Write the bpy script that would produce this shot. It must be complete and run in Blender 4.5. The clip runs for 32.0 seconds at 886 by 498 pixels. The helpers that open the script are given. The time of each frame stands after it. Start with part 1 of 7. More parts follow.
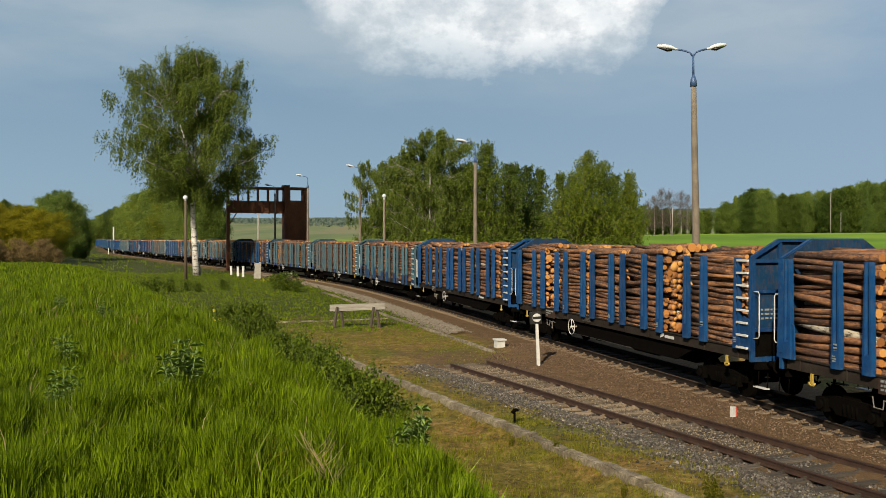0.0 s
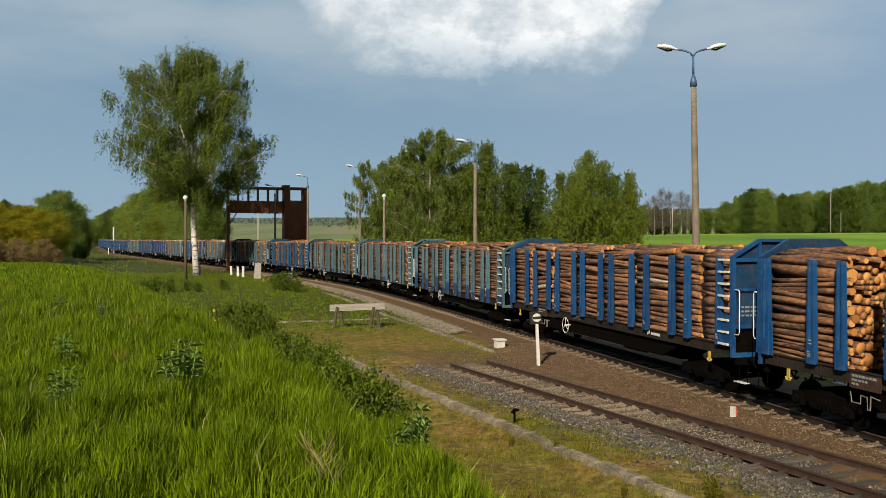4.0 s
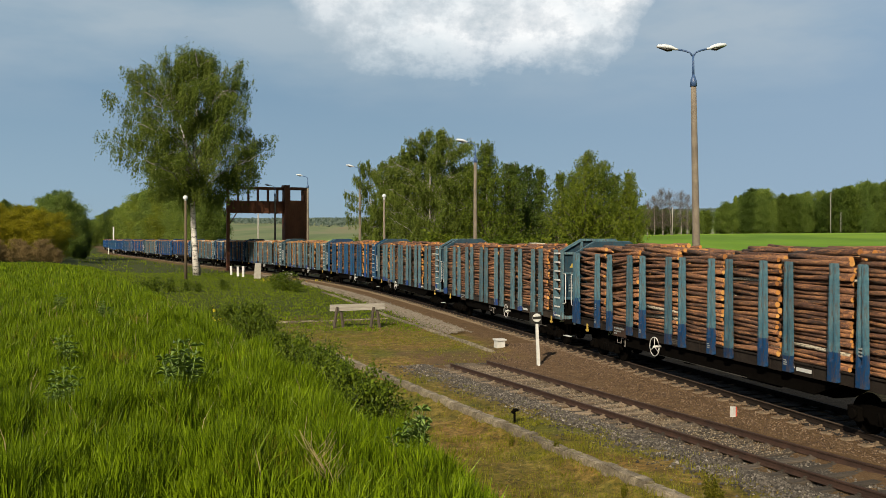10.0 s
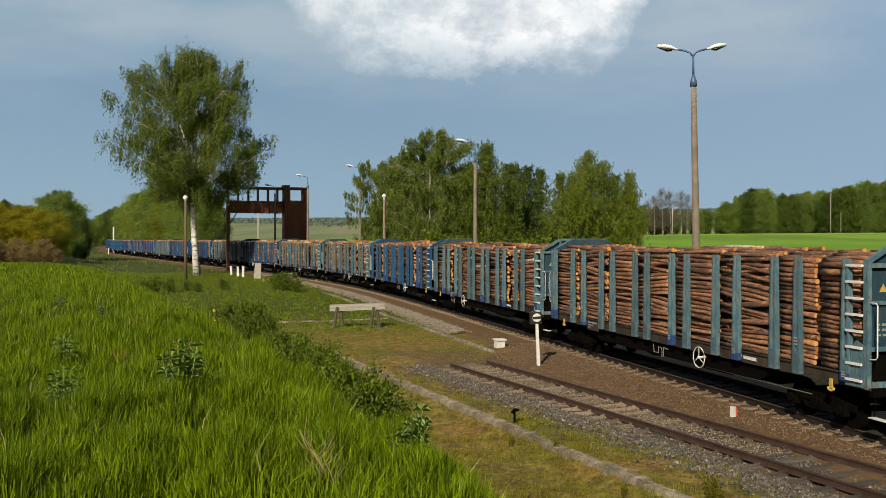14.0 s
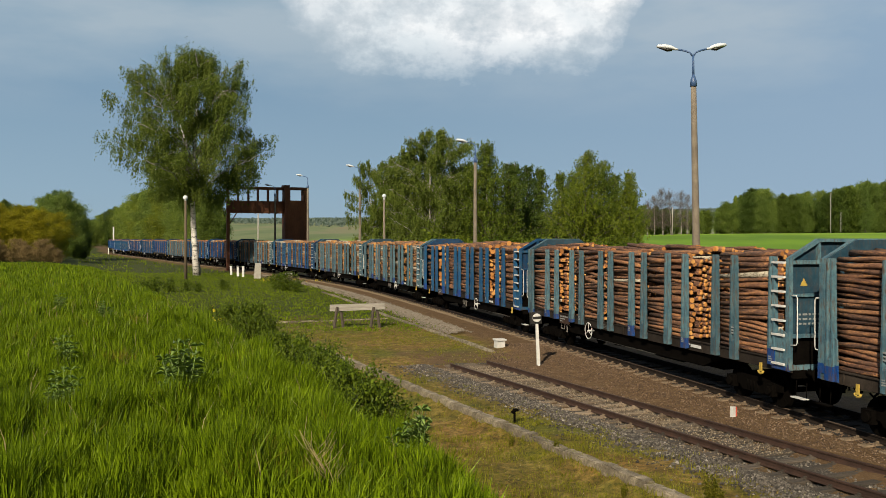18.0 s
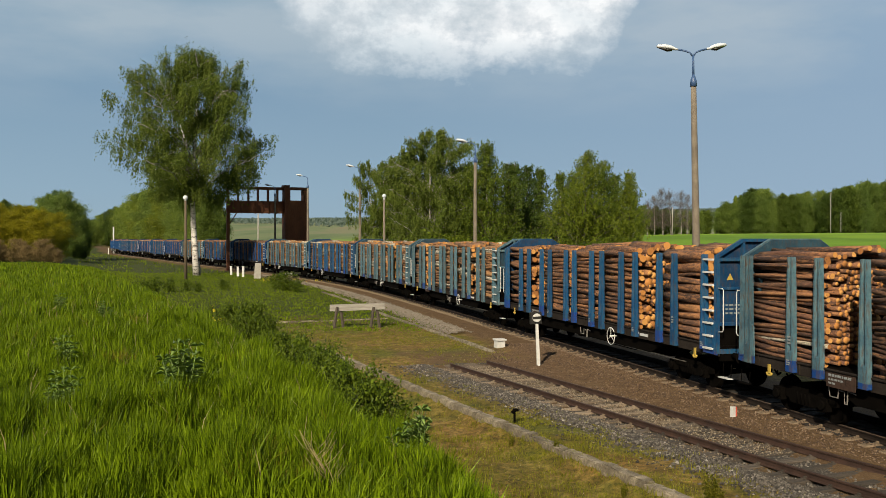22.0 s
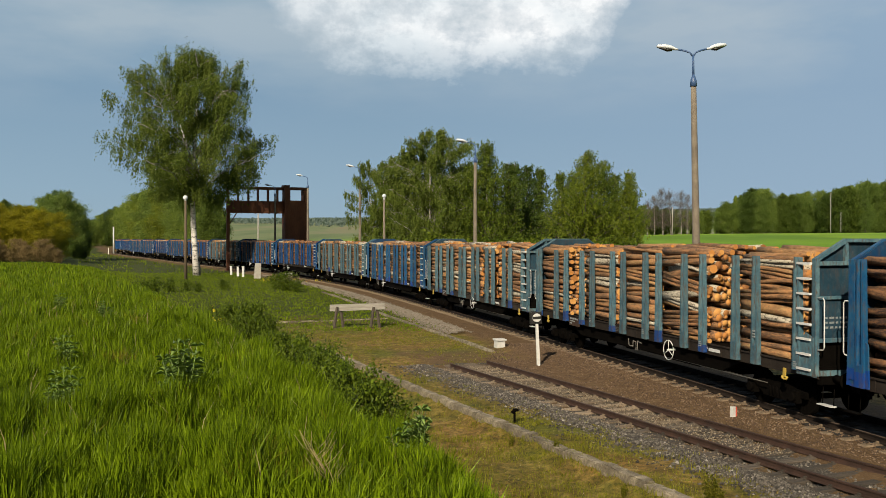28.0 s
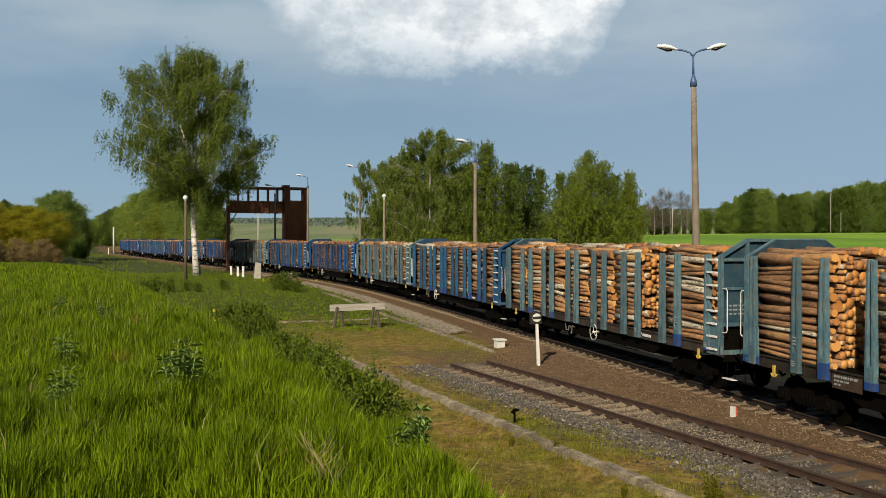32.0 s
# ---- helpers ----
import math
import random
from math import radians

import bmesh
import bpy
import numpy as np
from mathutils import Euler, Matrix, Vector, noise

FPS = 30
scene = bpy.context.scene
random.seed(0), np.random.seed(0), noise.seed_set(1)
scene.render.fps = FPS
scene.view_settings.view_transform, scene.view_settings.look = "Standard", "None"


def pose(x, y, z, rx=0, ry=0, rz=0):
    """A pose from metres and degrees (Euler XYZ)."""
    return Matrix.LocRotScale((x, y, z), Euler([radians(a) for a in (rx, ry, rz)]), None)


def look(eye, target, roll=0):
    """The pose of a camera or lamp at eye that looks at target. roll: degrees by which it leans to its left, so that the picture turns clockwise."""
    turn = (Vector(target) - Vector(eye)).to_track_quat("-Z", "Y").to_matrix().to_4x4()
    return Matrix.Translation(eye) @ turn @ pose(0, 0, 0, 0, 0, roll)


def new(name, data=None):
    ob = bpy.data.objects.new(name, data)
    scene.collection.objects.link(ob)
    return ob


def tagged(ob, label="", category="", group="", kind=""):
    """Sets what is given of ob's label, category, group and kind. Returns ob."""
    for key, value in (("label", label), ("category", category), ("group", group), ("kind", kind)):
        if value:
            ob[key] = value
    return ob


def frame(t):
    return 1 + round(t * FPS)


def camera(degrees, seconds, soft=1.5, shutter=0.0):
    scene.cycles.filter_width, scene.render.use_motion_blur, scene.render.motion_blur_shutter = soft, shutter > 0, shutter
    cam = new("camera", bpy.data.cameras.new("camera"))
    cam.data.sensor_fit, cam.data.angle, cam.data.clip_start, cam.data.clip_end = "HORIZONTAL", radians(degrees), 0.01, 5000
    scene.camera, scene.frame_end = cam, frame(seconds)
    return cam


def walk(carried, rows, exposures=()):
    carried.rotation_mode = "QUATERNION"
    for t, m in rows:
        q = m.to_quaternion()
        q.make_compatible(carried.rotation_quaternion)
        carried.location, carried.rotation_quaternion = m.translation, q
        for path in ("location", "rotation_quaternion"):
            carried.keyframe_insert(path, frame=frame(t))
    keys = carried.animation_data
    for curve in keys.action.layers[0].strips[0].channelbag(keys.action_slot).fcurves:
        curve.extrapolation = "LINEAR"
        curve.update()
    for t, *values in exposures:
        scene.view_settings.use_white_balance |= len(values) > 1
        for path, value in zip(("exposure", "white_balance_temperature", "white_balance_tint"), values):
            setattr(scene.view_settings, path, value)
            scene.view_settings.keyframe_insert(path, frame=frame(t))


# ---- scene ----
cam = camera(53.66, 32.0, soft=0.75, shutter=0.1)
EYE = pose(0, 0, 4.573, 89.337, 0, 0)
walk(cam, [(0, EYE), (32, EYE)], exposures=[(0, 0.65), (32, 0.65)])

# ---- world, sun ----
SUN_TO = Vector((-0.315, -0.95, 0.60)).normalized()  # towards the sun: low, behind the viewer's back
world = bpy.data.worlds.new("world")
scene.world = world
world.use_nodes = True
wn = world.node_tree
sky = wn.nodes.new("ShaderNodeTexSky")
sky.sky_type, sky.sun_disc = "NISHITA", False
sky.sun_elevation = math.asin(SUN_TO.z)
sky.sun_rotation = math.atan2(SUN_TO.x, SUN_TO.y)
sky.dust_density = 2.0
wn.nodes["Background"].inputs["Strength"].default_value = 0.016
wn.links.new(sky.outputs[0], wn.nodes["Background"].inputs["Color"])
sun = new("sun", bpy.data.lights.new("sun", "SUN"))
sun.data.energy, sun.data.angle, sun.data.color = 4.9, radians(0.6), (1.0, 0.85, 0.62)
sun.matrix_world = look(SUN_TO * 50, (0, 0, 0))


# ---- materials ----
TONE = 0.72  # how deep all base colours are


def deep(c):
    return tuple(TONE * v for v in c[:3])


def deepen(stops):
    return [(at, deep(c)) for at, c in stops]


def nodes_of(name):
    m = bpy.data.materials.new(name)
    m.use_nodes = True
    nt = m.node_tree
    return m, nt, nt.nodes["Principled BSDF"]


def node(nt, kind, **values):
    n = nt.nodes.new(kind)
    for key, value in values.items():
        n.inputs[key.replace("_", " ")].default_value = value
    return n


def noise_of(nt, scale, detail=4.0, rough=0.6, coord="Object", stretch=None):
    tc = nt.nodes.new("ShaderNodeTexCoord")
    n = node(nt, "ShaderNodeTexNoise", Scale=scale, Detail=detail, Roughness=rough)
    out = tc.outputs[coord]
    if stretch:
        mp = nt.nodes.new("ShaderNodeMapping")
        mp.inputs["Scale"].default_value = stretch
        nt.links.new(out, mp.inputs["Vector"])
        out = mp.outputs[0]
    nt.links.new(out, n.inputs["Vector"])
    return n.outputs["Fac"]


def ramp(nt, fac, stops):
    r = nt.nodes.new("ShaderNodeValToRGB")
    els = r.color_ramp.elements
    while len(els) < len(stops):
        els.new(0.5)
    for e, (at, c) in zip(els, stops):
        e.position, e.color = at, (*c, 1) if len(c) == 3 else c
    nt.links.new(fac, r.inputs[0])
    return r.outputs[0]


def mix(nt, fac, a, b, blend="MIX"):
    n = nt.nodes.new("ShaderNodeMix")
    n.data_type, n.blend_type = "RGBA", blend
    for sock, v in ((n.inputs[0], fac), (n.inputs[6], a), (n.inputs[7], b)):
        if isinstance(v, (int, float)):
            sock.default_value = v
        elif isinstance(v, tuple):
            sock.default_value = (*v, 1)
        else:
            nt.links.new(v, sock)
    return n.outputs[2]


def calc(nt, op, a, b=0.0, c=0.0):
    n = nt.nodes.new("ShaderNodeMath")
    n.operation = op
    for sock, v in zip(n.inputs, (a, b, c)):
        if isinstance(v, (int, float)):
            sock.default_value = v
        else:
            nt.links.new(v, sock)
    return n.outputs[0]


def bump(nt, bsdf, height, strength=0.4, distance=0.02):
    b = node(nt, "ShaderNodeBump", Strength=strength, Distance=distance)
    nt.links.new(height, b.inputs["Height"])
    nt.links.new(b.outputs[0], bsdf.inputs["Normal"])


def surface(name, stops, scale=6.0, rough=0.8, metal=0.0, fine=60.0, relief=0.3, depth=0.01, stretch=None, vary=0.0, coord="Object", spec=0.5):
    """Two scales of noise over a colour ramp, with fine relief; vary: difference from object to object."""
    m, nt, b = nodes_of(name)
    big, small = noise_of(nt, scale, 5, 0.65, coord, stretch), noise_of(nt, fine, 3, 0.7, coord, stretch)
    fac = calc(nt, "MULTIPLY_ADD", small, 0.35, calc(nt, "MULTIPLY", big, 0.65))
    if vary:
        info = nt.nodes.new("ShaderNodeObjectInfo")
        fac = calc(nt, "ADD", fac, calc(nt, "MULTIPLY", calc(nt, "SUBTRACT", info.outputs["Random"], 0.5), vary))
    nt.links.new(ramp(nt, fac, deepen(stops)), b.inputs["Base Color"])
    b.inputs["Roughness"].default_value, b.inputs["Metallic"].default_value = rough, metal
    b.inputs["Specular IOR Level"].default_value = spec
    if relief:
        bump(nt, b, small, relief, depth)
    return m


def leaf_mat(name, dark, light, trans=0.35, rough=0.55, patch=0.35, spec=0.12, tone=((1, 1, 1), (1, 1, 1))):
    """Leaves: colour differs from leaf to leaf; some light comes through."""
    m, nt, b = nodes_of(name)
    geo = nt.nodes.new("ShaderNodeNewGeometry")
    big = noise_of(nt, patch, 3)
    fac = calc(nt, "MULTIPLY_ADD", geo.outputs["Random Per Island"], 0.6, calc(nt, "MULTIPLY", big, 0.45))
    dark, light = deep(dark), deep(light)
    mean = tuple(0.62 * d + 0.38 * l for d, l in zip(dark, light))
    col = ramp(nt, fac, [(0.12, tuple(0.75 * d for d in dark)), (0.45, mean), (0.85, light)])
    info = nt.nodes.new("ShaderNodeObjectInfo")
    col = mix(nt, 1.0, col, ramp(nt, info.outputs["Random"], [(0.0, tone[0]), (0.5, (1, 1, 1)), (1.0, tone[1])]), "MULTIPLY")
    nt.links.new(col, b.inputs["Base Color"])
    b.inputs["Roughness"].default_value = rough
    b.inputs["Specular IOR Level"].default_value = spec
    t = nt.nodes.new("ShaderNodeBsdfTranslucent")
    nt.links.new(mix(nt, 0.35, col, deep((0.22, 0.34, 0.01))), t.inputs["Color"])
    ms = nt.nodes.new("ShaderNodeMixShader")
    ms.inputs[0].default_value = trans
    nt.links.new(b.outputs[0], ms.inputs[1])
    nt.links.new(t.outputs[0], ms.inputs[2])
    nt.links.new(ms.outputs[0], nt.nodes["Material Output"].inputs["Surface"])
    return m


def wagon_paint(name, base, worn, patch, patch_top, dirt=0.5):
    """Weathered wagon paint: faded and rust-streaked, with touch-up paint below patch_top metres on some members."""
    m, nt, b = nodes_of(name)
    big, small = noise_of(nt, 1.3, 6, 0.7), noise_of(nt, 14, 5, 0.7, "Object", (1, 1, 0.25))
    base, worn, patch = deep(base), deep(worn), deep(patch)
    col = mix(nt, ramp(nt, big, [(0.42, (0, 0, 0)), (0.6, (1, 1, 1))]), base, worn)
    tc = nt.nodes.new("ShaderNodeTexCoord")
    sep = nt.nodes.new("ShaderNodeSeparateXYZ")
    nt.links.new(tc.outputs["Object"], sep.inputs[0])
    if patch_top > 0:
        info = nt.nodes.new("ShaderNodeObjectInfo")
        top = calc(nt, "MULTIPLY_ADD", info.outputs["Random"], 0.9, patch_top - 0.45)
        low = calc(nt, "LESS_THAN", calc(nt, "MULTIPLY_ADD", small, 0.12, sep.outputs["Z"]), top)
        col = mix(nt, low, col, patch)
    tone = nt.nodes.new("ShaderNodeObjectInfo")
    col = mix(nt, 1.0, col, ramp(nt, tone.outputs["Random"], [(0.0, (0.62, 0.64, 0.66)), (0.6, (1, 1, 1)), (1.0, (1.0, 1.0, 1.0))]), "MULTIPLY")
    chips = ramp(nt, noise_of(nt, 5.0, 7, 0.8, "Object", (1, 1, 0.6)), [(0.55, (0, 0, 0)), (0.66, (1, 1, 1))])
    col = mix(nt, calc(nt, "MULTIPLY", chips, 0.28), col, mix(nt, 0.5, worn, deep((0.20, 0.22, 0.22))))
    rust = ramp(nt, calc(nt, "MULTIPLY_ADD", small, 0.7, calc(nt, "MULTIPLY", big, 0.3)), [(0.49, (0, 0, 0)), (0.62, (1, 1, 1))])
    col = mix(nt, calc(nt, "MULTIPLY", rust, dirt), col, (0.06, 0.035, 0.022))
    nt.links.new(col, b.inputs["Base Color"])
    b.inputs["Roughness"].default_value = 0.6
    b.inputs["Specular IOR Level"].default_value = 0.22
    bump(nt, b, small, 0.15, 0.004)
    return m


M_BALLAST = surface("ballast stone", [(0.3, (0.02, 0.016, 0.013)), (0.5, (0.046, 0.038, 0.032)), (0.75, (0.22, 0.195, 0.17))], 7, 0.95, fine=45, relief=0.9, depth=0.05)
M_FILL = surface("trodden sand and dirt", [(0.3, (0.05, 0.037, 0.025)), (0.5, (0.135, 0.10, 0.068)), (0.75, (0.30, 0.24, 0.17))], 2.5, 0.95, fine=30, relief=0.8, depth=0.03)
M_STONE = surface("pale crushed stone", [(0.3, (0.10, 0.085, 0.07)), (0.5, (0.24, 0.21, 0.175)), (0.72, (0.42, 0.38, 0.33))], 6, 0.95, fine=30, relief=0.9, depth=0.05)
# Near-black in its colour, for the shade under the wagons.
M_BALLAST_SHADED = surface("ballast darkened as shade", [(0.3, (0.004, 0.003, 0.0025)), (0.5, (0.009, 0.007, 0.0055)), (0.76, (0.035, 0.028, 0.022))], 7, 0.95, fine=40, relief=0.9, depth=0.05)
M_POLE = surface("brown wooden pole", [(0.3, (0.06, 0.045, 0.028)), (0.7, (0.17, 0.13, 0.085))], 2, 0.9, fine=20, relief=0.4, stretch=(3, 3, 0.3))
M_RAIL = surface("rusty rail steel", [(0.3, (0.02, 0.011, 0.009)), (0.7, (0.085, 0.045, 0.032))], 3, 0.7, 0.3, fine=40, relief=0.3)
# Main rails, darkened along with the bed under the train.
M_RAIL_DARK = surface("dark brown rail steel", [(0.3, (0.008, 0.006, 0.005)), (0.7, (0.03, 0.02, 0.015))], 3, 0.8, 0.1, fine=40, relief=0.3, spec=0.2)
M_RAILTOP = surface("worn rail head", [(0.3, (0.05, 0.036, 0.028)), (0.7, (0.12, 0.09, 0.07))], 5, 0.85, 0.0, spec=0.1, relief=0.1)
M_SLEEPER = surface("weathered sleeper", [(0.3, (0.08, 0.058, 0.038)), (0.5, (0.19, 0.145, 0.10)), (0.75, (0.33, 0.26, 0.19))], 3, 0.9, fine=30, relief=0.7, depth=0.02, stretch=(0.4, 3, 3), vary=0.35)
M_SLEEPER_DARK = surface("tarred wooden sleeper", [(0.3, (0.02, 0.017, 0.014)), (0.55, (0.07, 0.056, 0.044)), (0.8, (0.18, 0.15, 0.12))], 3, 0.9, fine=30, relief=0.7, depth=0.02, stretch=(0.4, 3, 3), vary=0.25)
M_CONCRETE = surface("weathered concrete", [(0.34, (0.045, 0.037, 0.026)), (0.5, (0.17, 0.145, 0.105)), (0.68, (0.40, 0.35, 0.27))], 3.2, 0.9, fine=22, relief=0.4, depth=0.01, vary=0.1)
M_MAST = surface("mast concrete", [(0.3, (0.10, 0.083, 0.066)), (0.55, (0.20, 0.172, 0.138)), (0.8, (0.30, 0.268, 0.222))], 2.0, 0.9, fine=25, relief=0.3, depth=0.008)
M_PALE = surface("pale limewashed concrete", [(0.3, (0.26, 0.25, 0.23)), (0.7, (0.45, 0.44, 0.41))], 3, 0.9, fine=20, relief=0.3)
# Dirty steel, with the shade beneath the wagons put into its near-black colour.
M_UNDER = surface("dirty underframe steel, black as shade", [(0.3, (0.0015, 0.0013, 0.0012)), (0.7, (0.005, 0.0042, 0.0036))], 2.5, 0.95, 0.0, fine=25, spec=0.03)
M_SOLE = surface("brown-grey solebar steel", [(0.3, (0.012, 0.009, 0.008)), (0.55, (0.030, 0.024, 0.020)), (0.8, (0.075, 0.06, 0.05))], 1.5, 0.85, 0.0, fine=20, vary=0.2, spec=0.15)
M_PLATE = surface("rusty brown plate", [(0.3, (0.02, 0.012, 0.009)), (0.7, (0.07, 0.042, 0.032))], 4, 0.85, fine=30, spec=0.2)
M_WHITE = surface("white paint", [(0.3, (0.45, 0.46, 0.47)), (0.7, (0.72, 0.74, 0.76))], 6, 0.6, relief=0.1)
M_MARK = surface("faded white marking", [(0.3, (0.12, 0.15, 0.17)), (0.7, (0.34, 0.36, 0.37))], 30, 0.8)
M_GEAR = surface("worn grey steel", [(0.3, (0.10, 0.095, 0.09)), (0.7, (0.26, 0.25, 0.24))], 8, 0.7)
M_BLACK = surface("black paint", [(0.3, (0.005, 0.005, 0.005)), (0.7, (0.012, 0.012, 0.012))], 6, 0.5, relief=0.1)
M_RED = surface("red paint", [(0.3, (0.45, 0.05, 0.03)), (0.7, (0.6, 0.09, 0.05))], 6, 0.6, relief=0.1)
M_RUST = surface("rusted plate steel", [(0.25, (0.06, 0.022, 0.012)), (0.5, (0.17, 0.06, 0.03)), (0.75, (0.27, 0.12, 0.06))], 0.6, 0.85, 0.1, fine=5, relief=0.4, stretch=(1, 1, 0.35))
M_BLUESTEEL = surface("blue painted steel", [(0.3, (0.03, 0.07, 0.18)), (0.7, (0.06, 0.13, 0.3))], 5, 0.5, relief=0.1)
M_LAMP = surface("pale lamp housing", [(0.3, (0.62, 0.68, 0.76)), (0.7, (0.74, 0.80, 0.88))], 3, 0.35, relief=0.05)
M_STALK = surface("dead pale stalk", [(0.3, (0.24, 0.18, 0.08)), (0.7, (0.46, 0.37, 0.19))], 9, 0.9, fine=60, relief=0.2)
M_GREYWOOD = surface("grey weathered wood", [(0.3, (0.12, 0.11, 0.10)), (0.5, (0.28, 0.27, 0.25)), (0.8, (0.46, 0.45, 0.42))], 3, 0.9, fine=30, relief=0.6, depth=0.01, stretch=(0.25, 4, 4))
M_DARKWOOD = surface("dark old timber", [(0.3, (0.03, 0.025, 0.02)), (0.7, (0.10, 0.08, 0.065))], 4, 0.9, fine=30, relief=0.6)
M_BIRCHBARK = surface("birch bark", [(0.42, (0.03, 0.028, 0.025)), (0.49, (0.60, 0.59, 0.57)), (0.8, (0.88, 0.87, 0.85))], 1.6, 0.8, fine=12, relief=0.4, stretch=(0.6, 0.6, 2.2))
M_BARK = surface("tree bark", [(0.3, (0.04, 0.035, 0.03)), (0.7, (0.15, 0.13, 0.11))], 3, 0.9, fine=14, relief=0.5)
M_TWIG = surface("dark twig bark", [(0.3, (0.03, 0.025, 0.02)), (0.7, (0.11, 0.095, 0.08))], 3, 0.9, fine=14, relief=0.2)
M_ROD = surface("dull grey rod", [(0.3, (0.03, 0.028, 0.025)), (0.7, (0.09, 0.085, 0.08))], 4, 0.7, 0.0, relief=0.1)
M_BARK_PALE = surface("pale limb bark", [(0.3, (0.10, 0.09, 0.08)), (0.6, (0.38, 0.36, 0.33)), (0.8, (0.55, 0.53, 0.5))], 2.5, 0.9, fine=14, relief=0.3)
M_LEAF_BIRCH = leaf_mat("birch leaves", (0.046, 0.086, 0.011), (0.19, 0.245, 0.042), 0.34)
M_LEAF_YOUNG = leaf_mat("young birch leaves", (0.038, 0.077, 0.008), (0.16, 0.21, 0.022), 0.28, tone=((0.72, 0.80, 0.85), (1.30, 1.22, 0.95)))
M_LEAF_DARK = leaf_mat("dark leaves", (0.038, 0.072, 0.014), (0.13, 0.185, 0.03), 0.28, tone=((0.72, 0.80, 0.85), (1.30, 1.22, 0.95)))
# The blue-green tint stands for distance haze over the far ridge.
M_LEAF_RIDGE = leaf_mat("ridge woods tinted for haze", (0.12, 0.165, 0.155), (0.135, 0.18, 0.17), 0.3, 0.8, 0.01)
M_LEAF_FAR = leaf_mat("far wood leaves", (0.075, 0.135, 0.030), (0.23, 0.31, 0.06), 0.35, tone=((0.72, 0.80, 0.85), (1.30, 1.22, 0.95)))
M_LEAF_FRESH = leaf_mat("fresh yellow-green leaves", (0.085, 0.12, 0.010), (0.26, 0.30, 0.03), 0.35)
M_LEAF_WILLOW = leaf_mat("yellow-green willow leaves", (0.17, 0.16, 0.008), (0.36, 0.33, 0.014))
M_LEAF_BARE = leaf_mat("bare purple-brown twigs", (0.09, 0.075, 0.065), (0.20, 0.17, 0.15), 0.1)
M_LEAF_BRUSH = leaf_mat("brown brush twigs", (0.15, 0.11, 0.05), (0.31, 0.225, 0.10), 0.15)
M_GRASS = leaf_mat("lush grass blades", (0.020, 0.046, 0.001), (0.225, 0.335, 0.008), 0.34, 0.45, 0.7, 0.14)
M_GRASS_WARM = leaf_mat("yellowing grass blades", (0.085, 0.075, 0.004), (0.30, 0.27, 0.03), 0.3, 0.5, 0.7)
M_GRASS_YARD = leaf_mat("yard grass blades", (0.095, 0.10, 0.006), (0.28, 0.27, 0.028), 0.3, 0.6, 0.9)
M_MEADOW = leaf_mat("mown meadow grass", (0.062, 0.105, 0.003), (0.20, 0.275, 0.010), 0.3, 0.6, 0.25)
M_GRASS_BRIGHT = leaf_mat("bright grass blades", (0.05, 0.100, 0.002), (0.285, 0.41, 0.010), 0.36, 0.45, 0.7, 0.14)
M_STRAW = leaf_mat("dry straw", (0.25, 0.2, 0.10), (0.48, 0.40, 0.24), 0.2)
M_NETTLE = leaf_mat("grey-green weed leaves", (0.085, 0.165, 0.022), (0.30, 0.44, 0.11), 0.25, 0.4, 0.35, 0.3)
M_BUSH = leaf_mat("hedge leaves", (0.012, 0.034, 0.003), (0.13, 0.185, 0.012), 0.12, 0.5, 1.2)
M_FLOWER = leaf_mat("yellow blossom", (0.45, 0.36, 0.02), (0.7, 0.6, 0.05), 0.2)


def bark_of_logs(name, stops, pale, bare=0.525):
    m, nt, b = nodes_of(name)
    info = nt.nodes.new("ShaderNodeObjectInfo")
    geo = nt.nodes.new("ShaderNodeNewGeometry")
    one = calc(nt, "FRACT", calc(nt, "ADD", info.outputs["Random"], geo.outputs["Random Per Island"]))
    big, small = noise_of(nt, 2.2, 5, 0.7, "Object", (0.7, 1, 1)), noise_of(nt, 15, 6, 0.8, "Object", (0.5, 1, 1))
    fac = calc(nt, "MULTIPLY_ADD", one, 0.36, calc(nt, "MULTIPLY_ADD", small, 1.0, calc(nt, "MULTIPLY_ADD", big, 0.5, -0.40)))
    col = ramp(nt, fac, deepen(stops))
    white = mix(nt, ramp(nt, small, [(0.42, (0, 0, 0)), (0.5, (1, 1, 1))]), deep((0.10, 0.08, 0.06)), deep((0.52, 0.47, 0.38)))
    other = calc(nt, "FRACT", calc(nt, "MULTIPLY", one, 7.31))
    col = mix(nt, calc(nt, "MULTIPLY", calc(nt, "GREATER_THAN", other, 0.62), 0.4), col, mix(nt, 1.0, ramp(nt, small, deepen([(0.35, (0.035, 0.02, 0.015)), (0.65, (0.18, 0.10, 0.07))])), (1, 1, 1), "MULTIPLY"))
    flake = ramp(nt, noise_of(nt, 8.5, 7, 0.85, "Object", (0.32, 1, 1)), [(bare, (0, 0, 0)), (bare + 0.05, (1, 1, 1))])
    col = mix(nt, calc(nt, "MULTIPLY", flake, 0.6), col, deep((0.46, 0.215, 0.085)))
    col = mix(nt, calc(nt, "LESS_THAN", one, pale), col, white)
    nt.links.new(col, b.inputs["Base Color"])
    b.inputs["Roughness"].default_value = 0.85
    bump(nt, b, small, 0.9, 0.03)
    return m


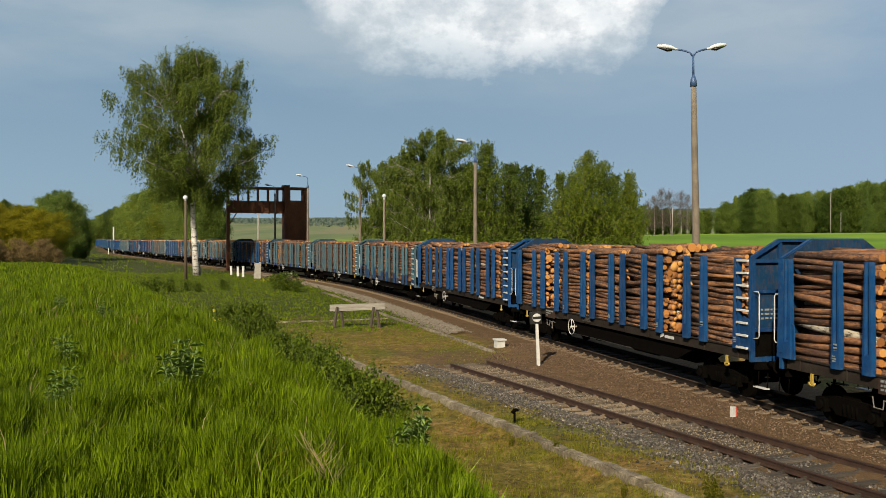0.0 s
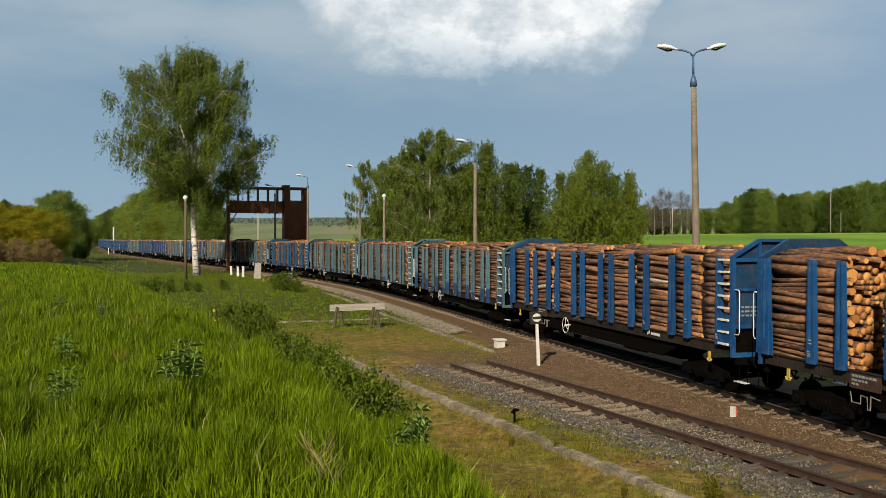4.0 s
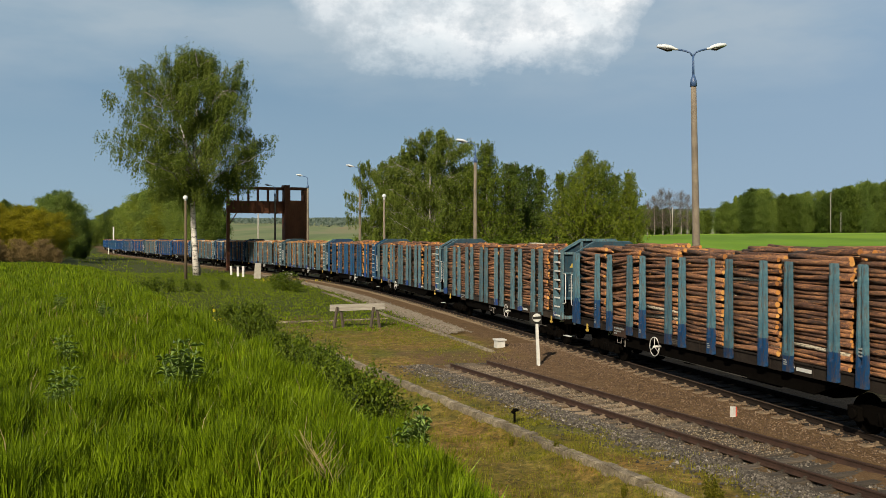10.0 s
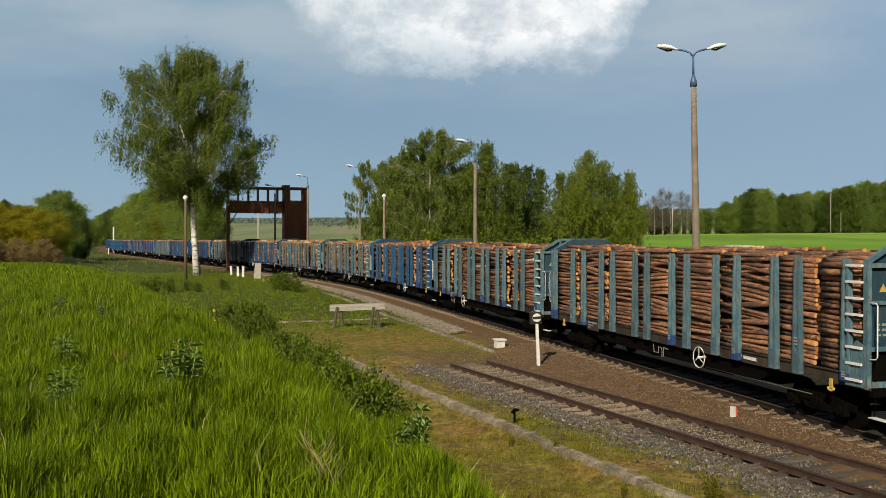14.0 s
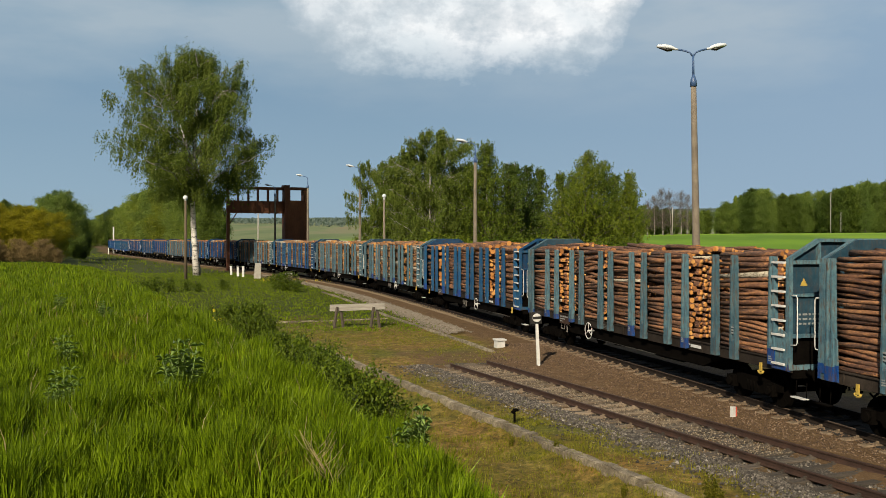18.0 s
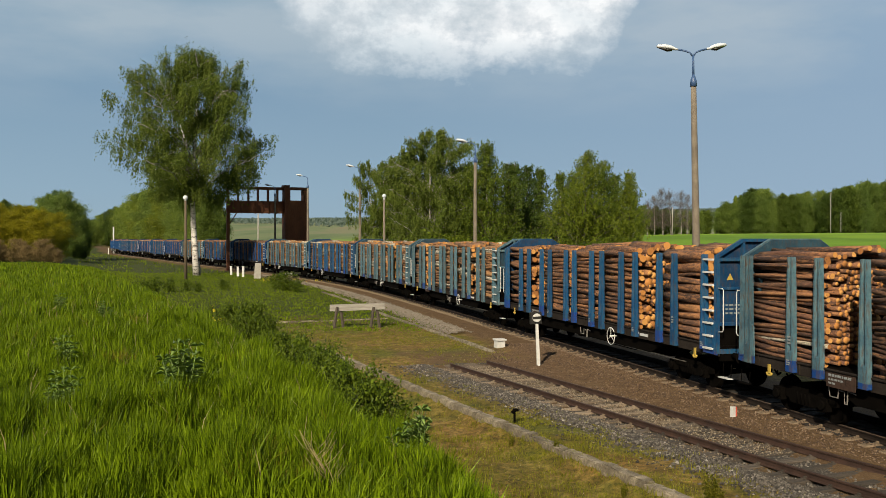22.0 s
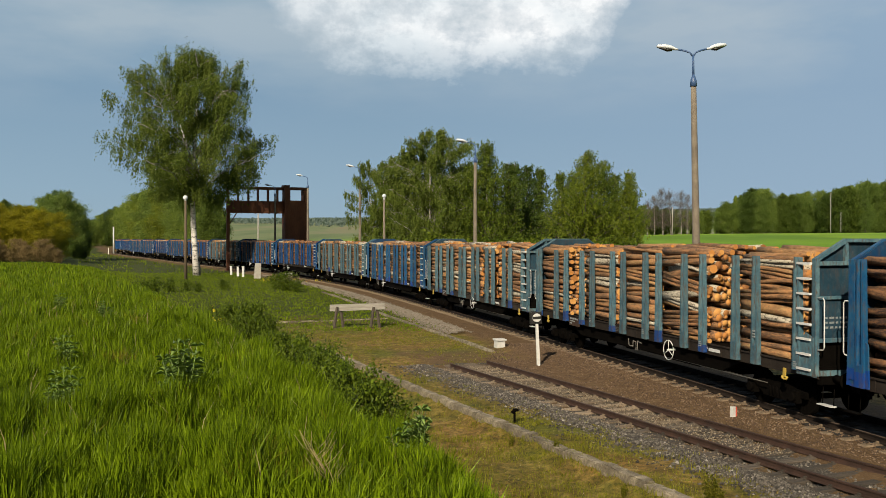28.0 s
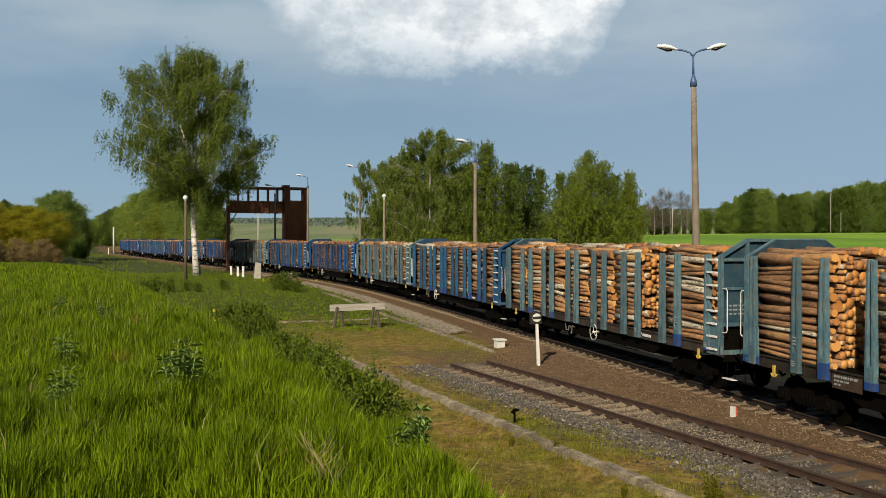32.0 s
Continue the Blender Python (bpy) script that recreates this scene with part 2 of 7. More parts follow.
def shaded_sleeper():
    """Weathered sleeper; the shade under the train is painted black between the rails."""
    m, nt, b = nodes_of("sleeper darkened between the rails")
    grain = noise_of(nt, 9, 5, 0.7, "Object", (0.4, 3, 3))
    tc = nt.nodes.new("ShaderNodeTexCoord")
    sep = nt.nodes.new("ShaderNodeSeparateXYZ")
    nt.links.new(tc.outputs["Object"], sep.inputs[0])
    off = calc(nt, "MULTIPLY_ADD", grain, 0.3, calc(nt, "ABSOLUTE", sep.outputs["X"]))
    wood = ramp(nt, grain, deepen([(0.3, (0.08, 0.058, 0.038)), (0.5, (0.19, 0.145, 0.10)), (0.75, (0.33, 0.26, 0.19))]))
    shaded = ramp(nt, grain, [(0.3, (0.004, 0.003, 0.0025)), (0.7, (0.02, 0.016, 0.012))])
    nt.links.new(mix(nt, ramp(nt, off, [(0.93, (0, 0, 0)), (1.0, (1, 1, 1))]), shaded, wood), b.inputs["Base Color"])
    b.inputs["Roughness"].default_value = 0.9
    b.inputs["Specular IOR Level"].default_value = 0.2
    bump(nt, b, grain, 0.6, 0.02)
    return m


def cut_ends(name, stops):
    m, nt, b = nodes_of(name)
    info = nt.nodes.new("ShaderNodeObjectInfo")
    geo = nt.nodes.new("ShaderNodeNewGeometry")
    one = calc(nt, "FRACT", calc(nt, "ADD", info.outputs["Random"], geo.outputs["Random Per Island"]))
    small = noise_of(nt, 30, 4, 0.6)
    fac = calc(nt, "MULTIPLY_ADD", one, 0.7, calc(nt, "MULTIPLY", small, 0.3))
    nt.links.new(ramp(nt, fac, deepen(stops)), b.inputs["Base Color"])
    b.inputs["Roughness"].default_value = 0.8
    return m


PINE = [(0.25, (0.022, 0.010, 0.007)), (0.42, (0.078, 0.033, 0.020)), (0.6, (0.175, 0.077, 0.043)), (0.85, (0.44, 0.21, 0.09))]
M_LOG = bark_of_logs("pine log bark", PINE, 0.02)
M_LOG_MIXED = bark_of_logs("mixed log bark", [(0.25, (0.03, 0.017, 0.010)), (0.45, (0.12, 0.062, 0.03)), (0.65, (0.30, 0.165, 0.07)), (0.9, (0.56, 0.36, 0.15))], 0.2, 0.49)
M_LOG_ORANGE = bark_of_logs("fresh orange pine bark", [(0.25, (0.014, 0.006, 0.0045)), (0.42, (0.058, 0.025, 0.015)), (0.6, (0.135, 0.059, 0.030)), (0.85, (0.42, 0.20, 0.075))], 0.01, 0.5)
M_SLEEPER_SHADED = shaded_sleeper()
M_HOOK = surface("worn yellow hook paint", [(0.3, (0.32, 0.22, 0.04)), (0.7, (0.58, 0.42, 0.07))], 6, 0.7)
M_CUT = cut_ends("sawn log ends", [(0.1, (0.22, 0.085, 0.022)), (0.5, (0.48, 0.205, 0.045)), (0.9, (0.62, 0.34, 0.10))])

def pebble(name, stops):
    m, nt, b = nodes_of(name)
    geo = nt.nodes.new("ShaderNodeNewGeometry")
    fac = calc(nt, "MULTIPLY_ADD", geo.outputs["Random Per Island"], 0.85, calc(nt, "MULTIPLY", noise_of(nt, 40, 3), 0.15))
    nt.links.new(ramp(nt, fac, deepen(stops)), b.inputs["Base Color"])
    b.inputs["Roughness"].default_value = 0.9
    return m


M_PEBBLE = pebble("grey and white pebbles", [(0.1, (0.025, 0.022, 0.019)), (0.6, (0.085, 0.074, 0.063)), (0.88, (0.18, 0.162, 0.14)), (0.98, (0.48, 0.45, 0.41))])
M_GRIT = pebble("pale sandy grit", [(0.1, (0.07, 0.052, 0.035)), (0.6, (0.20, 0.16, 0.11)), (0.95, (0.38, 0.32, 0.24))])
M_LUMP = pebble("dark and white ballast lumps", [(0.1, (0.02, 0.018, 0.016)), (0.55, (0.07, 0.062, 0.055)), (0.85, (0.15, 0.135, 0.12)), (0.97, (0.45, 0.43, 0.40))])
M_BROWN_PEBBLE = pebble("brown pebbles", [(0.05, (0.035, 0.02, 0.012)), (0.5, (0.12, 0.075, 0.045)), (0.85, (0.20, 0.135, 0.085)), (0.98, (0.32, 0.25, 0.19))])

P_BLUE = wagon_paint("bright blue wagon paint", (0.002, 0.047, 0.175), (0.004, 0.078, 0.24), (0.01, 0.06, 0.2), 0, 0.3)
P_TEAL = wagon_paint("faded teal wagon paint", (0.048, 0.115, 0.165), (0.12, 0.225, 0.275), (0.004, 0.05, 0.22), 0.05, 0.85)
P_TEALBLUE = wagon_paint("faded teal wagon paint touched up in blue", (0.044, 0.125, 0.185), (0.11, 0.225, 0.29), (0.003, 0.045, 0.14), 0.8, 0.8)
P_MID = wagon_paint("worn mid-blue wagon paint", (0.004, 0.058, 0.17), (0.014, 0.105, 0.225), (0.004, 0.05, 0.26), 0.1, 0.6)
# End walls take darker copies of the paint: grime, and shade between wagons.
E_BLUE = wagon_paint("grimy blue end wall darkened as shade", (0.002, 0.028, 0.085), (0.004, 0.05, 0.13), (0, 0, 0), 0, 0.45)
E_TEAL = wagon_paint("grimy teal end wall darkened as shade", (0.010, 0.040, 0.070), (0.024, 0.068, 0.105), (0, 0, 0), 0, 0.35)
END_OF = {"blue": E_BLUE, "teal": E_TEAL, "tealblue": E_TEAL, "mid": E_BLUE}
PAINTS = {"blue": P_BLUE, "teal": P_TEAL, "tealblue": P_TEALBLUE, "mid": P_MID}


# ---- mesh helpers ----
def box(bm, x0, x1, y0, y1, z0, z1, m=None):
    vs = [bm.verts.new(Vector((x, y, z)) if m is None else m @ Vector((x, y, z))) for x in (x0, x1) for y in (y0, y1) for z in (z0, z1)]
    for f in ((0, 1, 3, 2), (4, 6, 7, 5), (0, 4, 5, 1), (2, 3, 7, 6), (0, 2, 6, 4), (1, 5, 7, 3)):
        bm.faces.new([vs[i] for i in f])


def tube(bm, points, radii, sides=8, smooth=True, cap_slot=None, flat=1.0):
    """A round bar through the points."""
    rings, pts = [], [Vector(p) for p in points]
    for i, p in enumerate(pts):
        d = (pts[min(i + 1, len(pts) - 1)] - pts[max(i - 1, 0)]).normalized()
        a = d.orthogonal().normalized() if abs(d.z) > 0.9 else Vector((0, 0, 1)).cross(d).normalized()
        b = d.cross(a)
        r = radii[i] if isinstance(radii, (list, tuple)) else radii
        rings.append([bm.verts.new(p + (a * math.cos(k * math.tau / sides) + b * flat * math.sin(k * math.tau / sides)) * r) for k in range(sides)])
    for u, w in zip(rings, rings[1:]):
        for k in range(sides):
            f = bm.faces.new((u[k], u[(k + 1) % sides], w[(k + 1) % sides], w[k]))
            f.smooth = smooth
    for ring, back in ((rings[0], True), (rings[-1], False)):
        f = bm.faces.new(ring[::-1] if back else ring)
        if cap_slot is not None:
            f.material_index = cap_slot


def prism(bm, outline, y0, y1, axis="y"):
    """An outline (u, v) pushed along an axis: y gives x, z outlines; x gives y, z outlines; z gives x, y."""
    def at(u, v, w):
        return Vector((u, w, v)) if axis == "y" else Vector((w, u, v)) if axis == "x" else Vector((u, v, w))
    a = [bm.verts.new(at(u, v, y0)) for u, v in outline]
    b = [bm.verts.new(at(u, v, y1)) for u, v in outline]
    n = len(a)
    bm.faces.new(a[::-1])
    bm.faces.new(b)
    for i in range(n):
        bm.faces.new((a[i], a[(i + 1) % n], b[(i + 1) % n], b[i]))


def finish(bm, name, *mats):
    bmesh.ops.recalc_face_normals(bm, faces=bm.faces[:])
    me = bpy.data.meshes.new(name)
    bm.to_mesh(me)
    bm.free()
    for m in mats:
        me.materials.append(m)
    return me


def part(name, bm, material, parent, label="", at=None):
    """Links a bmesh or a mesh as one object under a thing or a part."""
    me = bm if isinstance(bm, bpy.types.Mesh) else finish(bm, name, material)
    ob = new(name, me)
    ob.parent = parent
    if at is not None:
        ob.matrix_basis = at if isinstance(at, Matrix) else Matrix.Translation(at)
    if isinstance(bm, bpy.types.Mesh) and material is not None and len(me.materials):
        ob.material_slots[0].link = "OBJECT"
        ob.material_slots[0].material = material
    if label:
        ob["label"] = label
    return ob


def thing(name, m, label, category, group="", kind=""):
    ob = new(name)
    ob.empty_display_size = 0.2
    ob.matrix_basis = m
    return tagged(ob, label, category, group, kind)


def from_arrays(name, co, tris, material, smooth=False):
    """A triangle mesh from arrays."""
    me = bpy.data.meshes.new(name)
    co, tris = np.asarray(co, np.float32), np.asarray(tris, np.int32)
    me.vertices.add(len(co))
    me.vertices.foreach_set("co", co.ravel())
    me.loops.add(len(tris) * 3)
    me.loops.foreach_set("vertex_index", tris.ravel())
    me.polygons.add(len(tris))
    me.polygons.foreach_set("loop_start", np.arange(0, len(tris) * 3, 3, dtype=np.int32))
    me.polygons.foreach_set("loop_total", np.full(len(tris), 3, np.int32))
    me.update(calc_edges=True)
    if smooth:
        me.polygons.foreach_set("use_smooth", np.ones(len(tris), bool))
    if material:
        me.materials.append(material)
    return me


MESHES = {}


def shared(key, build, *mats):
    if key not in MESHES:
        bm = bmesh.new()
        build(bm)
        MESHES[key] = finish(bm, key, *mats)
    return MESHES[key]


# ---- the line of the main track ----
# curvature (1/100 m) at stations along the track; station 0 lies abreast of the viewer's right, stations grow towards the distance
KNOT = np.array([-70, -45, -30, 10, 35, 60, 85, 110, 135, 160, 200, 260, 330, 420, 900.0])
BEND = np.array([0.0, 0.1, 0.35, -0.035, 0.156, 0.436, 0.201, 0.111, -0.035, -0.064, 0.064, -0.151, 0.076, -0.024, -0.02])
ST = np.arange(-200.0, 900.0, 0.5)
_k = np.interp(ST, KNOT, BEND) / 100
_th = np.concatenate([[0], np.cumsum((_k[1:] + _k[:-1]) / 2 * 0.5)])
TH = _th - np.interp(0, ST, _th) + 0.26376
_tm = (TH[1:] + TH[:-1]) / 2
TX = np.concatenate([[0], np.cumsum(-np.sin(_tm) * 0.5)])
TY = np.concatenate([[0], np.cumsum(np.cos(_tm) * 0.5)])
TX += 8.611 - np.interp(0, ST, TX)
TY += 28.909 - np.interp(0, ST, TY)


def line(s):
    return float(np.interp(s, ST, TX)), float(np.interp(s, ST, TY)), float(np.interp(s, ST, TH))


def beside(s, lat, z=0.0):
    """A point lat metres to the viewer's side of the track's middle."""
    x, y, th = line(s)
    return Vector((x - lat * math.cos(th), y - lat * math.sin(th), z))


def track_offset(x, y):
    """Station and offset (positive to the viewer's side) of points of the plan."""
    x, y = np.asarray(x, float), np.asarray(y, float)
    cx, cy, ct, cs = TX[::6], TY[::6], TH[::6], ST[::6]
    best = np.empty(x.shape, int)
    for i in range(0, len(x), 4000):
        sl = slice(i, i + 4000)
        best[sl] = ((x[sl, None] - cx) ** 2 + (y[sl, None] - cy) ** 2).argmin(1)
    dx, dy, th = x - cx[best], y - cy[best], ct[best]
    return cs[best] - dx * np.sin(th) + dy * np.cos(th), -(dx * np.cos(th) + dy * np.sin(th))


# ---- the siding: a straight track ----
SID_A, SID_B = Vector((1.0, 33.0, 0)), Vector((8.47, 16.85, 0))
SID_D = (SID_B - SID_A).normalized()
SID_N = Vector((-SID_D.y, SID_D.x, 0))  # away from the viewer
SID_Z = -0.07


def siding_offset(x, y):
    dx, dy = x - SID_A.x, y - SID_A.y
    return dx * SID_D.x + dy * SID_D.y, dx * SID_N.x + dy * SID_N.y


def smooth(a):
    a = np.clip(a, 0, 1)
    return a * a * (3 - 2 * a)


# the old platform's edging: a line in the plan, and the way from it towards the viewer
EDGE_A, EDGE_B = Vector((-5.66, 39.1, 0)), Vector((10.3, 3.1, 0))
EDGE_N = Vector((-(EDGE_A - EDGE_B).y, (EDGE_A - EDGE_B).x, 0)).normalized()

CREST_Y = np.array([-40, 0, 7, 10, 13, 17, 24.5, 37, 64, 113, 190, 300.0])
CREST_X = np.array([18, 3.3, 0.55, -0.7, -1.9, -3.4, -6.5, -11.2, -22.5, -45, -80, -130.0])


def fbm(x, y, size, seed=0):
    """Cheap smooth noise of about unit size."""
    v = np.zeros_like(np.asarray(x, float))
    for k in range(5):
        a, f = 2.399 * (k + seed), (1.0 + 0.37 * k) / size * 6.28
        v += np.sin(f * (x * np.cos(a) + y * np.sin(a)) + 1.7 * k + seed) / (1 + 0.4 * k)
    return v / 2.2


def ground_z(x, y):
    x, y = np.asarray(x, float), np.asarray(y, float)
    r = np.hypot(x, y)
    s, lat = track_offset(x, y)
    z = -0.30 + 0.10 * smooth((3.4 - np.abs(lat)) / 0.9)
    crest = np.interp(y, CREST_Y, CREST_X)
    top = np.interp(y, [-50, 16, 24, 37, 62, 110, 200, 400], [3.1, 2.95, 2.75, 2.45, 1.85, 1.0, 0.8, 0.8])
    bank = smooth((crest - x) / np.interp(y, [0, 15, 60, 150], [2.6, 2.8, 6, 20]) + 0.5)
    z = z + bank * (top + 0.3) + bank * 0.10 * fbm(x, y, 3.1) + bank * 0.05 * fbm(x, y, 0.9, 3)
    edge = (x - EDGE_A.x) * EDGE_N.x + (y - EDGE_A.y) * EDGE_N.y
    z = z - 0.24 * smooth(edge / 0.5) * smooth((46 - y) / 8) * (1 - bank)
    away = np.clip(-lat, 0, None)
    z = z + 6.4 * smooth((away - 12) / 150) + np.interp(away, [260, 600, 900, 2000, 4000], [0, 3, 8, 40, 60])
    z = z + np.interp(r, [450, 1000, 1900, 3800], [0, 6, 34, 80]) * smooth((y + 200) / 300)
    near_left = np.clip(lat - 60, 0, None)
    z = z + np.interp(near_left, [0, 300, 900, 3000], [0, 1.0, 14, 45]) * smooth((y + 100) / 150)
    off = smooth((np.abs(lat) - 2.4) / 2.0)
    return z + off * 0.035 * fbm(x, y, 1.7, 5) * smooth((40 - r) / 30 + 1)


# ---- sky: a far backdrop of storm-grey air and one lit cloud, drifting slowly ----
def sky_backdrop():
    az, el = np.radians(np.linspace(-115, 115, 93)), np.radians(np.linspace(-3, 62, 40))
    A, E = np.meshgrid(az, el, indexing="ij")
    R = 3500.0
    co = np.stack([R * np.cos(E) * np.sin(A), R * np.cos(E) * np.cos(A), R * np.sin(E)], -1).reshape(-1, 3)
    i, j = np.meshgrid(np.arange(len(az) - 1), np.arange(len(el) - 1), indexing="ij")
    n = len(el)
    a = (i * n + j).ravel()
    tris = np.concatenate([np.c_[a, a + 1, a + n + 1], np.c_[a, a + n + 1, a + n]])
    m, nt, b = nodes_of("sky air")
    nt.nodes.remove(b)
    tc = nt.nodes.new("ShaderNodeTexCoord")
    vn = nt.nodes.new("ShaderNodeVectorMath")
    vn.operation = "NORMALIZE"
    nt.links.new(tc.outputs["Object"], vn.inputs[0])
    sep = nt.nodes.new("ShaderNodeSeparateXYZ")
    nt.links.new(vn.outputs[0], sep.inputs[0])
    u = calc(nt, "MULTIPLY", calc(nt, "ARCTAN2", sep.outputs["X"], sep.outputs["Y"]), 57.3)
    v = calc(nt, "MULTIPLY", calc(nt, "ARCSINE", sep.outputs["Z"]), 57.3)

    def drift(scale, detail, rough, sx, sz, off=0.0):
        mp = nt.nodes.new("ShaderNodeMapping")
        mp.inputs["Scale"].default_value = (sx, sx, sz)
        mp.inputs["Location"].default_value = (off, off * 0.7, off * 0.3)
        nt.links.new(vn.outputs[0], mp.inputs["Vector"])
        k = node(nt, "ShaderNodeTexNoise", Scale=scale, Detail=detail, Roughness=rough)
        nt.links.new(mp.outputs[0], k.inputs["Vector"])
        return k.outputs["Fac"]

    billow, wisp, wide = drift(9, 7, 0.62, 1, 1.5), drift(26, 6, 0.65, 1, 1.3, 2.1), drift(3.4, 5, 0.55, 1, 3.2, 5.3)
    # open air: blue-grey, paler and duller at the foot
    t = calc(nt, "DIVIDE", v, 20.0)
    air = ramp(nt, t, [(0.0, (0.31, 0.43, 0.515)), (0.16, (0.28, 0.41, 0.52)), (0.45, (0.225, 0.35, 0.475)), (0.8, (0.28, 0.40, 0.505)), (1.0, (0.37, 0.47, 0.55))])
    side = calc(nt, "SMOOTH_MIN", calc(nt, "MAXIMUM", calc(nt, "DIVIDE", calc(nt, "ADD", u, 2.0), 30.0), 0.0), 1.0, 0.1)
    air = mix(nt, calc(nt, "MULTIPLY", side, 0.55), air, (0.31, 0.425, 0.57))
    # broad dull veils, strongest to the left and above
    veil = ramp(nt, wide, [(0.42, (0, 0, 0)), (0.62, (1, 1, 1))])
    up = calc(nt, "MINIMUM", calc(nt, "MAXIMUM", calc(nt, "DIVIDE", calc(nt, "SUBTRACT", v, 7.0), 6.0), 0.0), 1.0)
    air = mix(nt, calc(nt, "MULTIPLY", calc(nt, "MULTIPLY", veil, up), 0.55), air, (0.47, 0.54, 0.59))
    # the lit cloud
    q = calc(nt, "DIVIDE", calc(nt, "SUBTRACT", u, 2.6), 11.6)
    q4 = calc(nt, "POWER", calc(nt, "ABSOLUTE", q), 7.0)
    edge = calc(nt, "ADD", calc(nt, "MULTIPLY_ADD", q4, 3.6, 12.4), calc(nt, "MULTIPLY_ADD", billow, -4.6, calc(nt, "MULTIPLY", wisp, -2.0)))
    left = ramp(nt, calc(nt, "DIVIDE", calc(nt, "ADD", u, 11.0), 12.0), [(0.0, (0.3, 0.3, 0.3)), (0.5, (0.85, 0.85, 0.85)), (1.0, (1, 1, 1))])
    edge = calc(nt, "ADD", edge, 1.5)
    body = ramp(nt, calc(nt, "DIVIDE", calc(nt, "SUBTRACT", v, edge), 2.7), [(0.0, (0, 0, 0)), (0.4, (0.5, 0.5, 0.5)), (1.0, (1, 1, 1))])
    lit = ramp(nt, calc(nt, "MULTIPLY_ADD", wisp, 0.5, calc(nt, "MULTIPLY", billow, 0.5)), [(0.36, (0.62, 0.68, 0.72)), (0.46, (0.82, 0.85, 0.87)), (0.54, (1.06, 1.06, 1.05))])
    hollow = ramp(nt, calc(nt, "MULTIPLY_ADD", wide, 0.6, calc(nt, "MULTIPLY", billow, 0.4)), [(0.46, (1, 1, 1)), (0.58, (0.72, 0.78, 0.82))])
    lit = mix(nt, 1.0, lit, hollow, "MULTIPLY")
    out = mix(nt, calc(nt, "MULTIPLY", calc(nt, "MULTIPLY", body, left), 0.95), air, lit)
    em = nt.nodes.new("ShaderNodeEmission")
    nt.links.new(out, em.inputs["Color"])
    em.inputs["Strength"].default_value = 0.64
    nt.links.new(em.outputs[0], nt.nodes["Material Output"].inputs["Surface"])
    ob = new("backdrop", from_arrays("backdrop", co, tris, m, True))
    return tagged(ob, "storm-grey sky with one sunlit white cloud", "sky", kind="structure")


SKY = sky_backdrop()


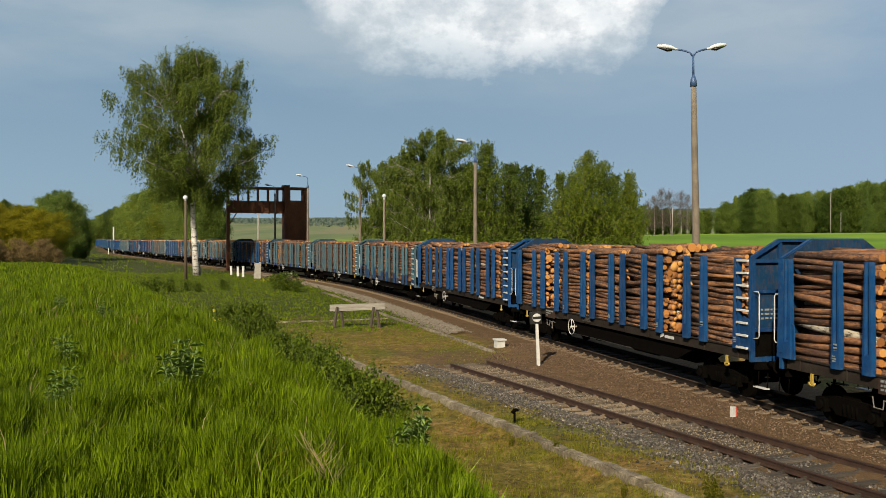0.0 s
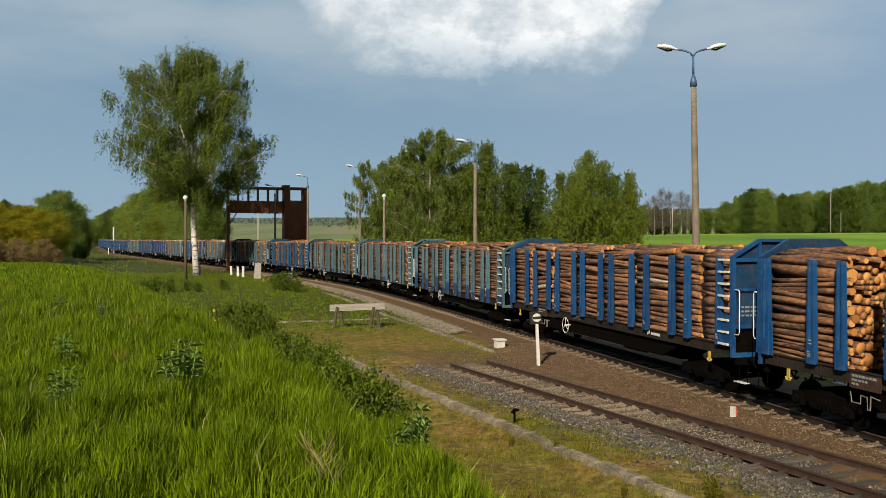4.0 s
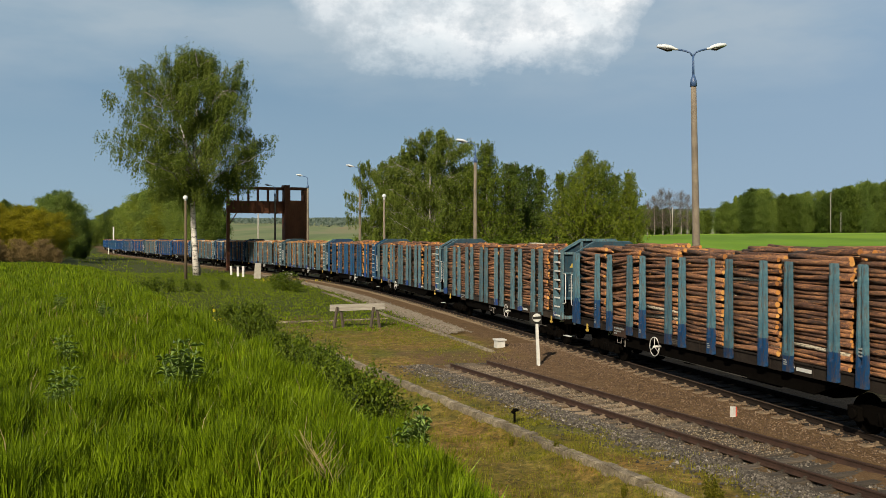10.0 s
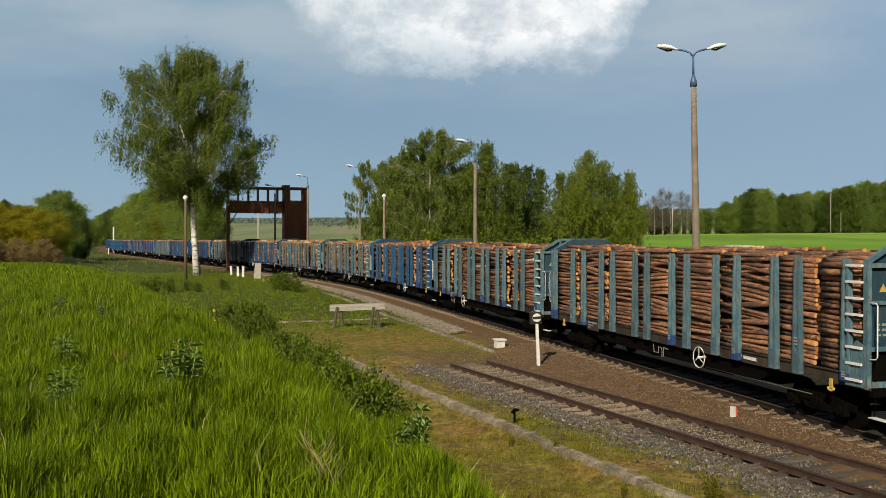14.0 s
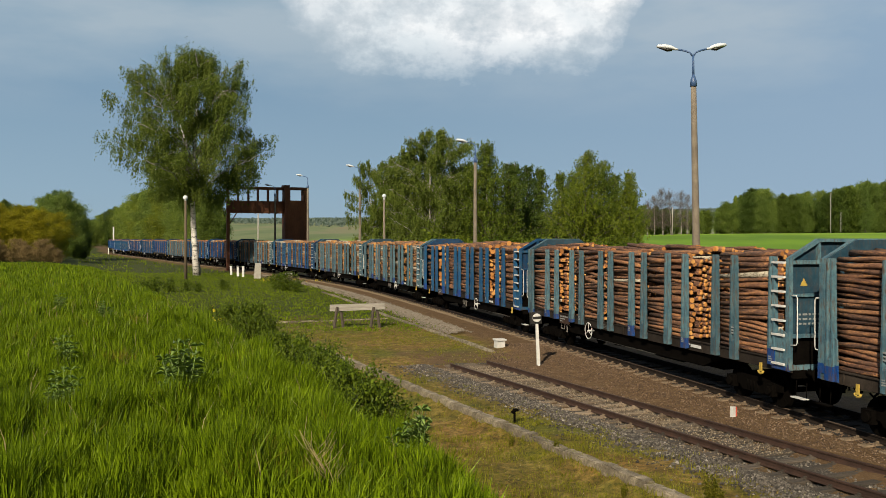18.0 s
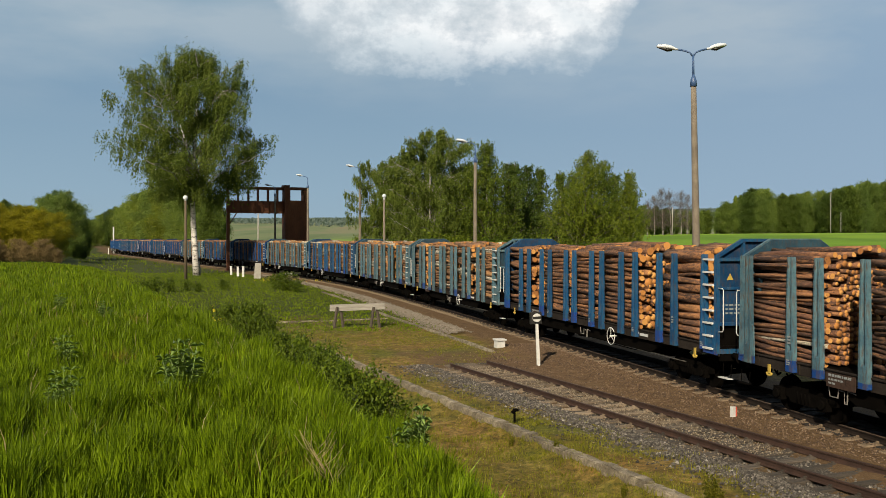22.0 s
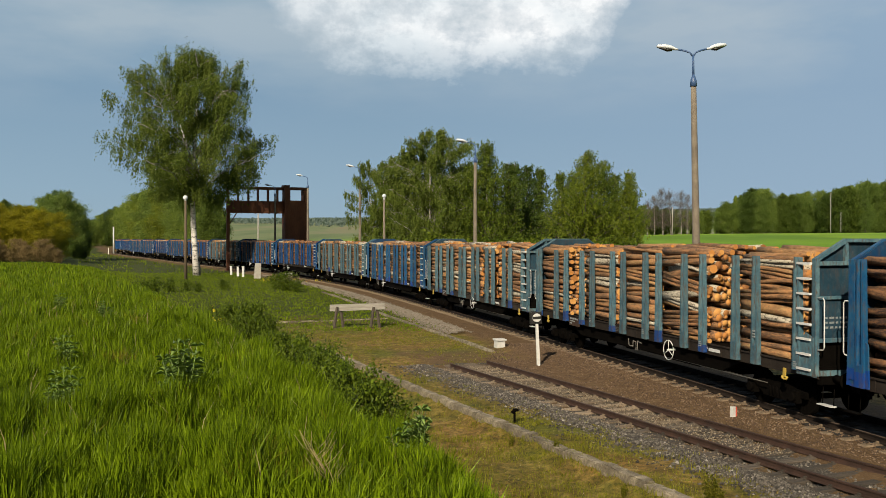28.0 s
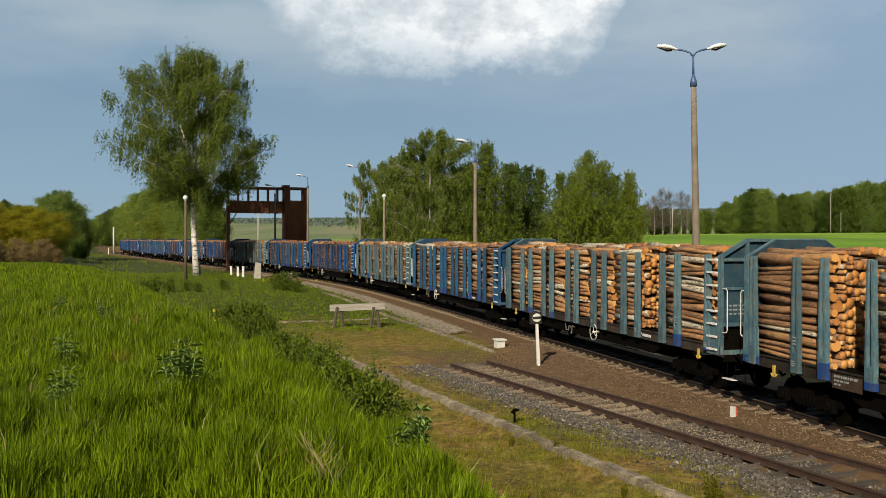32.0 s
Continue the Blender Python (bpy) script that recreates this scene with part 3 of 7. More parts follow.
# ---- ground: one sheet to the horizon ----
def build_ground():
    rad = np.concatenate([[0.02, 0.15, 0.5], np.geomspace(1.0, 3800, 236)])
    ang = np.concatenate([np.linspace(-180, -36, 50, endpoint=False), np.linspace(-36, 36, 270, endpoint=False), np.linspace(36, 180, 50, endpoint=False)])
    na, nr = len(ang), len(rad)
    R, A = np.meshgrid(rad, np.radians(ang), indexing="ij")
    x, y = (R * np.sin(A)).ravel(), (R * np.cos(A)).ravel()
    z = ground_z(x, y)
    i, j = np.meshgrid(np.arange(nr - 1), np.arange(na), indexing="ij")
    a, b = (i * na + j).ravel(), (i * na + (j + 1) % na).ravel()
    c, d = ((i + 1) * na + (j + 1) % na).ravel(), ((i + 1) * na + j).ravel()
    me = from_arrays("ground", np.c_[x, y, z], np.concatenate([np.c_[a, c, b], np.c_[a, d, c]]), None, True)
    # what covers the ground: lush grass on the bank, gravel by the rails, sown field beyond the line
    s, lat = track_offset(x, y)
    u, w = siding_offset(x, y)
    crest = np.interp(y, CREST_Y, CREST_X)
    wob = fbm(x, y, 2.3, 2) * 0.5
    lush = smooth((crest + 1.5 - x + wob) / 2 + 0.5) * (lat > 0)
    lush = np.maximum(lush, smooth((y - 43 + 8 * wob) / 14) * (lat > 3.2) * 0.92)
    between = smooth((lat - 1.0) / 0.5) * smooth((w + 1.2 + wob * 0.3) / 0.5) * smooth((y - 2) / 2) * smooth((40 + wob * 3 - y) / 5)
    shoulder = smooth((3.6 + wob * 0.4 - np.abs(lat)) / 0.8)
    bed = smooth((2.0 + wob * 0.5 - np.abs(w)) / 0.6) * smooth((u + 1.0 + wob) / 1.5)
    gravel = np.clip(np.maximum.reduce([between, shoulder, bed * 0.9]), 0, 1)
    field = smooth((-lat - 14) / 6)
    cover = me.color_attributes.new("cover", "FLOAT_COLOR", "POINT")
    # alpha falls with distance, to mute the fields as haze would
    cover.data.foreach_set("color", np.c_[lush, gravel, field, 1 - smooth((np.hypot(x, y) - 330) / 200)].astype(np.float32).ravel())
    m, nt, bsdf = nodes_of("ground cover")
    at = nt.nodes.new("ShaderNodeVertexColor")
    at.layer_name = "cover"
    sep = nt.nodes.new("ShaderNodeSeparateColor")
    nt.links.new(at.outputs["Color"], sep.inputs[0])
    big, mid, fine = noise_of(nt, 0.25, 4), noise_of(nt, 2.5, 5, 0.7), noise_of(nt, 38, 3, 0.75)
    wide = noise_of(nt, 0.012, 4, 0.6, "Object", (1, 0.25, 1))
    dry = mix(nt, ramp(nt, big, [(0.42, (0, 0, 0)), (0.62, (1, 1, 1))]), ramp(nt, mid, [(0.3, (0.085, 0.054, 0.014)), (0.5, (0.205, 0.132, 0.035)), (0.7, (0.38, 0.27, 0.10))]), ramp(nt, mid, [(0.3, (0.05, 0.058, 0.006)), (0.7, (0.18, 0.18, 0.02))]))
    moss = noise_of(nt, 7.0, 6, 0.8)
    dry = mix(nt, 1.0, dry, ramp(nt, moss, [(0.38, (0.38, 0.46, 0.34)), (0.5, (0.95, 0.95, 0.95)), (0.62, (1.35, 1.25, 1.1))]), "MULTIPLY")
    # ground under lush grass is darkened for the shade between blades
    lushc = ramp(nt, mid, [(0.3, (0.012, 0.022, 0.001)), (0.7, (0.05, 0.075, 0.003))])
    stone = ramp(nt, calc(nt, "MULTIPLY_ADD", fine, 0.6, calc(nt, "MULTIPLY", mid, 0.4)), [(0.33, (0.035, 0.02, 0.011)), (0.48, (0.118, 0.072, 0.036)), (0.6, (0.175, 0.115, 0.06)), (0.74, (0.36, 0.29, 0.20))])
    fieldc = ramp(nt, wide, [(0.36, (0.08, 0.185, 0.006)), (0.45, (0.15, 0.285, 0.012)), (0.49, (0.095, 0.20, 0.010)), (0.55, (0.21, 0.35, 0.018)), (0.62, (0.13, 0.24, 0.012))])
    # far fields: duller colours painted in for haze, with brown patches
    hazy_fieldc = ramp(nt, wide, [(0.36, (0.10, 0.14, 0.06)), (0.5, (0.15, 0.19, 0.085)), (0.6, (0.20, 0.20, 0.11)), (0.68, (0.22, 0.16, 0.10))])
    fieldc = mix(nt, at.outputs["Alpha"], hazy_fieldc, fieldc)
    col = mix(nt, sep.outputs["Red"], dry, lushc)
    col = mix(nt, sep.outputs["Green"], col, stone)
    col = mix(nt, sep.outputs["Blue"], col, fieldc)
    col = mix(nt, 1.0, col, (TONE, TONE, TONE), "MULTIPLY")
    nt.links.new(col, bsdf.inputs["Base Color"])
    bsdf.inputs["Roughness"].default_value = 0.95
    bsdf.inputs["Specular IOR Level"].default_value = 0.2
    bump(nt, bsdf, fine, 0.7, 0.03)
    me.materials.append(m)
    return tagged(new("ground", me), "grassy railway land with bare gravel, rising to sown green fields", "ground", kind="structure")


GROUND = build_ground()


def gz(x, y):
    return float(ground_z(np.array([x]), np.array([y]))[0])


# ---- tracks ----
def rail_profile(bm, pts, z):
    """A flat-bottomed rail along points of the plan; z is the top of the head."""
    prof = [(-0.062, -0.16), (0.062, -0.16), (0.062, -0.148), (0.010, -0.125), (0.010, -0.045), (0.036, -0.035), (0.036, -0.006), (0.028, 0), (-0.028, 0), (-0.036, -0.006), (-0.036, -0.035), (-0.010, -0.045), (-0.010, -0.125), (-0.062, -0.148)]
    rings = []
    for i, p in enumerate(pts):
        d = (pts[min(i + 1, len(pts) - 1)] - pts[max(i - 1, 0)]).normalized()
        n = Vector((-d.y, d.x, 0))
        rings.append([bm.verts.new(Vector((p.x, p.y, z)) + n * u + Vector((0, 0, v))) for u, v in prof])
    k = len(prof)
    for a, b in zip(rings, rings[1:]):
        for i in range(k):
            f = bm.faces.new((a[i], a[(i + 1) % k], b[(i + 1) % k], b[i]))
            f.material_index = 1 if 6 <= i <= 8 else 0
    bm.faces.new(rings[0])
    bm.faces.new(rings[-1][::-1])


def ballast_bed(bm, pts, top, foot, z, zf):
    """A low bed of stone: flat top, sloping shoulders, rough surface."""
    us = [-foot, -top, -top * 0.6, -top * 0.3, 0, top * 0.3, top * 0.6, top, foot]
    rows = []
    for i, p in enumerate(pts):
        d = (pts[min(i + 1, len(pts) - 1)] - pts[max(i - 1, 0)]).normalized()
        n = Vector((-d.y, d.x, 0))
        rows.append([bm.verts.new(p + n * (u + random.uniform(-0.06, 0.06)) + Vector((0, 0, (zf if abs(u) == foot else z) + random.uniform(-0.03, 0.03)))) for u in us])
    for a, b in zip(rows, rows[1:]):
        for k in range(len(us) - 1):
            bm.faces.new((a[k], a[k + 1], b[k + 1], b[k])).smooth = True


def sleeper_mesh(key, length, width, height, mat):
    def build(bm):
        box(bm, -length / 2, length / 2, -width / 2, width / 2, -height, 0)
        bmesh.ops.bevel(bm, geom=[e for e in bm.edges if abs(e.verts[0].co.z) < 1e-6 and abs(e.verts[1].co.z) < 1e-6], offset=0.02, segments=1, affect="EDGES")
        for side in (-1, 1):
            x = side * 0.75
            box(bm, x - 0.16, x + 0.16, -0.07, 0.07, 0.001, 0.018)
            for e in (-1, 1):
                box(bm, x + e * 0.10 - 0.025, x + e * 0.10 + 0.025, -0.03, 0.03, 0.018, 0.06)
    return shared(key, build, mat)


def main_track():
    tr = thing("railway_track", Matrix(), "rusty main railway line on brown ballast, curving away through the station", "railway track", kind="structure")
    bm = bmesh.new()
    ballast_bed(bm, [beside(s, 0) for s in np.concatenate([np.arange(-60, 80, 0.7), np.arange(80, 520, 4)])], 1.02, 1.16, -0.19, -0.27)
    part("ballast", bm, M_BALLAST_SHADED, tr, "crushed stone darkened as the shade under the train")
    for lat in (0.75, -0.75):
        bm = bmesh.new()
        rail_profile(bm, [beside(s, lat) for s in np.concatenate([np.arange(-60, 120, 2.0), np.arange(120, 521, 8)])], 0)
        part("rail", finish(bm, "rail", M_RAIL_DARK, M_RAILTOP), None, tr, "dark brown rail with worn head")
    me = sleeper_mesh("sleeper", 2.6, 0.25, 0.2, M_SLEEPER_SHADED)
    rest = bmesh.new()
    for i in range(430):
        s = -16 + i * 0.655
        x, y, th = line(s)
        m = pose(x, y, -0.165 + random.uniform(-0.008, 0.008), 0, 0, math.degrees(th) + random.uniform(-1, 1))
        if i < 230:
            part("sleeper", me, None, tr, at=m)
        else:
            box(rest, -1.3, 1.3, -0.125, 0.125, -0.2, 0, m)
    far = part("far_sleepers", rest, M_SLEEPER, tr)
    far["kind"] = "stuff"
    return tr


def siding_track():
    tr = thing("siding_track", Matrix(), "disused siding with rusty rails ending in the grass", "railway track", kind="structure")
    ang = math.degrees(math.atan2(SID_N.y, SID_N.x))
    bm = bmesh.new()
    ballast_bed(bm, [SID_A + SID_D * u for u in np.arange(-1.2, 44, 0.7)], 1.4, 2.3, SID_Z - 0.225, -0.40)
    part("ballast", bm, M_BALLAST, tr, "grey crushed stone with weeds")
    bm = bmesh.new()
    ballast_bed(bm, [SID_A + SID_D * u for u in np.arange(-1.0, 13, 0.45)], 0.66, 0.72, SID_Z - 0.21, SID_Z - 0.22)
    part("fill", bm, M_FILL, tr, "sand and dirt trodden between the rails")
    for lat, u0 in ((-0.79, 0.0), (0.79, -0.1)):
        bm = bmesh.new()
        rail_profile(bm, [SID_A + SID_N * lat + SID_D * u for u in (u0, 10, 20, 30, 44)], SID_Z)
        part("rail", finish(bm, "rail", M_RAIL, M_RAIL), None, tr, "dull brown rusty rail")
    pale, dark = sleeper_mesh("pale_sleeper", 2.55, 0.24, 0.18, M_SLEEPER), sleeper_mesh("dark_sleeper", 2.5, 0.24, 0.18, M_SLEEPER_DARK)
    for i in range(66):
        u = 0.35 + i * 0.63
        p = SID_A + SID_D * u
        part("sleeper", dark if u > 11.5 else pale, None, tr, at=pose(p.x, p.y, SID_Z - 0.165 + random.uniform(-0.015, 0.0), 0, 0, ang + random.uniform(-2.5, 2.5)))
    return tr


main_track()
siding_track()


def platform_edge():
    """Concrete edging of the old platform, cast in lengths."""
    th = thing("platform_edge", Matrix(), "long low concrete edging of an old platform, weathered and overgrown", "kerb", kind="structure")
    a, b = EDGE_A, EDGE_B
    d = (b - a).normalized()
    n, L = Vector((-d.y, d.x, 0)), (b - a).length
    k = int(L / 1.5)
    for i in range(k):
        p = a + d * (i * 1.5 + 0.75)
        bm = bmesh.new()
        box(bm, -0.742, 0.742, -0.13, 0.13, -0.55, 0.0)
        bmesh.ops.subdivide_edges(bm, edges=[e for e in bm.edges if abs(e.verts[0].co.x - e.verts[1].co.x) > 1], cuts=4)
        bmesh.ops.bevel(bm, geom=[e for e in bm.edges if e.verts[0].co.z > -0.01 and e.verts[1].co.z > -0.01], offset=0.025, segments=2, affect="EDGES")
        for v in bm.verts:
            v.co += Vector((0, random.uniform(-0.02, 0.02), random.uniform(-0.025, 0.012)))
        part("concrete_block", bm, M_CONCRETE, th, at=pose(p.x, p.y, -0.19 + random.uniform(-0.025, 0.02), 0, random.uniform(-0.7, 0.7), math.degrees(math.atan2(d.y, d.x)) + random.uniform(-0.5, 0.5)))


platform_edge()


# ---- the timber train ----
WAGON = 19.9
FRONT = -5.28  # station of the gap before the first whole wagon at the start
STAKES = [1.2, 3.05, 4.1, 5.7, 6.65, 8.4, 9.25, 10.9, 11.8, 13.4, 14.46, 16.15, 17.1, 18.85]
# how the stacks stand along a wagon: evenly, or closely, or with gaps that bare a wall of log ends
STACKS = {"even": [(1.0, 3.52), (3.6, 6.14), (6.22, 8.8), (8.88, 11.32), (11.4, 13.88), (13.97, 16.58), (16.66, 19.2)],
          "tight": [(0.95, 3.3), (3.33, 5.95), (5.98, 8.15), (8.18, 10.7), (10.73, 13.3), (13.33, 15.9), (15.93, 17.6), (17.63, 19.25)],
          "two gaps": [(1.0, 4.25), (5.62, 8.6), (8.65, 11.62), (11.67, 14.6), (16.02, 18.7)],
          "early gap": [(1.0, 4.25), (5.62, 7.85), (7.92, 10.2), (10.27, 12.5), (12.57, 14.85), (14.92, 17.1), (17.17, 19.2)],
          "late gap": [(0.85, 3.1), (3.16, 5.42), (5.48, 7.7), (7.76, 10.0), (10.06, 12.28), (12.34, 14.6), (16.02, 18.7)]}
STACKING = {-1: "early gap", 0: "two gaps", 1: "tight", 3: "tight", 4: "two gaps", 5: "two gaps", 6: "two gaps", 7: "late gap"}
RISE = 0.15  # how far the body sits above the bogies' datum


def travelled(t):
    """Metres that the train has gone; it is slowing down."""
    d = 4.4255 * (t - 12) - 0.015934 * (t - 12) ** 2 + 55.40
    return d + float(np.interp(t, [0, 8, 13, 19, 23, 28, 32], [0.1, 0.12, 0.0, -0.1, -0.2, -0.02, 0.35]))


def stake_shape(bm):
    """A pressed upright: plain and wide at the foot, above it two ribs with a groove between."""
    rings = []
    for z, w, g in ((0.0, 0.155, 0.0), (0.50, 0.152, 0.0), (0.56, 0.150, 0.085), (2.86, 0.100, 0.085), (2.93, 0.092, 0.075)):
        prof = [(-w, 0.04), (-w, -0.085), (-0.5 * w, -0.092), (-0.4 * w, -0.092 + g), (0.4 * w, -0.092 + g), (0.5 * w, -0.092), (w, -0.085), (w, 0.04)]
        rings.append([bm.verts.new((x, y, z)) for x, y in prof])
    for p, q in zip(rings, rings[1:]):
        for k in range(8):
            bm.faces.new((p[k], p[(k + 1) % 8], q[(k + 1) % 8], q[k]))
    bm.faces.new(rings[0][::-1])
    bm.faces.new(rings[-1])


def gusset_shape(bm):
    """Side plate that ties the last stake to the corner post."""
    prism(bm, [(0.0, 0.0), (0.62, 0.0), (0.62, 0.95), (0.34, 1.06), (0.06, 0.72)], -0.075, -0.045)


def number_plate(bm):
    box(bm, -0.5, 0.5, -0.022, 0.0, -0.22, 0.13)


def number_bars(bm):
    random.seed(9)
    for z, h, x1 in ((0.07, 0.03, 0.44), (-0.03, 0.024, 0.1), (-0.12, 0.024, -0.12)):
        x = -0.42
        while x < x1 - 0.06:
            w = random.uniform(0.05, 0.13)
            box(bm, x, x + w, -0.0265, -0.0225, z - h, z + h)
            x += w + 0.03


def gable(dy, dz, z0):
    """Outline of an end wall, dy and dz inside its rim: upright sides, then sloping shoulders under a flat top."""
    return [(-1.47 + dy, z0), (1.70 - dy, z0), (1.70 - dy, 4.09 - 0.6 * dz), (0.97 - 0.5 * dy, 4.58 - dz), (-0.60 + 0.5 * dy, 4.58 - dz), (-1.47 + dy, 4.09 - 0.6 * dz)]


def bulkhead_shape(bm):
    """End wall with sloping shoulders."""
    prism(bm, gable(0.03, 0.03, 2.03), -0.03, 0.03, "x")


def lower_wall(bm):
    """Black panel for the shade at the end wall's foot, set back behind the frame, with a blue sill plate."""
    box(bm, -0.06, -0.01, -1.43, 1.6, 1.2, 2.028)
    box(bm, -0.009, 0.03, -1.3, 1.5, 1.35, 1.40)


def bulkhead_frame(bm):
    """Raised rim, header and cross bars on the outside of the end wall (towards +x)."""
    o, i = gable(0.0, 0.0, 1.2), gable(0.11, 0.09, 1.34)
    a0, b0 = [bm.verts.new((0.034, u, v)) for u, v in o], [bm.verts.new((0.034, u, v)) for u, v in i]
    a1, b1 = [bm.verts.new((0.15, u, v)) for u, v in o], [bm.verts.new((0.15, u, v)) for u, v in i]
    for k in range(6):
        n = (k + 1) % 6
        for q in ((a0[k], a0[n], a1[n], a1[k]), (b0[n], b0[k], b1[k], b1[n]), (a1[k], a1[n], b1[n], b1[k]), (a0[n], a0[k], b0[k], b0[n])):
            bm.faces.new(q)
    for z, h, d in ((2.02, 0.10, 0.12), (3.08, 0.08, 0.10), (3.92, 0.10, 0.14)):
        box(bm, 0.034, d, -1.36, 1.59, z, z + h)
    for y in (-0.55, 0.92):
        box(bm, 0.034, 0.13, y - 0.045, y + 0.045, 4.021, 4.50)
    box(bm, 0.034, 0.10, -0.10, 0.0, 1.34, 3.919)


def side_plate(bm):
    """Plate that ties the first stake to the corner post, with a slot above."""
    prism(bm, [(-0.47, 0.0), (0.27, 0.0), (0.23, 1.0), (0.02, 1.12), (-0.16, 1.35), (-0.19, 2.90), (-0.38, 2.90)], -0.055, -0.02)
    box(bm, -0.385, -0.19, -0.075, 0.05, 0.15, 2.92)


def foot_bars(bm):
    random.seed(3)
    for z in (0.30, 0.245, 0.19):
        box(bm, -0.09, -0.09 + random.uniform(0.08, 0.18), -0.0985, -0.0925, z - 0.018, z + 0.014)


def wall_bars(bm):
    """Faded lines of lettering on an end wall."""
    random.seed(8)
    for z in (2.62, 2.5, 2.38):
        y = -1.1
        while y < -0.45:
            w = random.uniform(0.05, 0.14)
            box(bm, 0.031, 0.035, y, y + w, z - 0.025, z + 0.025)
            y += w + 0.05


def solebar_shape(bm):
    box(bm, -9.33, 9.33, -0.02, 0.02, 0.98, 1.30)
    box(bm, -9.3, 9.3, -0.06, 0.02, 1.27, 1.305)
    for x in np.arange(-8.6, 8.7, 1.72):
        box(bm, x - 0.012, x + 0.012, -0.05, -0.021, 0.99, 1.265)


def belly_shape(bm):
    prism(bm, [(-6.0, 1.02), (-5.0, 0.60), (5.0, 0.60), (6.0, 1.02)], -0.06, 0.06)


def bogie_frame(bm):
    for y in (-1.0, 1.0):
        prism(bm, [(-1.25, 0.62), (-1.25, 0.46), (-0.62, 0.42), (-0.5, 0.30), (0.5, 0.30), (0.62, 0.42), (1.25, 0.46), (1.25, 0.62), (0.55, 0.74), (-0.55, 0.74)], y - 0.05, y + 0.05)
    box(bm, -0.3, 0.3, -1.0, 1.0, 0.45, 0.85)
    for y in (-1.0, 1.0):
        for k in range(4):
            tube(bm, [(-0.22 + 0.15 * k, y * 1.02, 0.33), (-0.22 + 0.15 * k, y * 1.02, 0.6)], 0.05, 6)


def wheelset_shape(bm):
    tube(bm, [(0, -0.98, 0), (0, 0.98, 0)], 0.075, 8)
    for y in (-0.75, 0.75):
        sg = 1 if y > 0 else -1
        tube(bm, [(0, y - 0.065 * sg, 0), (0, y - 0.062 * sg, 0), (0, y + 0.0, 0), (0, y + 0.065 * sg, 0)], [0.49, 0.49, 0.46, 0.455], 20)
        for k in range(5):
            a = k * math.tau / 5
            box(bm, 0.12, 0.36, -0.03, 0.03, -0.004, 0.012, pose(0, y + 0.05 * sg, 0) @ Matrix.Rotation(a, 4, "Y"))


def axlebox_shape(bm):
    box(bm, -0.15, 0.15, -0.12, 0.05, -0.16, 0.16)
    tube(bm, [(0, -0.12, 0), (0, -0.19, 0)], 0.12, 12)


def buffer_shape(bm):
    tube(bm, [(0, 0, 0), (0.38, 0, 0)], [0.10, 0.085], 10)
    tube(bm, [(0.38, 0, 0), (0.44, 0, 0), (0.45, 0, 0)], [0.20, 0.23, 0.21], 14)


def handwheel_shape(bm):
    pts = [(0.26 * math.cos(k * math.tau / 20), 0, 0.26 * math.sin(k * math.tau / 20)) for k in range(21)]
    tube(bm, pts, 0.013, 6)
    for k in range(3):
        a = k * math.tau / 3 + 1.57
        tube(bm, [(0, 0, 0), (0.26 * math.cos(a), 0, 0.26 * math.sin(a))], 0.010, 6)
    tube(bm, [(0, -0.03, 0), (0, 0.2, 0)], 0.03, 8)


def hook_shape(bm):
    box(bm, -0.045, 0.045, -0.02, 0.02, -0.02, 0.22)
    tube(bm, [(-0.11, 0, -0.0), (-0.08, 0, -0.05), (0, 0, -0.075), (0.08, 0, -0.05), (0.11, 0, 0.0)], 0.03, 6)


def rung_shape(bm):
    box(bm, -0.25, 0.25, -0.09, -0.03, -0.028, 0.028)
    for x in (-0.24, 0.24):
        box(bm, x - 0.012, x + 0.012, -0.031, 0.02, -0.02, 0.02)


def grab_shape(bm):
    tube(bm, [(0.0, 0, 1.28), (-0.14, -0.04, 1.28), (-0.17, -0.05, 1.22), (-0.17, -0.05, 0.08), (-0.14, -0.04, 0.02), (0.02, 0, 0.0)], 0.016, 6)


def step_shape(bm):
    box(bm, -0.26, 0.26, -0.15, 0.02, -0.015, 0.01)


def rod_shape(bm):
    tube(bm, [(-2.6, 0, 0), (2.6, 0, 0)], 0.014, 6)


def plate_shape(bm):
    box(bm, -0.42, 0.42, -0.008, 0.004, -0.12, 0.12)


def plate_bars(bm):
    random.seed(5)
    for z in (0.055, 0.0, -0.055):
        x = -0.36
        while x < 0.3:
            w = random.uniform(0.04, 0.11)
            box(bm, x, x + w, -0.0125, -0.009, z - 0.016, z + 0.016)
            x += w + 0.025


def emblem_shape(bm):
    """One slanted leaf of the owner's mark."""
    prism(bm, [(-0.05, -0.06), (0.05, -0.01), (0.02, 0.08), (-0.08, 0.03)], -0.0125, -0.004)


def letter_bar(bm):
    box(bm, 0, 0.58, -0.0125, -0.004, -0.045, 0.045)


def gear_shape(bm):
    """Levers and brackets of the brake, hung under the solebar."""
    tube(bm, [(-0.55, 0, 0.05), (-0.5, 0, -0.2), (-0.22, 0, -0.2), (-0.2, 0, 0.0), (0.0, 0, -0.02), (0.02, 0, -0.3), (0.1, 0, -0.3), (0.12, 0, 0.02), (0.4, 0, -0.02)], 0.016, 6, False)


def tank_shape(bm):
    tube(bm, [(-0.9, 0, 0), (-0.82, 0, 0), (0.82, 0, 0), (0.9, 0, 0)], [0.1, 0.2, 0.2, 0.1], 12)


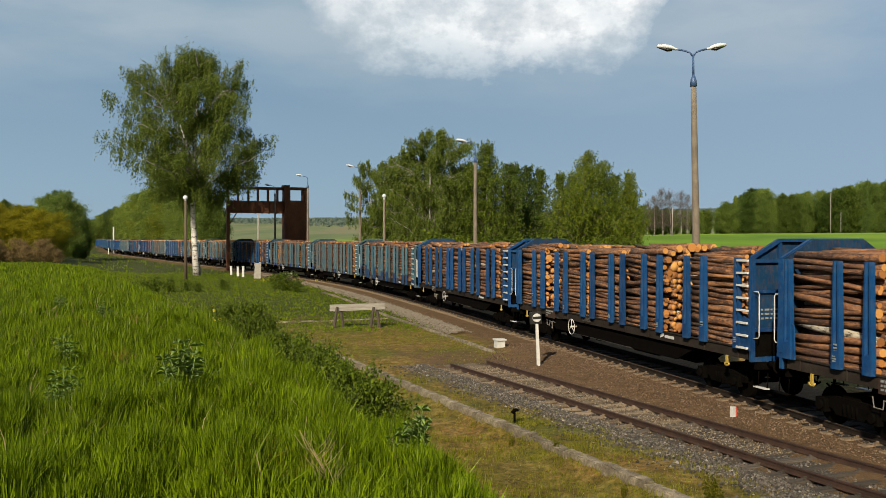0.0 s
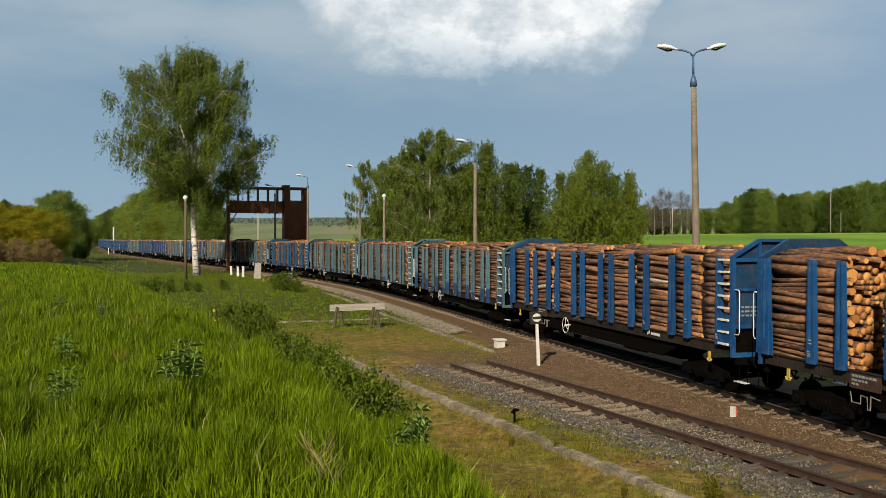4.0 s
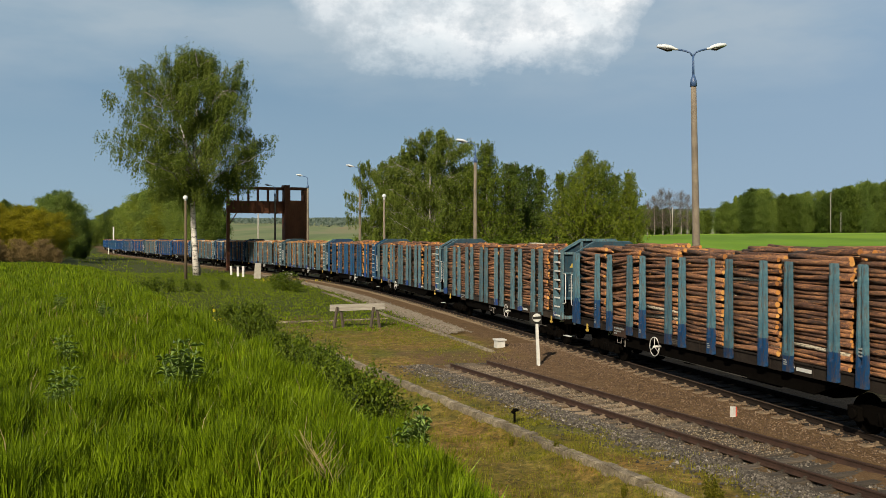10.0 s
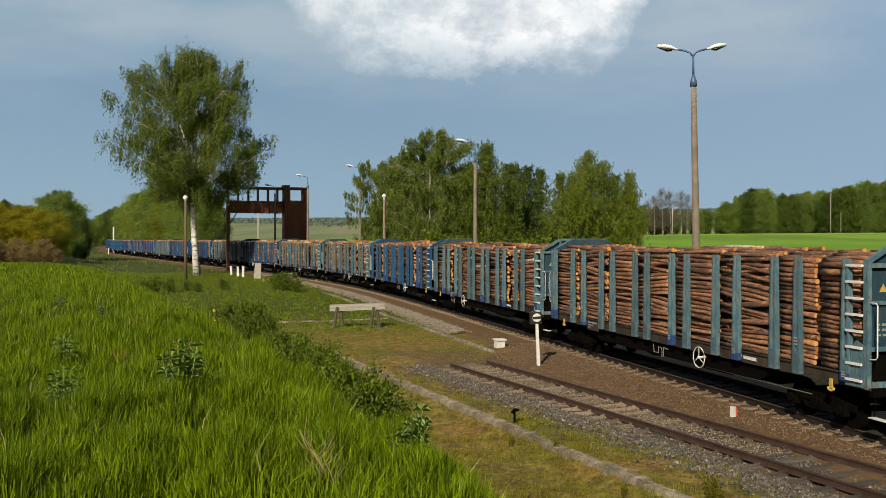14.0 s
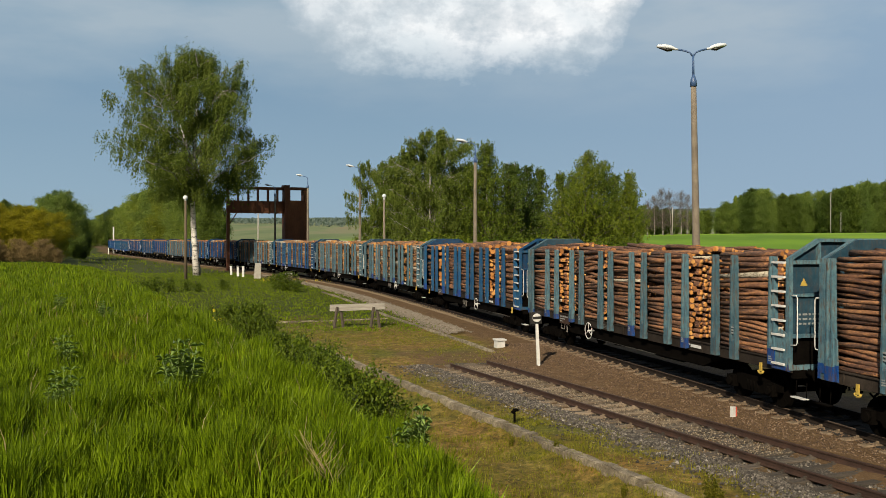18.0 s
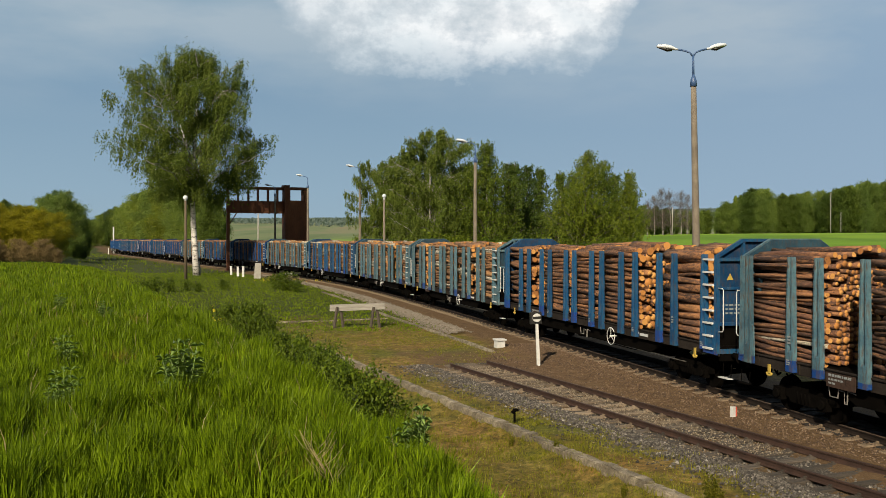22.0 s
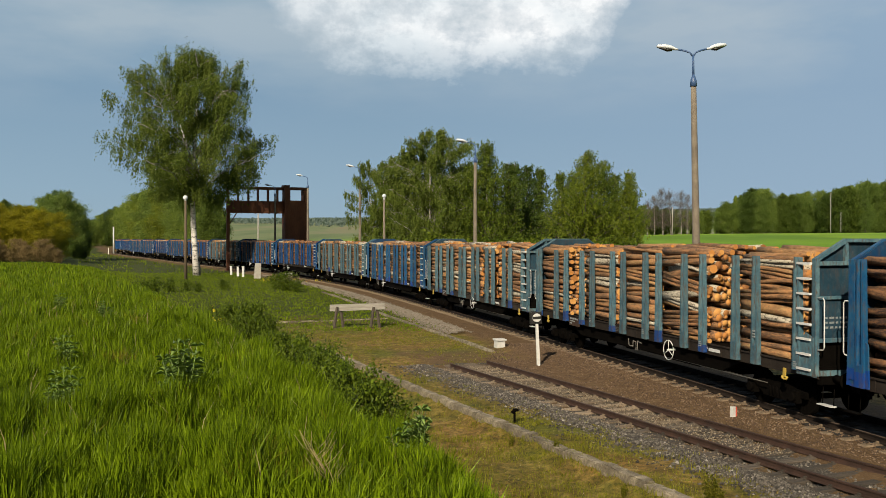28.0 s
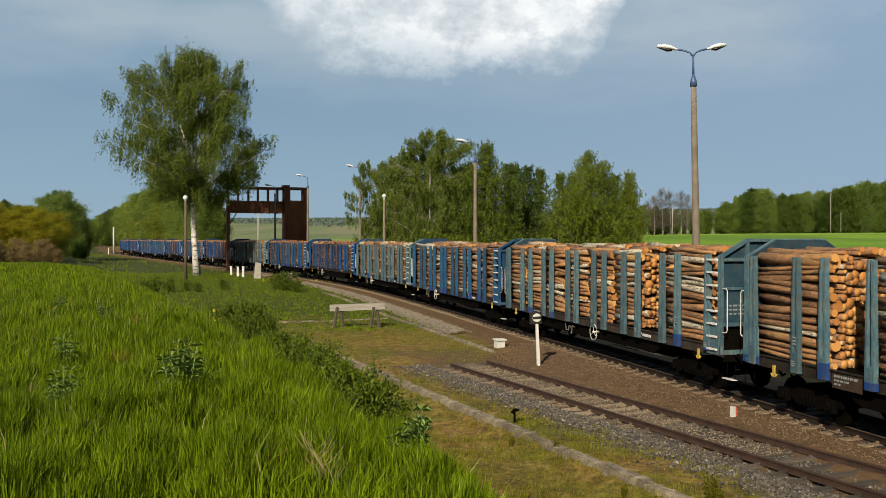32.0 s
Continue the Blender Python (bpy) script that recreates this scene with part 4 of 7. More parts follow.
def hose_shape(bm):
    tube(bm, [(0, 0, 0), (0.1, 0, -0.05), (0.22, 0, -0.3), (0.36, 0, -0.42), (0.5, 0, -0.34)], 0.03, 6)


def stencil_shape(bm):
    """A small painted panel of unreadable lines on a stake."""
    box(bm, -0.07, 0.07, -0.0895, -0.0855, -0.02, 0.02)


def triangle_sign(bm):
    prism(bm, [(-0.11, -0.09), (0.11, -0.09), (0.0, 0.11)], 0.032, 0.036, "x")


def screw_coupling(bm):
    tube(bm, [(0, 0, 0), (0.25, 0, 0.02), (0.4, 0, -0.12), (0.45, 0, -0.3)], 0.04, 6)


HANDWHEEL_AT = {0: -2.8, 1: -2.5, 2: -2.6, 3: 2.4, 4: -2.75, 5: 2.5, 6: 2.35, 7: 0.8}
WHEELSETS = []


def build_wagon(index, paint, label):
    w = thing("timber_wagon", Matrix(), label, "railway wagon", "wagons of the timber train")
    mat = PAINTS[paint]
    P = lambda name, build, mt, at, lab="", par=w: part(name, shared(name, build, mt), mt, par, lab, at)
    low = 0.96 if index == 2 else 1.0  # one wagon is built a little lower
    squat, sink = Matrix.Diagonal((1, 1, low, 1)), -0.10 if index == 2 else 0.0
    foot, rise, plate = 1.18, RISE, RISE
    if paint == "blue":  # an older build: shorter stakes on a higher solebar
        foot, rise, plate, squat = 1.50, 0.25, 0.26, Matrix.Diagonal((1, 1, 0.872, 1))
    for side in (-1, 1):
        turn = 0 if side < 0 else 180
        P("solebar", solebar_shape, M_SOLE, pose(0, side * 1.36, rise, 0, 0, turn), "brown-grey steel solebar")
        # Set low and outboard to keep sunlight off the track under the wagon.
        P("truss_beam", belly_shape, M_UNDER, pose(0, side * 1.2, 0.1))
        for k, r in enumerate(STAKES):
            P("stake", stake_shape, mat, pose(r - 10.18, side * 1.435, foot + (0.09 if k == 13 and paint != "blue" else 0.0), 0, 0, turn) @ (squat if k < 13 or paint == "blue" else Matrix.Diagonal((1, 1, low * 0.97, 1))))
            if k % 3 == 1:
                P("foot_marking", foot_bars, M_MARK, pose(r - 10.18, side * 1.435, foot, 0, 0, turn), "small white painted lines")["kind"] = "stuff"
            if k in (1, 12):
                for z in (1.92, 2.0, 2.08):
                    P("stencil_line", stencil_shape, M_MARK, pose(r - 10.18 - side * 0.005, side * 1.435, z, 0, 0, turn))
        P("plate", number_plate, M_PLATE, pose(side * 5.35, side * 1.385, 1.10 + plate, 0, 0, turn), "brown rusty number plate")
        P("marking", number_bars, M_MARK, pose(side * 5.35, side * 1.385, 1.10 + plate, 0, 0, turn), "white painted markings")
        P("data_plate", plate_shape, M_SOLE, pose(side * 1.55, side * 1.395, 1.14 + plate, 0, 0, turn))
        P("data_marking", plate_bars, M_ROD, pose(side * 1.55, side * 1.395, 1.14 + plate, 0, 0, turn), "faded small painted markings")
        mx = side * -4.6
        P("gusset", gusset_shape, mat, pose(-side * 8.67, side * 1.42, foot + 0.01, 0, 0, turn) @ squat)
        P("side_plate", side_plate, mat, pose(side * 8.98, side * 1.42, foot, 0, 0, turn) @ squat)
        for k in (0, 1):
            P("emblem", emblem_shape, M_WHITE, pose(mx + side * (0.30 - 0.10 * k), side * 1.385, 1.12 + plate + 0.03 * k, 0, 0, turn), "white leaf-shaped owner's mark")
        P("lettering_bar", letter_bar, M_WHITE, pose(mx + side * 0.08, side * 1.385, 1.13 + plate, 0, 0, turn), "white bar of lettering")
        P("handwheel", handwheel_shape, M_WHITE, pose(-side * HANDWHEEL_AT.get(index, -3.0), side * 1.5, 1.0, 0, 0, turn) @ Matrix.Scale(1.2, 4), "white brake handwheel")
        P("brake_rod", rod_shape, M_ROD, pose(-side * (HANDWHEEL_AT.get(index, -3.0) + 2.2), side * 1.25, 0.70, 0, 0, turn), "thin grey brake rod")
        P("brake_lever", gear_shape, M_GEAR, pose(-side * (HANDWHEEL_AT.get(index, -3.0) - 2.6), side * 1.3, 0.98, 0, 0, turn), "grey brake lever and bracket")
        for x in (-8.1, 8.1):
            P("tow_hook", hook_shape, M_HOOK, pose(x, side * 1.42, 1.02, 0, 0, turn), "dull yellow towing hook")
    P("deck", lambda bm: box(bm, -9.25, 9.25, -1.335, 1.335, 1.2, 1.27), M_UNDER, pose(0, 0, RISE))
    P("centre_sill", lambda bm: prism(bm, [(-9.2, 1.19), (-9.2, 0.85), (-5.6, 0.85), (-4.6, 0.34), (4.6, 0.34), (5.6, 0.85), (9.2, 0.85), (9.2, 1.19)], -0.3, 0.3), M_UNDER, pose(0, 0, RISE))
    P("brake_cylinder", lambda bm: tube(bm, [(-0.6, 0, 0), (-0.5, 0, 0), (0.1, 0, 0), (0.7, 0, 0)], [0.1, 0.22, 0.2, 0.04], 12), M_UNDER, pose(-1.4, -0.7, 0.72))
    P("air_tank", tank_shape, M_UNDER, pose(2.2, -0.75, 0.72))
    for end in (-1, 1):
        turn = 0 if end > 0 else 180
        facing = pose(end * 9.2, 0, sink) @ Matrix.Diagonal((end, 1, 1, 1))
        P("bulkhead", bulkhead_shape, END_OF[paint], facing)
        P("bulkhead_frame", bulkhead_frame, mat, facing)
        P("lower_wall", lower_wall, M_UNDER, facing, "black panel for the shade at the end wall's foot")
        P("wall_marking", wall_bars, M_MARK, facing, "faded white lettering lines")["kind"] = "stuff"
        if index in (3, 4, 5):
            P("warning_sign", triangle_sign, M_HOOK, pose(end * 9.2, -0.95, 3.45, 0, 0, turn), "small yellow warning triangle")
        P("headstock", lambda bm: box(bm, 9.2, 9.34, -1.3, 1.3, 0.86, 1.24), M_UNDER, pose(0, 0, 0.12, 0, 0, turn))
        P("brake_hose", hose_shape, M_UNDER, pose(end * 9.34, 0.35, 1.0, 0, 0, turn))
        P("coupling", screw_coupling, M_UNDER, pose(end * 9.34, 0, 1.0, 0, 0, turn))
        for y in (-0.875, 0.875):
            P("buffer", buffer_shape, M_UNDER, pose(end * 9.34, y, 1.12, 0, 0, turn))
        for y in (-1.2, 1.2):
            for k in (-0.2, 0.2):
                P("step_bracket", lambda bm: tube(bm, [(0, 0, 0.42), (0, -0.02, 0.012)], 0.012, 6), M_UNDER, pose(end * 9.5 + k, y, 0.52, 0, 0, 0 if y < 0 else 180))
            P("step", step_shape, M_WHITE if y * end < 0 else M_UNDER, pose(end * 9.5, y, 0.52, 0, 0, 0 if y < 0 else 180))
            P("corner_post", lambda bm: box(bm, -0.06, 0.06, -0.03, 0.03, 0, 2.92), mat, pose(end * 9.27, y * 1.205, foot - 0.01) @ squat)
            P("grab_rail", grab_shape, M_WHITE, pose(end * 9.38, y * 1.19, 1.85, 0, 0, 0 if (y < 0) == (end < 0) else 180), "white grab rail")
        for k in range(8):
            P("ladder_rung", rung_shape, M_WHITE, pose(end * 8.97, -end * 1.46, (1.56 if paint == "blue" else 1.34) + (0.345 if paint == "blue" else 0.375) * low * k, 0, 0, 0 if end > 0 else 180))
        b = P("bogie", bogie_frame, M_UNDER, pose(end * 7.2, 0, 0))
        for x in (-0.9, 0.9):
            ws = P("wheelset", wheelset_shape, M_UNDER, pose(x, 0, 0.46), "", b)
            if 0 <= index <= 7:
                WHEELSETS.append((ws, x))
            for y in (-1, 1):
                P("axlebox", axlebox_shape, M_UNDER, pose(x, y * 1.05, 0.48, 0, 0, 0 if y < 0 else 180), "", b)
    return w


# logs
def log_variant(k, length):
    rnd = random.Random(100 + k)

    def build(bm):
        r0, r1 = (rnd.uniform(0.052, 0.112) if k < 14 else rnd.uniform(0.11, 0.175)), 0
        r1 = r0 * rnd.uniform(0.78, 0.95)
        bend = [rnd.uniform(-0.022, 0.022) for _ in range(4)]
        pts = [(-length / 2, 0, 0), (-length / 6, bend[0], bend[1]), (length / 6, bend[2], bend[3]), (length / 2, 0, 0)]
        tube(bm, pts, [r0, r0 * 0.98, r1 * 1.03, r1], 8, True, 1)
    return build


LOGS = []
for k in range(22):
    bm = bmesh.new()
    log_variant(k, 2.46 - 0.008 * k)(bm)
    LOGS.append(finish(bm, "log", M_LOG, M_CUT))
LOG_RADIUS = [max(v.co.yz.length for v in me.vertices if abs(v.co.x) > 1.1) for me in LOGS]


THIN = sorted(range(14), key=lambda k: LOG_RADIUS[k])[:8]


def stack_rows(rnd, x0, x1, thick):
    """Where the logs of one stack lie: poses of the outer ones (near side and top), and of the hidden rest."""
    x1 -= rnd.choice((0.0, 0.0, 0.0, 0.03, 0.25))
    xc, cut = (x0 + x1) / 2 - 10.18, Matrix.Diagonal(((x1 - x0 - 0.06) / 2.46, 1, 1, 1))
    tilt, turn = rnd.choice((-1, 1)) * rnd.uniform(0.5, 7.5), rnd.uniform(-0.6, 0.6)
    outer, inner = [], []
    crown = rnd.uniform(0.06, 0.20)

    def pick():
        if thick < 0:
            return THIN[rnd.randrange(8)]
        return 14 + rnd.randrange(8) if rnd.random() < thick else rnd.randrange(14)

    def lie(x, y, z, slope, yaw):
        return pose(x, y, z, 0, slope, yaw + (180 if rnd.random() < 0.5 else 0)) @ cut @ Matrix.Rotation(rnd.uniform(0, 6.28), 4, "X")

    for side in (-1, 1):
        z, row = 1.45, 0
        lean = 0.0
        while z < 4.0:
            k = pick()
            r = LOG_RADIUS[k]
            z += r * 0.93
            lean = 0.85 * lean + 0.15 * tilt + rnd.uniform(-0.7, 0.7)
            (outer if side < 0 else inner).append((k, lie(xc + rnd.uniform(-0.05, 0.05), side * (1.37 - r + rnd.uniform(-0.13, 0.0)), z, lean * (0.4 if z > 3.82 else 1) + rnd.uniform(-0.9, 0.9), turn + rnd.uniform(-1.2, 1.2))))
            z += r * 0.93
            row += 1
    for j in range(16):
        y = -1.18 + j * 0.177
        k = pick()
        hump = crown * (1 - ((y - 0.1) / 1.4) ** 2)
        outer.append((k, lie(xc + rnd.uniform(-0.1, 0.1), y, 4.06 + hump + rnd.uniform(-0.05, 0.10), rnd.uniform(-3, 3), rnd.uniform(-5, 5))))
    for j in range(13):
        y = -0.92 + j * 0.185
        z = 1.53
        while z < 3.97:
            k = pick()
            inner.append((k, lie(xc + rnd.uniform(-0.045, 0.045), y + rnd.uniform(-0.03, 0.03), z, tilt * 0.5 * min(1, z - 1.45), turn)))
            z += 1.75 * LOG_RADIUS[k] + 0.02
    return outer, inner


LOG_ARRAYS = []
for me in LOGS:
    co = np.empty(len(me.vertices) * 3, np.float32)
    me.vertices.foreach_get("co", co)
    me.calc_loop_triangles()
    tri = np.empty(len(me.loop_triangles) * 3, np.int32)
    me.loop_triangles.foreach_get("vertices", tri)
    mi = np.empty(len(me.loop_triangles), np.int32)
    me.loop_triangles.foreach_get("material_index", mi)
    LOG_ARRAYS.append((co.reshape(-1, 3), tri.reshape(-1, 3), mi))


def joined_logs(rows, bark):
    cos, tris, mis, base = [], [], [], 0
    for k, m in rows:
        co, tri, mi = LOG_ARRAYS[k]
        a = np.array(m)
        cos.append(co @ a[:3, :3].T + a[:3, 3])
        tris.append(tri + base)
        mis.append(mi)
        base += len(co)
    me = from_arrays("logs", np.concatenate(cos), np.concatenate(tris), bark, True)
    me.materials.append(M_CUT)
    me.polygons.foreach_set("material_index", np.concatenate(mis))
    return me


LOADS = {}


def build_load(index, bark, near, label):
    ld = thing("log_load", Matrix(), label, "log pile", "loads of the timber train")
    variant = index % 3 if near else 7 + index % 2
    plan = STACKING.get(index, "even")
    thick = {0: 0.1, 5: 0.25, 6: 0.2, 7: 0.1, 8: 0.2}.get(index, -1 if index in (2, 3, 4) else 0.03 if near else 0.1)
    key = (variant, bark.name, thick, plan)
    if key not in LOADS:
        rnd = random.Random(40 + variant)
        outer, inner = [], []
        for x0, x1 in STACKS[plan]:
            o, i = stack_rows(rnd, x0, x1, thick)
            outer += o
            inner += i
        LOADS[key] = (outer, joined_logs(inner if near else outer + inner, bark))
    outer, rest = LOADS[key]
    part("log_core", rest, None, ld)["kind"] = "stuff"
    if near:
        for k, m in outer:
            part("log", LOGS[k], bark, ld, at=m)
    return ld


PAINT_OF = {-2: "blue", -1: "blue", 0: "blue", 1: "blue", 2: "tealblue", 3: "teal", 4: "teal", 5: "mid", 6: "teal", 7: "teal", 8: "mid", 9: "teal", 10: "blue", 11: "mid", 12: "teal", 13: "blue", 14: "mid", 15: "blue", 16: "mid", 17: "mid", 18: "blue", 19: "blue"}
PAINT_LABEL = {"blue": "bright blue steel timber wagon with stakes and end walls", "teal": "faded teal-grey steel timber wagon with stakes", "tealblue": "faded teal timber wagon with dark blue touched-up stakes", "mid": "worn mid-blue steel timber wagon with stakes"}
TRAIN = []
for index in range(-2, 20):
    paint = PAINT_OF[index]
    wagon = build_wagon(index, paint, PAINT_LABEL[paint])
    mixed = index in (6, 7, 8, 9, 12, 15)
    load = build_load(index, M_LOG_MIXED if mixed else M_LOG_ORANGE if index in (0, 5, 10, 13) else M_LOG, -1 <= index <= 7, "lengthwise stacks of mixed pale and birch logs on a wagon" if mixed else "lengthwise stacks of orange-brown pine logs on a wagon")
    TRAIN.append((index, wagon, load))


# ---- trees and plants ----
def leaf_quads(points, size, rnd, droop=0.3, wide=0.6):
    """Small bent leaves (two triangles) at points, turned at random; returns arrays."""
    n = len(points)
    d = rnd.normal(size=(n, 3))
    d[:, 2] -= droop * 2
    d /= np.linalg.norm(d, axis=1)[:, None]
    e = np.cross(d, rnd.normal(size=(n, 3)))
    e /= np.linalg.norm(e, axis=1)[:, None]
    s = size * rnd.uniform(0.6, 1.4, (n, 1))
    p = np.asarray(points)
    co = np.stack([p, p + d * s * 0.55 + e * s * wide * 0.5, p + d * s, p + d * s * 0.55 - e * s * wide * 0.5], 1).reshape(-1, 3)
    b = np.arange(n)[:, None] * 4
    return co, np.concatenate([b + [0, 1, 2], b + [0, 2, 3]])


def birch_shape(seed, height, spread, crown_from, limbs, leaves, leaf, lean=0.0, forks=1, sweep=0.0, skew=0.0):
    """A birch: white stem that forks upwards, arching limbs, and hanging tufts of leaves with sky between them."""
    rnd = np.random.default_rng(seed)
    bm = bmesh.new()
    stems = []
    for f in range(forks):
        a0, start = rnd.uniform(0, 6.28), 0.0 if f == 0 else crown_from * 0.75 + 0.12 * f
        top, path = height * (0.93 if f == 0 else rnd.uniform(0.72, 0.9)), []
        root = None
        for i in range(10):
            u = i / 9
            if f:
                u = start + (top / height - start) * u
            wig = 0.012 * height * math.sin(5.1 * u + seed + f)
            out = 0.0 if f == 0 else spread * 0.5 * ((u - start) / (1 - start)) ** 0.8
            path.append(Vector((lean * u * height + wig + out * math.cos(a0), wig * 0.6 + out * math.sin(a0), u * height * (0.93 if f == 0 else 1))))
        r = height * (0.0150 if f == 0 else 0.0075)
        tube(bm, path, [r * (1.3 if i == 0 and f == 0 else 1 - 0.9 * i / 9) for i in range(10)], 8)
        stems.append((path, r))
    for f in bm.faces:
        f.tag = True
    tufts = []

    def tuft_line(a, b, n, size):
        for q in range(n):
            c = a.lerp(b, (q + rnd.uniform(0, 1)) / n)
            tufts.append((np.array(c) + rnd.normal(size=3) * size * 0.35, size * rnd.uniform(0.6, 1.35)))

    for i in range(limbs):
        path, r = stems[i % forks]
        v = (i + rnd.uniform(0, 1)) / limbs
        wide = float(np.interp(v, [0, 0.11, 0.2, 0.36, 0.49, 0.68, 0.87, 1], [0.55, 0.80, 0.92, 1.0, 0.90, 0.82, 0.60, 0.2]))
        a = i * 2.4 + rnd.uniform(-0.6, 0.6)
        reach = spread * wide * rnd.uniform(0.45, 1.0) * (1 - skew * math.cos(a))
        end_z = height * (crown_from + 0.06 + (0.94 - crown_from) * v)
        root_z = max(height * (crown_from + rnd.uniform(0, 0.1) + 0.2 * v), end_z - reach * rnd.uniform(0.45, 0.95))
        zs = [p.z for p in path]
        k = min(max(int(np.searchsorted(zs, root_z)) - 1, 0), len(path) - 2)
        p = path[k].lerp(path[k + 1], min(1, max(0, (root_z - zs[k]) / (zs[k + 1] - zs[k]))))
        out = Vector((math.cos(a), math.sin(a), 0))
        axis = path[-1].lerp(path[0], 1 - end_z / max(zs[-1], end_z))
        end = Vector((axis.x * 0.5 + p.x * 0.5, axis.y * 0.5 + p.y * 0.5, end_z)) + out * reach
        mid = p.lerp(end, 0.55) + Vector((0, 0, reach * 0.12))
        tube(bm, [p, p.lerp(mid, 0.5), mid, end], [r * 0.30 * (1.15 - 0.6 * v), r * 0.22 * (1.15 - 0.6 * v), r * 0.11, r * 0.02], 5)
        size = 0.026 * height
        for s_ in range(5):
            c = mid.lerp(end, 0.1 + 0.85 * s_ / 4) if s_ else p.lerp(mid, 0.75)
            b = a + rnd.uniform(-1.5, 1.5)
            tip = c + Vector((math.cos(b), math.sin(b), rnd.uniform(-0.25, 0.5))) * reach * rnd.uniform(0.14, 0.34)
            tube(bm, [c, c.lerp(tip, 0.5) + Vector((0, 0, 0.012 * height)), tip], [r * 0.09, r * 0.06, r * 0.02], 4)
            tuft_line(c.lerp(tip, 0.3), tip, 4, size)
        tuft_line(mid, end, 3, size)
    for path, r in stems:
        tuft_line(path[-3], path[-1] + Vector((0, 0, 0.04 * height)), 9, 0.026 * height)
    for f in bm.faces:
        f.material_index = 0 if f.tag else 1
    total, pts = sum(s for _, s in tufts), []
    for c, sc in tufts:
        n = max(12, int(leaves * sc / total))
        m = max(3, n // 12)
        heads = c + rnd.normal(size=(m, 3)) * sc * np.array([0.42, 0.42, 0.28])
        t = rnd.uniform(0, 1, (m, 12, 1)) ** 0.85
        drop = rnd.uniform(0.3, 1.0, (m, 1, 1)) * sc * 3.3
        q = heads[:, None, :] + t * drop * np.array([sweep, 0, -1.0]) + rnd.normal(size=(m, 12, 3)) * sc * 0.08
        pts.append(q.reshape(-1, 3))
    co, tri = leaf_quads(np.concatenate(pts), leaf, rnd, 0.8, 0.5)
    return bm, co, tri


